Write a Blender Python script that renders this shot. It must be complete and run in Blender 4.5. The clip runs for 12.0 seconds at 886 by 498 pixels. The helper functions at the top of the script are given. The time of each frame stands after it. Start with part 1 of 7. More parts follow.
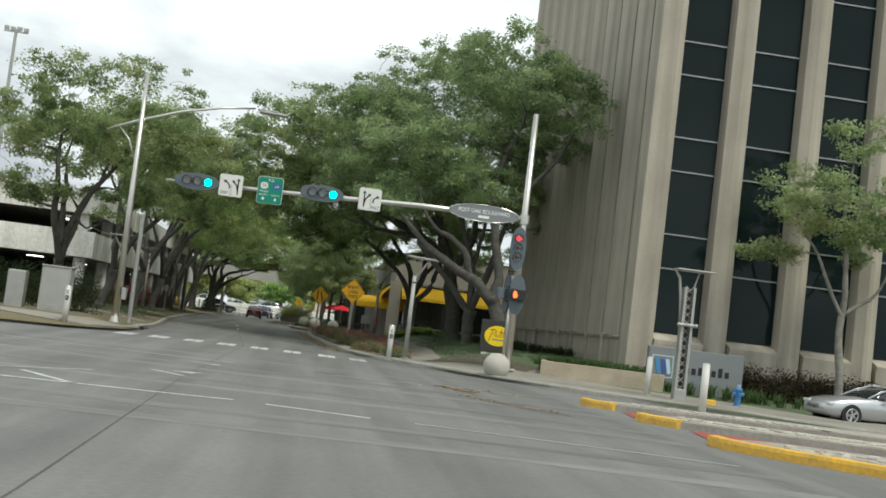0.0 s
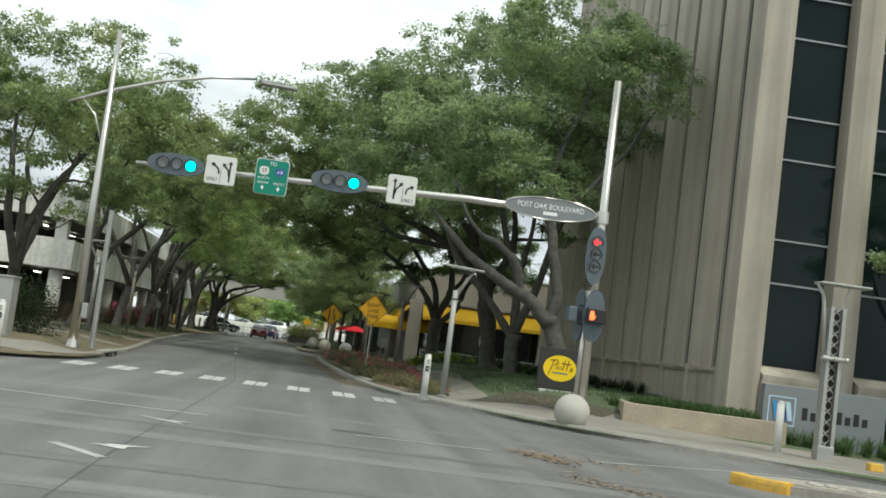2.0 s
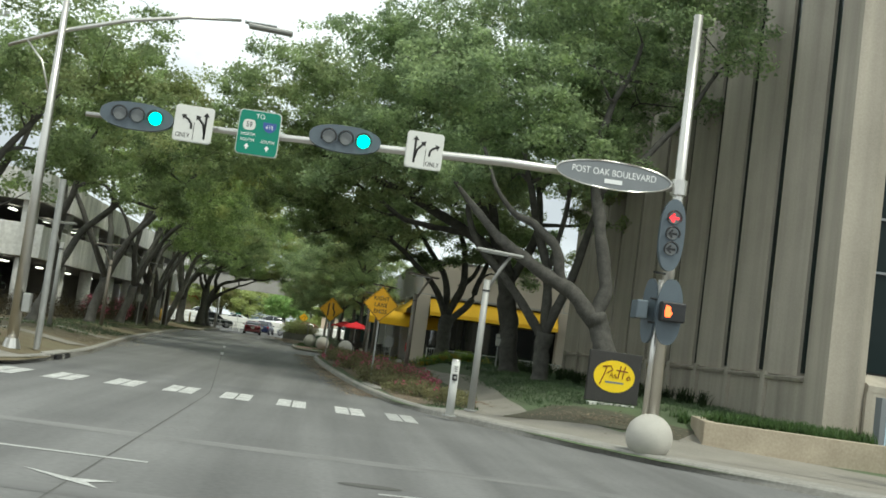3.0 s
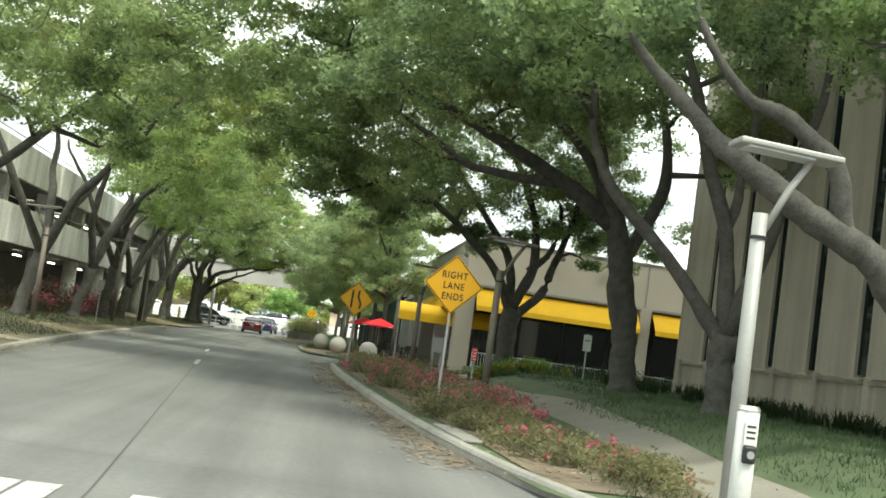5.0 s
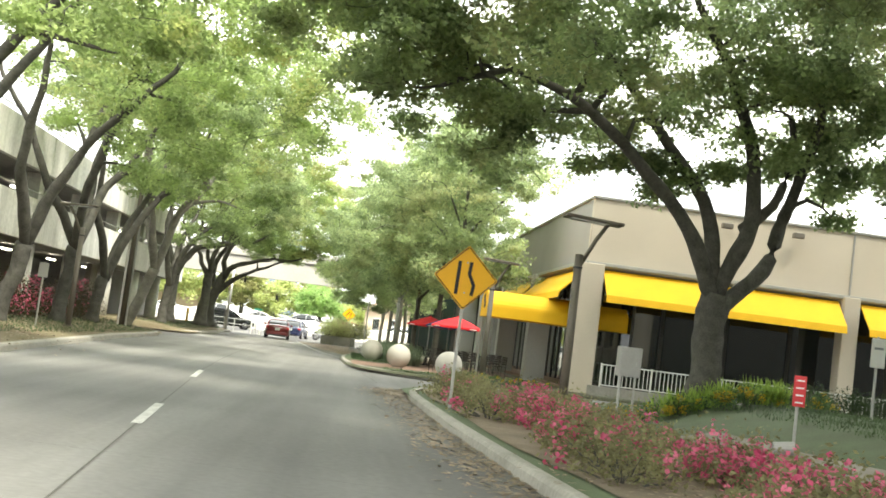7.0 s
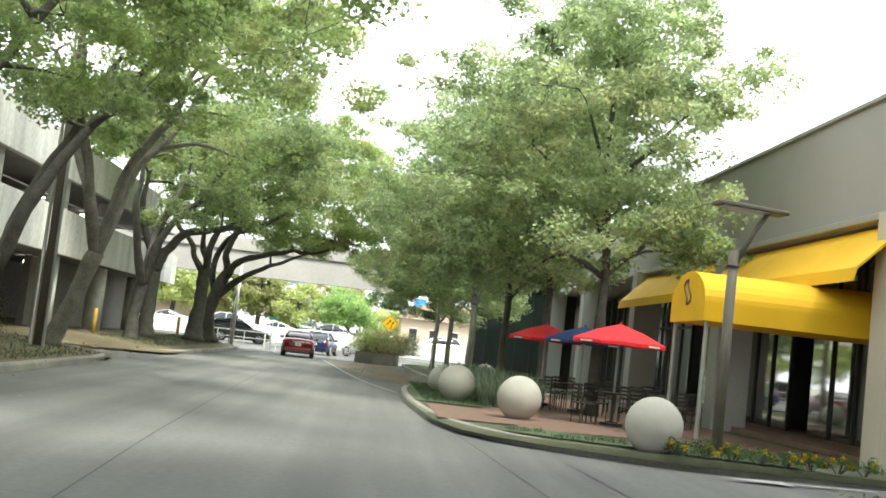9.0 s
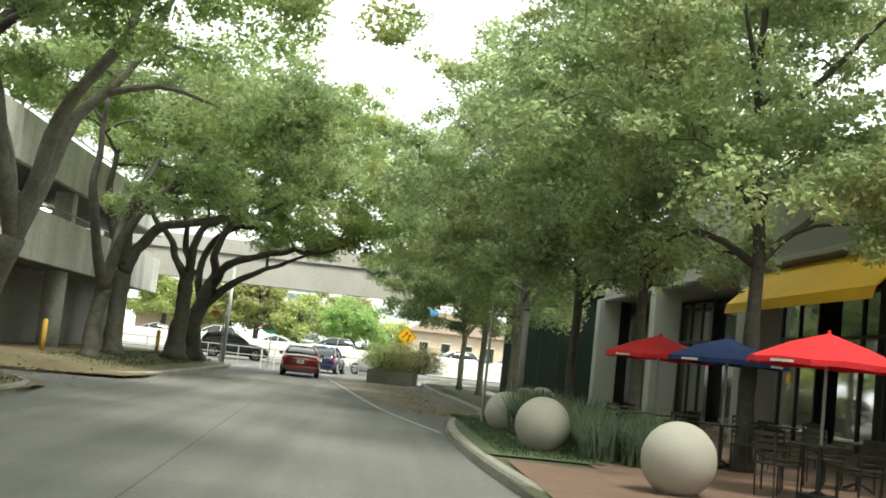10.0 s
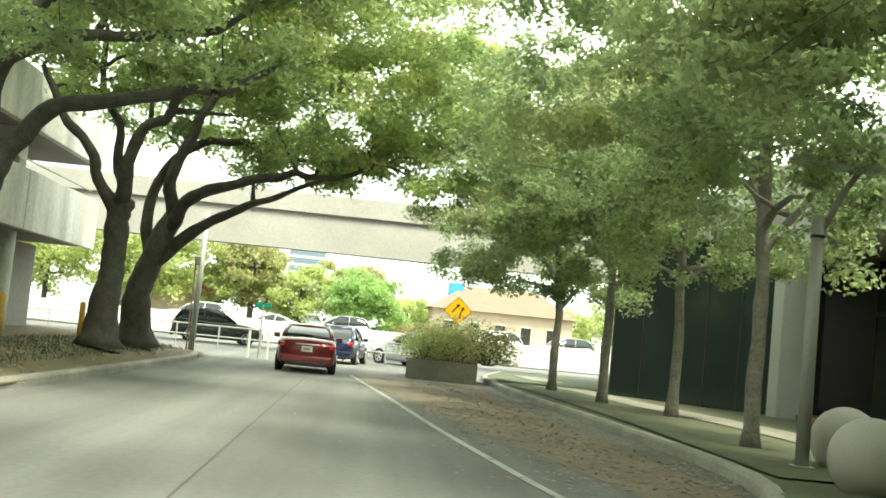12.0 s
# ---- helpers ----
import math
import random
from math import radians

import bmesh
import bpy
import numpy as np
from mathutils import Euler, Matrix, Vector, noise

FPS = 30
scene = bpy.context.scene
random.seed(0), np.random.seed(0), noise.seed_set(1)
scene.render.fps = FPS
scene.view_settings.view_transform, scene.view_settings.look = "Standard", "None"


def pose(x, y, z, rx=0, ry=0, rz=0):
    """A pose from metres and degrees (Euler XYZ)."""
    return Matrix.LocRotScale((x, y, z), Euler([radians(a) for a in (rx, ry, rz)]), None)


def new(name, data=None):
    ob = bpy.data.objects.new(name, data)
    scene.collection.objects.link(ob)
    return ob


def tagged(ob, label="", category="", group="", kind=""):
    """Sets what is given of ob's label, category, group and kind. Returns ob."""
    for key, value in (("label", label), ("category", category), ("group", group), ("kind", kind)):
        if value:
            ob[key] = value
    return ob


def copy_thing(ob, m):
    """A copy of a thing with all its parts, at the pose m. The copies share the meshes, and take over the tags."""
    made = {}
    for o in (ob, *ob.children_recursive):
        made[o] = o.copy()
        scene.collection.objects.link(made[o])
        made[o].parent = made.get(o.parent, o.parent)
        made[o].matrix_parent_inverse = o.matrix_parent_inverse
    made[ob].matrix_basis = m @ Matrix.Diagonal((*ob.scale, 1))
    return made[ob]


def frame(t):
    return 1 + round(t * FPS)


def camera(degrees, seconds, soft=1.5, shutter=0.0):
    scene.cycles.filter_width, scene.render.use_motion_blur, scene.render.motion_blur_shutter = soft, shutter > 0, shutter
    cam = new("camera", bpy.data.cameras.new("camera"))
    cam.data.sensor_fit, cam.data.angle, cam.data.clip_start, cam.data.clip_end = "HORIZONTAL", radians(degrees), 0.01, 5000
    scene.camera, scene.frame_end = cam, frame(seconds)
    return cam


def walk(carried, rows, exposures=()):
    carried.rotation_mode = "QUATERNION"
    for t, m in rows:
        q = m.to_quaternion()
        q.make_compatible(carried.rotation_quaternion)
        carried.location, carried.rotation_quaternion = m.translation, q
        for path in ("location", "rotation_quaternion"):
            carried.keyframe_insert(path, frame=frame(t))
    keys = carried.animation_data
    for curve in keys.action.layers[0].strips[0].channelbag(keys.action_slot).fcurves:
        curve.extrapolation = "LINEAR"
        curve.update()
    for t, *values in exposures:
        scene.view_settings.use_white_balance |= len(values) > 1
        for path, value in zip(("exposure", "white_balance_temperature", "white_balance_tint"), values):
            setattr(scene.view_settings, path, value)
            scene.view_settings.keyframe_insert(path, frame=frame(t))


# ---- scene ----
cam = camera(44.1, 12.0, soft=1.7)
METRES, EYE, TILT, LEAN, TURN = 100.0, 1.62, 1.35, 0.0, -6.4
ROWS = [
    (0.0, 0.0, 0.0, 0.0, -0.33, 2.73, -6.95),
    (0.5, -0.002, 0.0179, -0.0002, -0.24, 3.04, -7.01),
    (1.0, -0.0051, 0.0403, -0.0004, -0.19, 3.27, -7.12),
    (1.5, -0.0088, 0.0676, -0.0007, -0.01, 3.57, -7.26),
    (2.0, -0.0125, 0.0982, -0.001, 0.11, 3.72, -7.4),
    (2.5, -0.0167, 0.1313, -0.0015, 0.08, 3.57, -7.57),
    (3.0, -0.0209, 0.1667, -0.002, -0.06, 3.53, -7.65),
    (5.0, -0.0443, 0.3301, -0.0075, 0.17, 3.47, -8.01),
    (5.5, -0.0514, 0.3751, -0.0093, 0.45, 3.3, -7.95),
    (6.0, -0.059, 0.4216, -0.0108, 1.02, 3.27, -7.86),
    (6.5, -0.067, 0.4684, -0.0124, 1.28, 3.0, -7.47),
    (7.0, -0.0756, 0.5161, -0.0136, 1.54, 3.37, -7.23),
    (9.0, -0.109, 0.7127, -0.0177, 2.73, 3.69, -6.45),
    (9.5, -0.1178, 0.7592, -0.0188, 2.8, 4.21, -6.29),
    (10.0, -0.1264, 0.8058, -0.0197, 2.77, 4.36, -6.06),
    (10.5, -0.1348, 0.8518, -0.0206, 2.68, 4.37, -5.9),
    (11.0, -0.1436, 0.8998, -0.0221, 3.02, 3.96, -5.79),
    (11.5, -0.152, 0.9435, -0.0237, 2.84, 3.6, -5.65),
    (12.0, -0.16, 0.9865, -0.0255, 2.78, 3.34, -5.55),
]
EXPOSURES = [(0.0, 0.14, 6500, 1), (3.0, 0.33, 6450, -2), (5.0, 1.2, 6750, -4), (5.5, 1.6, 6850, -3), (6.0, 1.78, 7000, -3), (7.0, 2.14, 7100, 3), (9.0, 1.68, 6600, 2), (10.0, 1.28, 6900, -2), (10.5, 1.45, 7150, -4), (11.0, 1.62, 7200, -6), (12.0, 1.8, 7350, -10)]
walk(cam, [(t, pose(0, 0, EYE, TILT, LEAN, TURN) @ pose(METRES * x, METRES * y, METRES * z, 90 + pitch, roll, yaw)) for t, x, y, z, yaw, pitch, roll in ROWS], EXPOSURES)

# ---- exposure, world, sun ----
scene.view_settings.exposure = 0.0
world = bpy.data.worlds.new("sky")
scene.world = world
world.use_nodes = True
SUN_UP, SUN_ROT = 59.0, 146.0


def build_world():
    nt = world.node_tree
    nt.nodes.clear()
    n, ln = nt.nodes.new, nt.links.new
    out = n("ShaderNodeOutputWorld")
    bg = n("ShaderNodeBackground")
    sky = n("ShaderNodeTexSky")
    sky.sky_type = "NISHITA"
    sky.sun_disc = False
    sky.sun_elevation, sky.sun_rotation = radians(SUN_UP), radians(SUN_ROT)
    tc = n("ShaderNodeTexCoord")
    mp = n("ShaderNodeMapping")
    mp.inputs["Scale"].default_value = (1.0, 1.0, 2.6)
    mp.inputs["Location"].default_value = (0.35, 0.1, 0.2)
    nz = n("ShaderNodeTexNoise")
    nz.inputs["Scale"].default_value = 3.0
    nz.inputs["Detail"].default_value = 7.0
    nz.inputs["Roughness"].default_value = 0.55
    cover = n("ShaderNodeValToRGB")
    cover.color_ramp.elements[0].position, cover.color_ramp.elements[1].position = 0.2, 0.33
    tone = n("ShaderNodeValToRGB")
    tone.color_ramp.elements[0].position, tone.color_ramp.elements[1].position = 0.42, 0.62
    tone.color_ramp.elements[0].color = (8.7, 8.9, 9.3, 1)
    tone.color_ramp.elements[1].color = (4.6, 4.8, 5.3, 1)
    mix = n("ShaderNodeMix")
    mix.data_type = "RGBA"
    ln(tc.outputs["Generated"], mp.inputs["Vector"])
    ln(mp.outputs["Vector"], nz.inputs["Vector"])
    ln(nz.outputs["Fac"], cover.inputs["Fac"])
    ln(nz.outputs["Fac"], tone.inputs["Fac"])
    ln(cover.outputs["Color"], mix.inputs["Factor"])
    ln(sky.outputs["Color"], mix.inputs["A"])
    ln(tone.outputs["Color"], mix.inputs["B"])
    ln(mix.outputs["Result"], bg.inputs["Color"])
    bg.inputs["Strength"].default_value = 0.118
    ln(bg.outputs["Background"], out.inputs["Surface"])


build_world()
sun = new("sun", bpy.data.lights.new("sun", "SUN"))
sun.data.energy, sun.data.angle, sun.data.color = 2.2, radians(14), (1.0, 0.95, 0.87)
sun.rotation_euler = Vector((math.sin(radians(SUN_ROT)) * math.cos(radians(SUN_UP)), math.cos(radians(SUN_ROT)) * math.cos(radians(SUN_UP)), math.sin(radians(SUN_UP)))).to_track_quat("Z", "Y").to_euler()


# ---- materials ----
def surface(name, color, rough=0.7, vary=0.25, scale=3.0, fine=40.0, bump=0.15, metal=0.0, other=None, random_tone=0.0, spec=0.5, coat=0.0, streak=None):
    """A plain surface with stains at two scales, a fine relief and, for pieces, a tone of their own."""
    m = bpy.data.materials.new(name)
    m.use_nodes = True
    nt = m.node_tree
    n, ln = nt.nodes.new, nt.links.new
    p = nt.nodes["Principled BSDF"]
    p.inputs["Roughness"].default_value = rough
    p.inputs["Metallic"].default_value = metal
    p.inputs["Specular IOR Level"].default_value = spec
    p.inputs["Coat Weight"].default_value = coat
    p.inputs["Coat Roughness"].default_value = 0.06
    tc = n("ShaderNodeTexCoord")
    a = n("ShaderNodeTexNoise")
    a.inputs["Scale"].default_value, a.inputs["Detail"].default_value = scale, 6.0
    b = n("ShaderNodeTexNoise")
    b.inputs["Scale"].default_value, b.inputs["Detail"].default_value = fine, 4.0
    ln(tc.outputs["Object"], a.inputs["Vector"])
    ln(tc.outputs["Object"], b.inputs["Vector"])
    ramp = n("ShaderNodeValToRGB")
    ramp.color_ramp.elements[0].position, ramp.color_ramp.elements[1].position = 0.3, 0.7
    low = other or tuple(c * (1 - vary) for c in color)
    high = tuple(min(1.0, c * (1 + vary * 0.6)) for c in color)
    ramp.color_ramp.elements[0].color = (*low, 1)
    ramp.color_ramp.elements[1].color = (*high, 1)
    add = n("ShaderNodeMath")
    add.operation = "MULTIPLY_ADD"
    add.inputs[1].default_value, add.inputs[2].default_value = 0.45, 0.0
    sub = n("ShaderNodeMath")
    sub.operation = "MULTIPLY_ADD"
    sub.inputs[1].default_value = 0.55
    ln(b.outputs["Fac"], add.inputs[0])
    ln(a.outputs["Fac"], sub.inputs[0])
    ln(add.outputs[0], sub.inputs[2])
    ln(sub.outputs[0], ramp.inputs["Fac"])
    shown = ramp.outputs["Color"]
    if streak:
        mp = n("ShaderNodeMapping")
        mp.inputs["Scale"].default_value = streak
        c = n("ShaderNodeTexNoise")
        c.inputs["Scale"].default_value, c.inputs["Detail"].default_value = 1.0, 5.0
        ln(tc.outputs["Object"], mp.inputs["Vector"])
        ln(mp.outputs["Vector"], c.inputs["Vector"])
        band_tone = n("ShaderNodeMapRange")
        band_tone.inputs["From Min"].default_value, band_tone.inputs["From Max"].default_value = 0.35, 0.65
        band_tone.inputs["To Min"].default_value, band_tone.inputs["To Max"].default_value = 0.78, 1.12
        ln(c.outputs["Fac"], band_tone.inputs["Value"])
        hs = n("ShaderNodeHueSaturation")
        ln(band_tone.outputs["Result"], hs.inputs["Value"])
        ln(shown, hs.inputs["Color"])
        shown = hs.outputs["Color"]
    if random_tone:
        info = n("ShaderNodeObjectInfo")
        hsv = n("ShaderNodeHueSaturation")
        val = n("ShaderNodeMath")
        val.operation = "MULTIPLY_ADD"
        val.inputs[1].default_value, val.inputs[2].default_value = 2 * random_tone, 1 - random_tone
        ln(info.outputs["Random"], val.inputs[0])
        ln(val.outputs[0], hsv.inputs["Value"])
        ln(shown, hsv.inputs["Color"])
        shown = hsv.outputs["Color"]
    ln(shown, p.inputs["Base Color"])
    if bump:
        bp = n("ShaderNodeBump")
        bp.inputs["Strength"].default_value, bp.inputs["Distance"].default_value = bump, 0.02
        ln(sub.outputs[0], bp.inputs["Height"])
        ln(bp.outputs["Normal"], p.inputs["Normal"])
    return m


def leafage(name, dark, light, clump=0.95, through_light=0.55, bronze=0.0):
    """Leaves: two greens mixed clump by clump and leaf by leaf, part of the light passing through."""
    m = bpy.data.materials.new(name)
    m.use_nodes = True
    nt = m.node_tree
    n, ln = nt.nodes.new, nt.links.new
    p, out = nt.nodes["Principled BSDF"], nt.nodes["Material Output"]
    p.inputs["Roughness"].default_value = 0.55
    p.inputs["Specular IOR Level"].default_value = 0.3
    tc = n("ShaderNodeTexCoord")
    nz = n("ShaderNodeTexNoise")
    nz.inputs["Scale"].default_value, nz.inputs["Detail"].default_value = clump, 3.0
    geo = n("ShaderNodeNewGeometry")
    mixf = n("ShaderNodeMath")
    mixf.operation = "MULTIPLY_ADD"
    mixf.inputs[1].default_value = 0.4
    scl = n("ShaderNodeMath")
    scl.operation = "MULTIPLY_ADD"
    scl.inputs[1].default_value, scl.inputs[2].default_value = 2.6, -1.0
    mix = n("ShaderNodeMix")
    mix.data_type = "RGBA"
    mix.inputs["A"].default_value, mix.inputs["B"].default_value = (*dark, 1), (*light, 1)
    tr = n("ShaderNodeBsdfTranslucent")
    ms = n("ShaderNodeMixShader")
    ms.inputs["Fac"].default_value = through_light
    ln(tc.outputs["Object"], nz.inputs["Vector"])
    ln(nz.outputs["Fac"], scl.inputs[0])
    ln(geo.outputs["Random Per Island"], mixf.inputs[0])
    ln(scl.outputs[0], mixf.inputs[2])
    ln(mixf.outputs[0], mix.inputs["Factor"])
    leaf = mix.outputs["Result"]
    if bronze:
        nb = n("ShaderNodeTexNoise")
        nb.inputs["Scale"].default_value, nb.inputs["Detail"].default_value = 0.28, 4.0
        ramp = n("ShaderNodeMapRange")
        ramp.inputs["From Min"].default_value, ramp.inputs["From Max"].default_value = 0.5, 0.68
        ramp.inputs["To Max"].default_value = bronze
        young = n("ShaderNodeMix")
        young.data_type = "RGBA"
        young.inputs["B"].default_value = (light[0] * 1.12, light[1] * 0.84, light[2] * 0.8, 1)
        ln(tc.outputs["Object"], nb.inputs["Vector"])
        ln(nb.outputs["Fac"], ramp.inputs["Value"])
        ln(ramp.outputs["Result"], young.inputs["Factor"])
        ln(leaf, young.inputs["A"])
        leaf = young.outputs["Result"]
    ln(leaf, p.inputs["Base Color"])
    ln(leaf, tr.inputs["Color"])
    ln(p.outputs["BSDF"], ms.inputs[1])
    ln(tr.outputs["BSDF"], ms.inputs[2])
    ln(ms.outputs["Shader"], out.inputs["Surface"])
    return m


def glowing(name, color, strength):
    m = bpy.data.materials.new(name)
    m.use_nodes = True
    p = m.node_tree.nodes["Principled BSDF"]
    p.inputs["Base Color"].default_value = (*color, 1)
    p.inputs["Emission Color"].default_value = (*color, 1)
    p.inputs["Emission Strength"].default_value = strength
    return m


def dark_glass(name, color, rough=0.04, spec=0.9, ior=1.5):
    m = surface(name, color, rough, 0.1, 0.4, 2.0, 0.012, 0.0, spec=spec)
    m.node_tree.nodes["Principled BSDF"].inputs["IOR"].default_value = ior
    return m


M = {
    "road": surface("road_concrete", (0.17, 0.168, 0.163), 0.8, 0.24, 0.3, 11.0, 0.12, spec=0.3, streak=(1.1, 0.05, 1.0)),
    "earth": surface("far_ground", (0.2, 0.2, 0.16), 0.9, 0.3, 0.05, 2.0, 0.1),
    "kerb": surface("kerb_concrete", (0.3, 0.287, 0.255), 0.85, 0.35, 1.1, 14.0, 0.3),
    "walk": surface("pavement_concrete", (0.25, 0.232, 0.198), 0.85, 0.25, 0.8, 16.0, 0.2),
    "joint": surface("joint_tar", (0.09, 0.088, 0.08), 0.9, 0.3, 2.0, 30.0, 0.1),
    "line": surface("worn_white_paint", (0.66, 0.66, 0.63), 0.7, 0.15, 4.0, 26.0, 0.1, other=(0.22, 0.218, 0.21)),
    "faint_line": surface("faded_white_paint", (0.42, 0.42, 0.4), 0.75, 0.2, 2.0, 20.0, 0.1, other=(0.27, 0.27, 0.26)),
    "yellow_paint": surface("yellow_kerb_paint", (0.75, 0.42, 0.03), 0.6, 0.2, 2.0, 12.0, 0.2, other=(0.4, 0.27, 0.08)),
    "red_brick": surface("red_paving", (0.33, 0.07, 0.06), 0.8, 0.25, 2.0, 18.0, 0.2),
    "cobble": surface("pale_cobbles", (0.38, 0.355, 0.305), 0.85, 0.3, 4.0, 25.0, 0.5, random_tone=0.2),
    "brick": surface("patio_brick", (0.2, 0.125, 0.095), 0.85, 0.25, 3.0, 25.0, 0.3, random_tone=0.25),
    "shade_grass": surface("shaded_grass", (0.09, 0.108, 0.062), 0.9, 0.35, 0.9, 30.0, 0.6, other=(0.07, 0.06, 0.04)),
    "lawn": surface("lawn", (0.085, 0.12, 0.058), 0.9, 0.35, 0.9, 30.0, 0.6, other=(0.06, 0.072, 0.038)),
    "dry": surface("leaf_strewn_grass", (0.135, 0.125, 0.07), 0.9, 0.3, 0.7, 22.0, 0.6, other=(0.115, 0.08, 0.048)),
    "planter_stone": surface("stained_planter_concrete", (0.4, 0.345, 0.26), 0.9, 0.25, 1.3, 16.0, 0.3, other=(0.27, 0.225, 0.165)),
    "road_worn": surface("tyre_worn_concrete", (0.135, 0.133, 0.129), 0.75, 0.2, 0.9, 14.0, 0.1, other=(0.172, 0.17, 0.165), spec=0.3, streak=(0.06, 1.6, 1.0)),
    "road_pale": surface("scuffed_pale_concrete", (0.205, 0.203, 0.195), 0.85, 0.2, 0.9, 14.0, 0.12, other=(0.168, 0.166, 0.161), spec=0.3, streak=(0.06, 1.6, 1.0)),
    "bed_soil": surface("dark_bed_soil", (0.075, 0.064, 0.045), 0.95, 0.35, 1.8, 30.0, 0.8, other=(0.055, 0.06, 0.036)),
    "white_post": surface("white_painted_steel", (0.58, 0.58, 0.55), 0.5, 0.12, 2.0, 40.0, 0.05),
    "mulch": surface("mulch", (0.19, 0.15, 0.105), 0.95, 0.4, 1.6, 30.0, 0.8),
    "litter": surface("fallen_leaves", (0.225, 0.188, 0.148), 0.9, 0.3, 1.2, 25.0, 0.4, other=(0.15, 0.126, 0.1)),
    "bark": surface("oak_bark", (0.1, 0.096, 0.084), 0.95, 0.4, 4.0, 24.0, 1.0, other=(0.04, 0.038, 0.034)),
    "bark_pale": surface("pale_bark", (0.27, 0.255, 0.225), 0.95, 0.35, 3.0, 18.0, 0.8, other=(0.12, 0.112, 0.1)),
    "tower": surface("tower_concrete", (0.41, 0.372, 0.308), 0.9, 0.16, 0.5, 20.0, 0.25, other=(0.33, 0.298, 0.245), streak=(1.5, 1.5, 0.06)),
    "tower_glass": dark_glass("tower_glass", (0.008, 0.016, 0.016), 0.04, 0.16),
    "mullion": surface("pale_mullion", (0.3, 0.31, 0.32), 0.4, 0.1, 3.0, 20.0, 0.0, 0.6),
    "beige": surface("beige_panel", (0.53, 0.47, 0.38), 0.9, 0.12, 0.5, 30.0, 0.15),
    # greyer, darker copy of the beige panel, with the street side's shade put in
    "shade_grey_panel": surface("shade_grey_panel", (0.33, 0.32, 0.295), 0.9, 0.12, 0.5, 30.0, 0.15),
    "awning": surface("yellow_canvas", (0.82, 0.47, 0.012), 0.75, 0.12, 1.2, 60.0, 0.15),
    "pale_column": surface("pale_column", (0.45, 0.45, 0.43), 0.9, 0.15, 0.6, 24.0, 0.15),
    "wing_glass": dark_glass("wing_glass", (0.03, 0.045, 0.043), 0.09, 0.6),
    "shop_glass": dark_glass("shop_glass", (0.06, 0.068, 0.066), 0.04, 1.0, 2.7),
    "lawn_glass": dark_glass("lawn_glass", (0.02, 0.026, 0.026), 0.03, 0.8, 1.75),
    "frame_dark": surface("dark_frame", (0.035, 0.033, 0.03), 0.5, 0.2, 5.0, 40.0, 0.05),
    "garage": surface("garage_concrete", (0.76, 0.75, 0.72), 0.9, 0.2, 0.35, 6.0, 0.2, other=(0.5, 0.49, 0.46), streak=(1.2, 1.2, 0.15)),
    # darker copy of garage_concrete: the shade under the decks is put into the colour
    "garage_shade": surface("garage_shaded_concrete", (0.27, 0.26, 0.24), 0.9, 0.3, 0.5, 6.0, 0.1),
    "bridge": surface("bridge_concrete", (0.38, 0.365, 0.335), 0.9, 0.2, 0.4, 8.0, 0.15),
    "steel": surface("brushed_steel", (0.62, 0.6, 0.56), 0.32, 0.12, 1.5, 40.0, 0.03, 0.9),
    "galv": surface("galvanised_steel", (0.42, 0.42, 0.4), 0.5, 0.2, 3.0, 40.0, 0.05, 0.7),
    "pale_metal": surface("pale_grey_metal", (0.36, 0.36, 0.34), 0.5, 0.15, 2.0, 40.0, 0.05, 0.2),
    "bronze": surface("weathered_brown_metal", (0.17, 0.15, 0.125), 0.6, 0.2, 2.0, 40.0, 0.05, 0.3),
    "grey_blue": surface("slate_painted_metal", (0.095, 0.12, 0.14), 0.5, 0.12, 2.0, 40.0, 0.03),
    "black": surface("black_plastic", (0.016, 0.016, 0.017), 0.45, 0.2, 4.0, 40.0, 0.03),
    "lens_off": surface("unlit_lens", (0.16, 0.17, 0.17), 0.3, 0.2, 9.0, 60.0, 0.05),
    "green_lit": glowing("green_lamp", (0.02, 1.0, 0.72), 2.6),
    "red_lit": glowing("red_lamp", (1.0, 0.02, 0.03), 2.4),
    "orange_lit": glowing("orange_lamp", (1.0, 0.12, 0.03), 2.4),
    "white_sign": surface("white_sign", (0.66, 0.66, 0.62), 0.5, 0.08, 3.0, 30.0, 0.0),
    "green_sign": surface("green_sign", (0.0, 0.2, 0.13), 0.5, 0.1, 3.0, 30.0, 0.0),
    "yellow_sign": surface("amber_sign", (0.82, 0.42, 0.005), 0.5, 0.06, 3.0, 30.0, 0.0),
    "ink": surface("black_ink", (0.015, 0.013, 0.012), 0.6, 0.1, 3.0, 30.0, 0.0),
    "letter_white": surface("white_letters", (0.78, 0.79, 0.78), 0.5, 0.05, 3.0, 30.0, 0.0),
    "shield_blue": surface("shield_blue", (0.04, 0.09, 0.3), 0.5, 0.1, 3.0, 30.0, 0.0),
    "sign_grey": surface("grey_sign_face", (0.19, 0.205, 0.215), 0.5, 0.08, 3.0, 30.0, 0.0),
    "logo_blue": surface("logo_blue", (0.05, 0.25, 0.5), 0.5, 0.08, 3.0, 30.0, 0.0),
    "logo_pale": surface("logo_pale_blue", (0.45, 0.6, 0.7), 0.5, 0.08, 3.0, 30.0, 0.0),
    "oval_yellow": surface("oval_yellow", (0.85, 0.6, 0.01), 0.5, 0.08, 3.0, 30.0, 0.0),
    "script_red": surface("script_red", (0.2, 0.025, 0.01), 0.5, 0.08, 3.0, 30.0, 0.0),
    "red_sign": surface("red_sign", (0.6, 0.04, 0.05), 0.5, 0.08, 3.0, 30.0, 0.0),
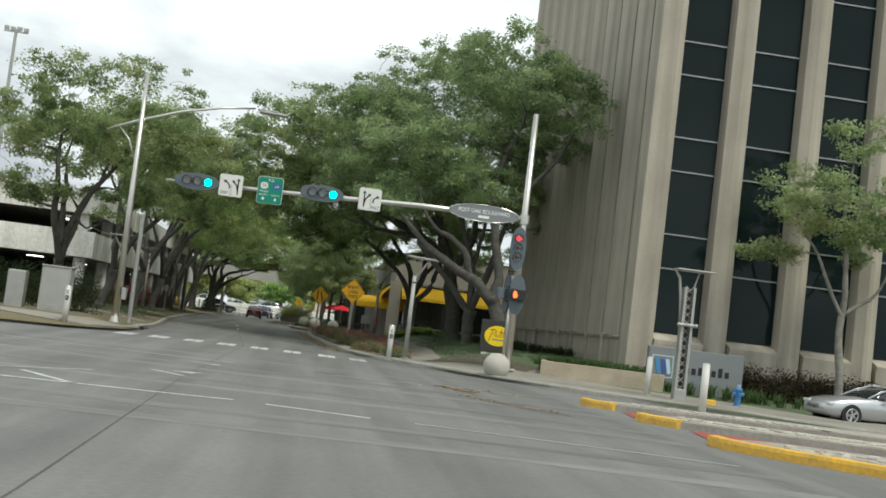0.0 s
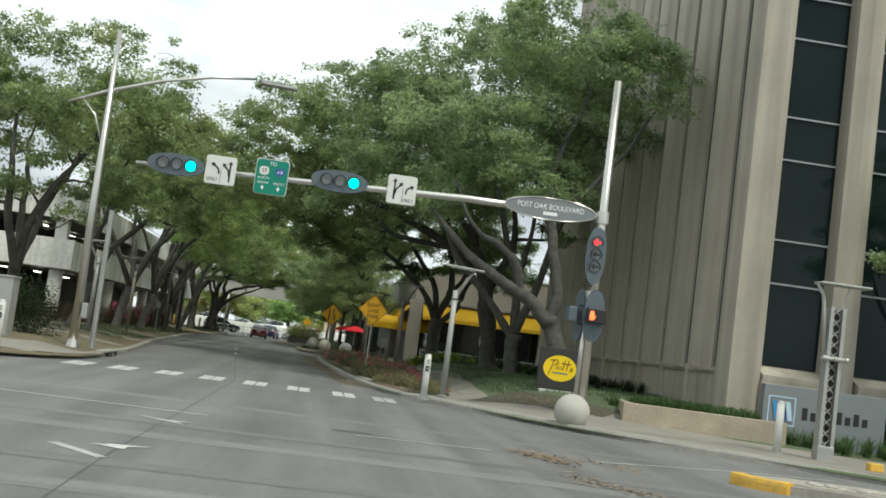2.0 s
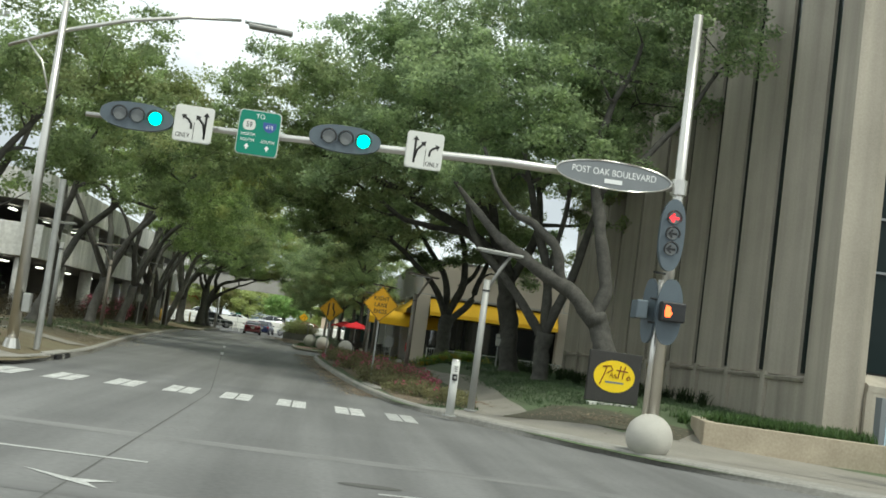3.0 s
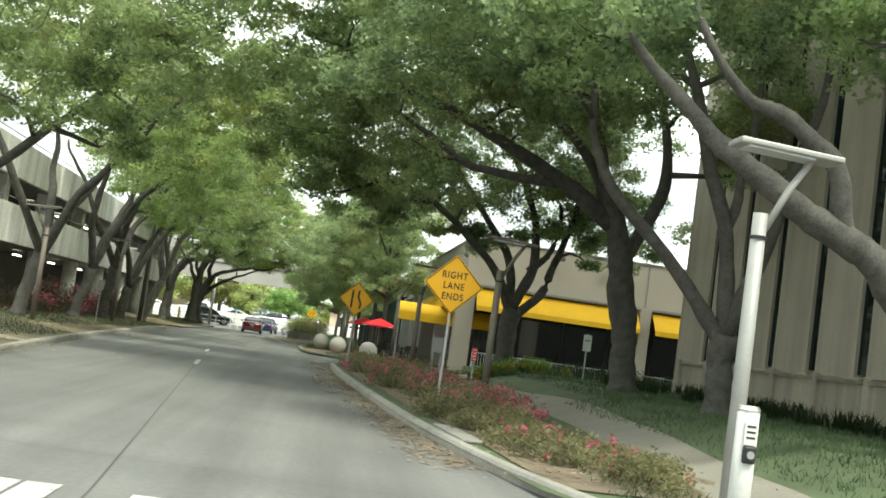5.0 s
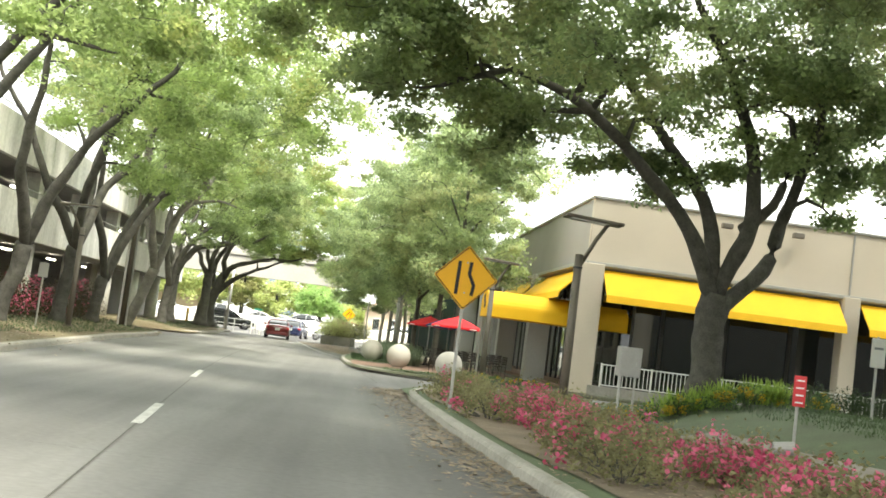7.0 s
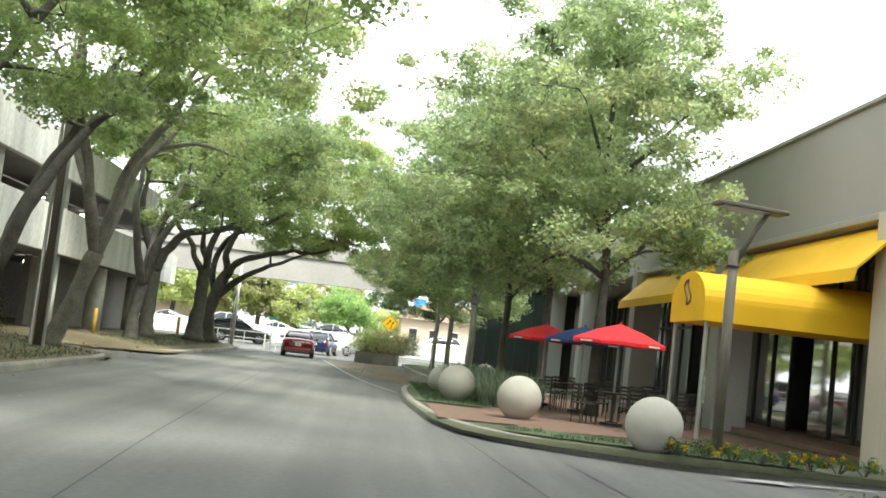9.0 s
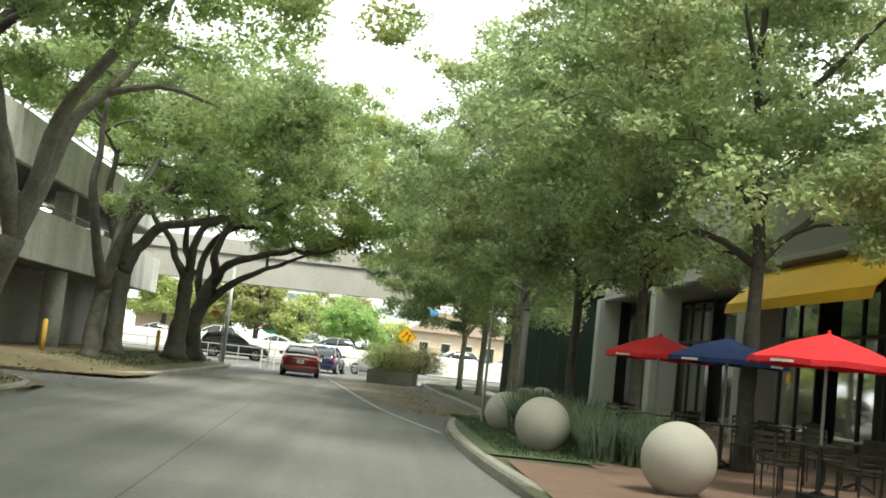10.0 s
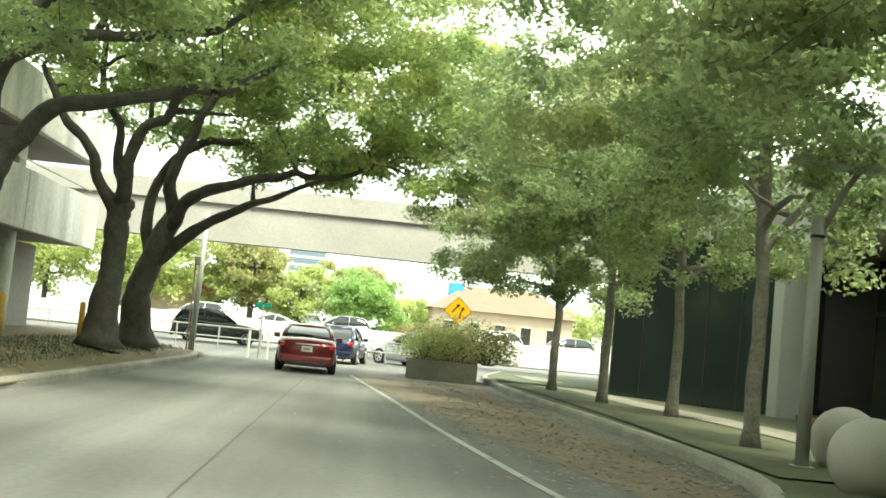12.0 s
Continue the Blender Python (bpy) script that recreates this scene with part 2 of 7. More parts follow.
    "sphere": surface("cast_stone", (0.46, 0.435, 0.39), 0.85, 0.14, 1.5, 50.0, 0.25, other=(0.37, 0.355, 0.315)),
    "hydrant": surface("blue_enamel", (0.05, 0.19, 0.42), 0.45, 0.15, 4.0, 40.0, 0.05),
    "red_car": surface("dark_red_car_paint", (0.16, 0.012, 0.017), 0.3, 0.1, 2.0, 200.0, 0.0, 0.3, coat=0.8),
    "silver_car": surface("silver_car_paint", (0.5, 0.51, 0.53), 0.3, 0.06, 2.0, 200.0, 0.0, 0.6, coat=0.8),
    "white_car": surface("white_car_paint", (0.75, 0.75, 0.73), 0.3, 0.05, 2.0, 200.0, 0.0, coat=0.8),
    "blue_car": surface("navy_car_paint", (0.012, 0.02, 0.07), 0.3, 0.1, 2.0, 200.0, 0.0, 0.3, coat=0.8),
    "grey_car": surface("dark_grey_car_paint", (0.045, 0.055, 0.05), 0.25, 0.08, 2.0, 200.0, 0.0, 0.4, coat=1.0),
    "bright_red_car": surface("bright_red_car_paint", (0.5, 0.01, 0.02), 0.3, 0.1, 2.0, 200.0, 0.0, coat=0.8),
    "car_glass": dark_glass("car_glass", (0.02, 0.025, 0.026), 0.03, 0.8),
    "tyre": surface("rubber", (0.02, 0.02, 0.02), 0.85, 0.2, 5.0, 60.0, 0.2),
    "rim": surface("alloy", (0.55, 0.55, 0.56), 0.3, 0.1, 5.0, 60.0, 0.0, 0.8),
    "tail": surface("red_lens", (0.45, 0.01, 0.015), 0.2, 0.1, 5.0, 60.0, 0.0),
    "head": surface("clear_lens", (0.6, 0.62, 0.63), 0.12, 0.1, 5.0, 60.0, 0.0),
    "umbrella_red": surface("red_canvas", (0.75, 0.022, 0.035), 0.8, 0.1, 2.0, 60.0, 0.1),
    "umbrella_blue": surface("navy_canvas", (0.015, 0.035, 0.14), 0.8, 0.1, 2.0, 60.0, 0.1),
    "stucco": surface("pale_stucco", (0.62, 0.5, 0.38), 0.9, 0.1, 1.0, 20.0, 0.1),
    "roof_tile": surface("brown_shingle", (0.22, 0.165, 0.125), 0.9, 0.2, 1.0, 10.0, 0.2),
    "roof_orange": surface("orange_tile", (0.5, 0.16, 0.07), 0.9, 0.2, 1.0, 10.0, 0.2),
    "white_wall": surface("white_barrier", (0.78, 0.77, 0.72), 0.9, 0.1, 0.3, 4.0, 0.1),
    "far_glass": surface("far_tower_glass", (0.15, 0.2, 0.26), 0.4, 0.1, 0.1, 1.0, 0.0),
    "blue_sign": surface("blue_board", (0.05, 0.3, 0.7), 0.6, 0.1, 2.0, 20.0, 0.0),
    "oak": leafage("oak_leaves", (0.16, 0.215, 0.11), (0.44, 0.54, 0.26), through_light=0.72, bronze=0.45),
    "oak_dark": leafage("dark_oak_leaves", (0.17, 0.235, 0.13), (0.46, 0.57, 0.29), through_light=0.74),
    "oak_spring": leafage("spring_oak_leaves", (0.2, 0.27, 0.115), (0.5, 0.62, 0.26), through_light=0.68, bronze=0.6),
    "elm": leafage("elm_leaves", (0.2, 0.262, 0.14), (0.5, 0.6, 0.31), through_light=0.74, bronze=0.4),
    "bright": leafage("bright_leaves", (0.33, 0.4, 0.15), (0.62, 0.67, 0.3)),
    "lime": leafage("lime_leaves", (0.22, 0.36, 0.12), (0.46, 0.62, 0.24)),
    "tan_leaf": leafage("tan_leaves", (0.3, 0.3, 0.14), (0.55, 0.55, 0.28)),
    "hedge": leafage("hedge_leaves", (0.016, 0.03, 0.012), (0.05, 0.075, 0.028), 1.5),
    "brown_hedge": leafage("bronze_hedge_leaves", (0.035, 0.028, 0.018), (0.09, 0.075, 0.04), 1.5),
    "liriope": leafage("strap_leaves", (0.05, 0.095, 0.035), (0.14, 0.22, 0.075), 1.5),
    "lily": leafage("lily_leaves", (0.16, 0.26, 0.05), (0.42, 0.56, 0.12), 1.5),
    "reed": leafage("reed_blades", (0.16, 0.215, 0.14), (0.38, 0.45, 0.33), 1.5),
    "azalea": leafage("azalea_leaves", (0.15, 0.145, 0.08), (0.34, 0.33, 0.17), 1.5),
    "blossom": leafage("pink_blossom", (0.5, 0.06, 0.15), (0.82, 0.25, 0.38), 2.0, 0.25),
    "yellow_flower": leafage("yellow_blossom", (0.35, 0.24, 0.02), (0.7, 0.5, 0.04), 2.0, 0.25),
    "grass": leafage("grass_blades", (0.055, 0.088, 0.045), (0.125, 0.18, 0.085), 0.6, 0.3),
    "flakes": leafage("leaf_flakes", (0.15, 0.112, 0.075), (0.36, 0.285, 0.2), 0.8, 0.1),
}


# ---- building blocks ----
def part(name, bm, material, parent, label="", smooth=False):
    """Links a bmesh as one mesh object under a thing or a part."""
    me = bpy.data.meshes.new(name)
    bm.to_mesh(me)
    bm.free()
    return mesh_part(name, me, material, parent, label, smooth)


def mesh_part(name, me, material, parent, label="", smooth=False):
    me.materials.append(M[material] if isinstance(material, str) else material)
    if smooth:
        me.shade_smooth()
    ob = new(name, me)
    if parent:
        ob.parent = parent
    if label:
        ob["label"] = label
    return ob


def thing(name, label, category, m=None, group="", kind=""):
    e = new(name)
    if m is not None:
        e.matrix_basis = m
    return tagged(e, label, category, group, kind)


def arrays(name, verts, faces, material, parent=None, label="", smooth=False):
    me = bpy.data.meshes.new(name)
    me.from_pydata(verts.tolist() if hasattr(verts, "tolist") else verts, [], faces.tolist() if hasattr(faces, "tolist") else faces)
    me.update()
    return mesh_part(name, me, material, parent, label, smooth)


def box(bm, x, y, z, sx, sy, sz, m=None, bevel=0.0):
    """A box round (x, y, z) of that size, its edges rounded."""
    r = bmesh.ops.create_cube(bm, size=1.0, matrix=(m or Matrix()) @ Matrix.Translation((x, y, z)) @ Matrix.Diagonal((sx, sy, sz, 1)))
    if bevel:
        edges = {e for v in r["verts"] for e in v.link_edges}
        bmesh.ops.bevel(bm, geom=list(edges), offset=bevel, segments=2, affect="EDGES", profile=0.5)


def B(*args, **kw):
    bm = bmesh.new()
    box(bm, *args, **kw)
    return bm


def rod(bm, a, b, r0, r1=None, n=10):
    a, b = Vector(a), Vector(b)
    d = b - a
    m = Matrix.Translation((a + b) / 2) @ d.to_track_quat("Z", "Y").to_matrix().to_4x4()
    bmesh.ops.create_cone(bm, cap_ends=True, segments=n, radius1=r0, radius2=r0 if r1 is None else r1, depth=d.length, matrix=m)


def R(*args, **kw):
    bm = bmesh.new()
    rod(bm, *args, **kw)
    return bm


def ball(bm, c, rx, ry=None, rz=None, u=20, v=12):
    bmesh.ops.create_uvsphere(bm, u_segments=u, v_segments=v, radius=1.0, matrix=Matrix.Translation(c) @ Matrix.Diagonal((rx, ry or rx, rz or rx, 1)))


def prism(bm, pts, depth, m=None, bevel=0.0):
    """A flat outline in x and z, given depth along y from 0 to depth."""
    m = m or Matrix()
    f = bm.faces.new([bm.verts.new(m @ Vector((x, 0, z))) for x, z in pts])
    r = bmesh.ops.extrude_face_region(bm, geom=[f])
    bmesh.ops.translate(bm, verts=[v for v in r["geom"] if isinstance(v, bmesh.types.BMVert)], vec=m.to_3x3() @ Vector((0, depth, 0)))
    bmesh.ops.recalc_face_normals(bm, faces=bm.faces[:])


def P(*args, **kw):
    bm = bmesh.new()
    prism(bm, *args, **kw)
    return bm


def slab(bm, pts, z0, z1):
    """An outline in x and y between two heights."""
    f = bm.faces.new([bm.verts.new((x, y, z0)) for x, y in pts])
    r = bmesh.ops.extrude_face_region(bm, geom=[f])
    bmesh.ops.translate(bm, verts=[v for v in r["geom"] if isinstance(v, bmesh.types.BMVert)], vec=(0, 0, z1 - z0))
    bmesh.ops.recalc_face_normals(bm, faces=bm.faces[:])


def S(*args):
    bm = bmesh.new()
    slab(bm, *args)
    return bm


def oval(rx, rz, n=28, x=0.0, z=0.0, power=1.0):
    out = []
    for i in range(n):
        a = 2 * math.pi * i / n
        c, s = math.cos(a), math.sin(a)
        out.append((x + rx * math.copysign(abs(c) ** power, c), z + rz * math.copysign(abs(s) ** power, s)))
    return out


def tube_mesh(lines, n=6):
    """Tapered tubes along lines of (points, radii), as vertices and faces."""
    verts, faces = [], []
    for pts, radii in lines:
        pts = np.asarray(pts, float)
        base = len(verts)
        t = np.gradient(pts, axis=0)
        t /= np.linalg.norm(t, axis=1, keepdims=True) + 1e-9
        side = np.cross(t, (0.31, 0.17, 0.93) if abs(t[0][2]) < 0.9 else (1.0, 0.1, 0.0))
        side /= np.linalg.norm(side, axis=1, keepdims=True) + 1e-9
        up = np.cross(t, side)
        for k in range(len(pts)):
            for i in range(n):
                a = 2 * math.pi * i / n
                verts.append(pts[k] + radii[k] * (math.cos(a) * side[k] + math.sin(a) * up[k]))
        for k in range(len(pts) - 1):
            for i in range(n):
                j = (i + 1) % n
                faces.append((base + k * n + i, base + k * n + j, base + (k + 1) * n + j, base + (k + 1) * n + i))
        faces.append(tuple(base + i for i in range(n))[::-1])
        faces.append(tuple(base + (len(pts) - 1) * n + i for i in range(n)))
    return np.array(verts), faces


def tube(name, pts, radii, material, parent, n=8, label=""):
    if not hasattr(radii, "__len__"):
        radii = [radii] * len(pts)
    v, f = tube_mesh([(pts, radii)], n)
    return arrays(name, v, f, material, parent, label, True)


def lettering(text, size, material, parent, m, name="lettering", label="", stretch=1.0, gap=1.0, bold=0.0):
    """Raised letters, facing -y of the pose."""
    cu = bpy.data.curves.new(name, "FONT")
    cu.body, cu.size, cu.align_x, cu.align_y, cu.extrude, cu.space_character = text, size, "CENTER", "CENTER", 0.002, gap
    cu.offset = bold
    tmp = bpy.data.objects.new(name, cu)
    me = bpy.data.meshes.new_from_object(tmp)
    bpy.data.objects.remove(tmp)
    me.transform(m @ pose(0, 0, 0, 90, 0, 0) @ Matrix.Diagonal((stretch, 1, 1, 1)))
    return mesh_part(name, me, material, parent, label)


def leaves(centres, spreads, count, size, rng, droop=0.25, aspect=0.52):
    """Small leaf-shaped faces round centres: four corners each, turned every way."""
    centres = np.repeat(np.asarray(centres, float), count, axis=0)
    spreads = np.repeat(np.asarray(spreads, float), count, axis=0)
    n = len(centres)
    g = rng.normal(size=(n, 3))
    g /= np.maximum(1.0, np.linalg.norm(g, axis=1, keepdims=True) / 1.9)
    c = centres + g * spreads
    along = rng.normal(size=(n, 3))
    along[:, 2] = along[:, 2] * 0.6 - droop
    along /= np.linalg.norm(along, axis=1, keepdims=True)
    nrm = rng.normal(size=(n, 3)) + (0, 0, 0.8)
    side = np.cross(along, nrm)
    side /= np.linalg.norm(side, axis=1, keepdims=True) + 1e-9
    s = size * rng.uniform(0.65, 1.3, (n, 1))
    v = np.empty((n, 4, 3))
    v[:, 0] = c - along * s * 0.5
    v[:, 1] = c + side * s * aspect * 0.5
    v[:, 2] = c + along * s * 0.5
    v[:, 3] = c - side * s * aspect * 0.5
    return v.reshape(-1, 3), np.arange(4 * n).reshape(-1, 4)


def leaflets(centres, spreads, count, size, rng, droop=0.25, aspect=0.75):
    """Tree leaves: one narrow three-cornered face each, gathered on short sprays round the centres."""
    centres = np.repeat(np.asarray(centres, float), count, axis=0)
    spreads = np.repeat(np.asarray(spreads, float), count, axis=0)
    n = len(centres)
    g = rng.normal(size=(n, 3))
    g /= np.maximum(1.0, np.linalg.norm(g, axis=1, keepdims=True) / 2.1)
    c = centres + g * spreads
    along = rng.normal(size=(n, 3))
    along[:, 2] = along[:, 2] * 0.6 - droop
    along /= np.linalg.norm(along, axis=1, keepdims=True)
    side = np.cross(along, rng.normal(size=(n, 3)) + 0.9 * g + (0, 0, 0.8))
    side /= np.linalg.norm(side, axis=1, keepdims=True) + 1e-9
    s = size * rng.uniform(0.6, 1.35, (n, 1))
    v = np.empty((n, 3, 3))
    v[:, 0] = c + along * s * 0.5
    v[:, 1] = c - along * s * 0.4 + side * s * aspect * 0.5
    v[:, 2] = c - along * s * 0.4 - side * s * aspect * 0.5
    return v.reshape(-1, 3), np.arange(3 * n).reshape(-1, 3)


# ---- trees ----
def smooth_line(p, n):
    """A rounded line through the points p, n steps from point to point."""
    q = np.concatenate([[2 * p[0] - p[1]], p, [2 * p[-1] - p[-2]]])
    out = []
    for i in range(len(p) - 1):
        a, b, c, d = q[i:i + 4]
        for t in np.arange(n) / n:
            out.append(0.5 * (2 * b + (c - a) * t + (2 * a - 5 * b + 4 * c - d) * t * t + (3 * b - a - 3 * c + d) * t ** 3))
    return np.array(out + [p[-1]])


def wander(n, rng, size):
    """Rounded sideways wandering along n steps, none at the start."""
    k = np.arange(n)[:, None]
    w = sum(np.sin(k * rng.uniform(0.35, 0.75, 3) * f + rng.uniform(0, math.tau, 3)) / f for f in (1.0, 2.2))
    return (w - w[0]) * np.minimum(1.0, k / 4) * size * 0.7


def tree(name, label, base, stems, blobs, leaf, seed, bark="bark", dense=3.1, per=62, size=0.135, group="", spread=0.235, twist=0.22, shell=0.5, under=0.36, sway=1.0):
    """A tree: stems as lines of (x, y, z, radius) from its foot, limbs that reach into the crown's blobs (x, y, z, rx, ry, rz), clumps of leaves."""
    rng = np.random.default_rng(seed)
    root = thing(name, label, "tree", pose(*base), group)
    nodes, rad, lines = [], [], []
    for stem in stems:
        fine = smooth_line(np.array(stem, float), 6)
        fine[:, :3] += sway * wander(len(fine), rng, 0.05 + 0.5 * (0.22 - np.minimum(0.22, fine[:, 3:])))
        fine[1:, 3] *= rng.uniform(0.93, 1.1, len(fine) - 1)
        if fine[0, 2] < 0.3:
            fine[0, 3] *= 1.45
            fine[1, 3] *= 1.08
        lines.append((fine[:, :3], fine[:, 3]))
        nodes += [p for p, z in zip(fine[:, :3], fine[:, 2]) if z > 1.6]
        rad += [r for r, z in zip(fine[:, 3], fine[:, 2]) if z > 1.6]
    puffs, reach = [], []
    for bx, by, bz, rx, ry, rz in blobs:
        k = max(6, int(dense * (rx * ry * rz) ** 0.6))
        d = rng.normal(size=(k, 3))
        d[:, 2] = np.where(rng.uniform(size=k) < under, -0.6 * np.abs(d[:, 2]), 0.95 * np.abs(d[:, 2]))
        d /= np.linalg.norm(d, axis=1, keepdims=True)
        d *= rng.uniform(shell, 1.14, (k, 1))
        puffs.append(np.array([bx, by, bz]) + d * (rx, ry, rz))
        reach.append(rng.uniform(0.55, 1.25, k) * min(1.25, 0.30 * (rx * ry * rz) ** (1 / 3)))
    puffs, reach = np.concatenate(puffs), np.concatenate(reach)
    o = rng.normal(size=(len(puffs), 9, 3))
    o /= np.maximum(1.0, np.linalg.norm(o, axis=2, keepdims=True))
    o[:, :, 2] *= 0.5
    pts = (puffs[:, None] + o * reach[:, None, None]).reshape(-1, 3)
    tips = len(puffs)
    pts = np.concatenate([puffs, pts])
    ends = pts[:tips]
    foot = np.array(nodes[0])
    for e in ends[np.argsort(np.linalg.norm(ends - foot, axis=1))]:
        arr = np.array(nodes)
        gap = np.linalg.norm(arr - e, axis=1) + 1.4 * np.maximum(0, arr[:, 2] - e[2]) - 3.0 * np.minimum(np.array(rad), 0.12)
        i = int(np.argmin(gap))
        a = arr[i]
        far = np.linalg.norm(e - a)
        m = max(4, int(far / 0.42))
        k = np.linspace(0, 1, m + 1)[:, None]
        line = a + (e - a) * k + np.sin(k * math.pi) * np.array([0, 0, 0.10 * far]) + np.sin(k * math.pi) * rng.normal(size=3) * twist * far * 0.6
        line += wander(m + 1, rng, min(0.22, 0.06 + 0.05 * far)) * np.minimum(1, np.arange(m, -1, -1) / 3)[:, None]
        r0 = min(rad[i] * 0.78, 0.028 + 0.036 * far)
        radii = np.linspace(r0, 0.010, m + 1)
        lines.append((line, radii))
        nodes += list(line[1:])
        rad += list(radii[1:])
    thick = [(p, r) for p, r in lines if max(r) > 0.07]
    thin = [(p, r) for p, r in lines if max(r) <= 0.07]
    v, f = tube_mesh(thick, 8)
    arrays("trunk", v, f, bark, root, "", True)
    if thin:
        v, f = tube_mesh(thin, 4)
        arrays("branchwork", v, f, bark, root, "", True)["kind"] = "stuff"
    arr = np.array(nodes)
    cs = pts[tips:]
    sp = np.ones((len(cs), 3)) * (spread, spread, spread * 0.6) * rng.uniform(0.6, 1.3, (len(cs), 1))
    v, f = leaflets(cs, sp, per, size, rng)
    arrays("crown", v, f, leaf, root)
    return root


def bush(name, label, at, radii, leaf, seed, clumps=40, per=60, size=0.09, flowers=0, flower="blossom", group="", category="bush", fsize=0.09):
    """A low bush: short twigs, clumps of leaves, blossoms on top."""
    rng = np.random.default_rng(seed)
    root = thing(name, label, category, pose(*at), group)
    d = rng.normal(size=(clumps, 3))
    d /= np.linalg.norm(d, axis=1, keepdims=True)
    d *= rng.uniform(0.1, 1.0, (clumps, 1)) ** 0.4
    d[:, 2] = np.abs(d[:, 2])
    c = d * radii + (0, 0, 0.05)
    lines = [([(p[0] * 0.2, p[1] * 0.2, -0.05), p * (0.6, 0.6, 0.5), p], [0.014, 0.01, 0.004]) for p in c[::2]]
    v, f = tube_mesh(lines, 4)
    arrays("branchwork", v, f, "bark", root)["kind"] = "stuff"
    s = min(radii) * 0.3
    v, f = leaves(c, np.ones((clumps, 3)) * s, per, size, rng, 0.0)
    v[:, 2] = np.maximum(v[:, 2], 0.01)
    arrays("foliage", v, f, leaf, root)
    if flowers:
        top = c[c[:, 2] > 0.25 * radii[2]]
        pickc = top[rng.choice(len(top), size=flowers)] * 1.06
        v, f = leaves(pickc, np.ones((flowers, 3)) * s * 0.55, 26, fsize, rng, 0.0, 0.9)
        arrays("blossoms", v, f, flower, root)
    return root


# ---- ground, road, kerbs ----
def smooth(t):
    t = min(1.0, max(0.0, t))
    return t * t * (3 - 2 * t)


RIGHT = [(28.0, 19.0), (31.0, 14.6), (33.0, 11.9), (35.0, 9.7), (36.6, 7.9), (37.6, 6.7), (39.2, 5.5), (41.0, 4.6), (43.0, 3.5), (44.4, 2.7), (46.0, 2.1), (49.6, 1.6), (52.6, 1.24), (57.0, 0.9), (60.3, 0.7), (64.5, 0.44), (70.0, 0.12), (76.0, -0.1), (80.3, -0.2), (82.0, 0.4), (83.0, 1.6), (84.0, 4.5), (84.6, 9.0), (85.0, 20.0)]
ISLAND = [(88.9, 9.0), (89.05, 4.6), (89.2, 2.4), (89.5, 1.3), (90.0, 0.3), (90.7, -0.6), (91.6, -1.15), (93.4, -1.5), (98.0, -1.78), (103.0, -1.9), (107.0, -1.7), (109.4, -1.35), (110.6, -0.8), (111.6, -0.3), (114.0, -0.15), (120.0, -0.35), (128.0, -0.75), (134.0, -0.9), (141.0, -0.7), (150.0, 1.0)]
LEFT1 = [(37.6, -15.0), (38.6, -10.5), (39.6, -8.6), (41.0, -7.6), (43.0, -6.95), (45.0, -6.85), (52.4, -7.1), (59.6, -7.75), (64.0, -8.2), (72.0, -8.85), (83.0, -9.5), (93.0, -10.1), (104.0, -10.3), (106.4, -10.6), (107.4, -11.5), (108.0, -14.8)]
LEFT2 = [(111.4, -14.8), (112.0, -12.4), (113.2, -10.5), (115.0, -10.25), (124.0, -10.2), (133.0, -10.2), (138.0, -10.5), (140.0, -11.6), (141.2, -14.0)]


def edge(line, y):
    return float(np.interp(y, [p[0] for p in line], [p[1] for p in line]))


def high_right(x, y):
    z = 0.13 + 0.75 * smooth((x - 4.4) / 3.6) * smooth((y - 39.5) / 8.0) * (1 - 0.75 * smooth((y - 77.0) / 7.0))
    return z + 0.03 * math.sin(x * 1.3 + y * 0.7)


def high_island(x, y):
    return 0.15 + 0.03 * min(2.0, max(0.0, x + 0.5)) * (1 - smooth((y - 92.0) / 8.0))


def high_left(x, y):
    return 0.13 + 0.28 * smooth((edge(LEFT1 if y < 109.5 else LEFT2, y) - x) / 3.0)


def terrain(name, label, category, line, far, high, material, step=0.7, mirror=False, cols=34):
    """A verge from a kerb line to a far x, following its heights."""
    ys = []
    for (a, _), (b, _) in zip(line, line[1:]):
        k = max(1, int((b - a) / step))
        ys += [a + (b - a) * i / k for i in range(k)]
    ys.append(line[-1][0])
    verts, faces = [], []
    for y in ys:
        x0 = edge(line, y)
        for i in range(cols):
            t = i / (cols - 1)
            x = x0 + (far - x0) * t ** 1.8
            verts.append((x, y, high(x, y) if i else 0.1))
    for j in range(len(ys) - 1):
        for i in range(cols - 1):
            a = j * cols + i
            q = (a, a + 1, a + cols + 1, a + cols)
            faces.append(q if far > line[0][1] or not mirror else q[::-1])
    ob = arrays(name, verts, faces, material, None, "", True)
    return tagged(ob, label, category, "", "structure")


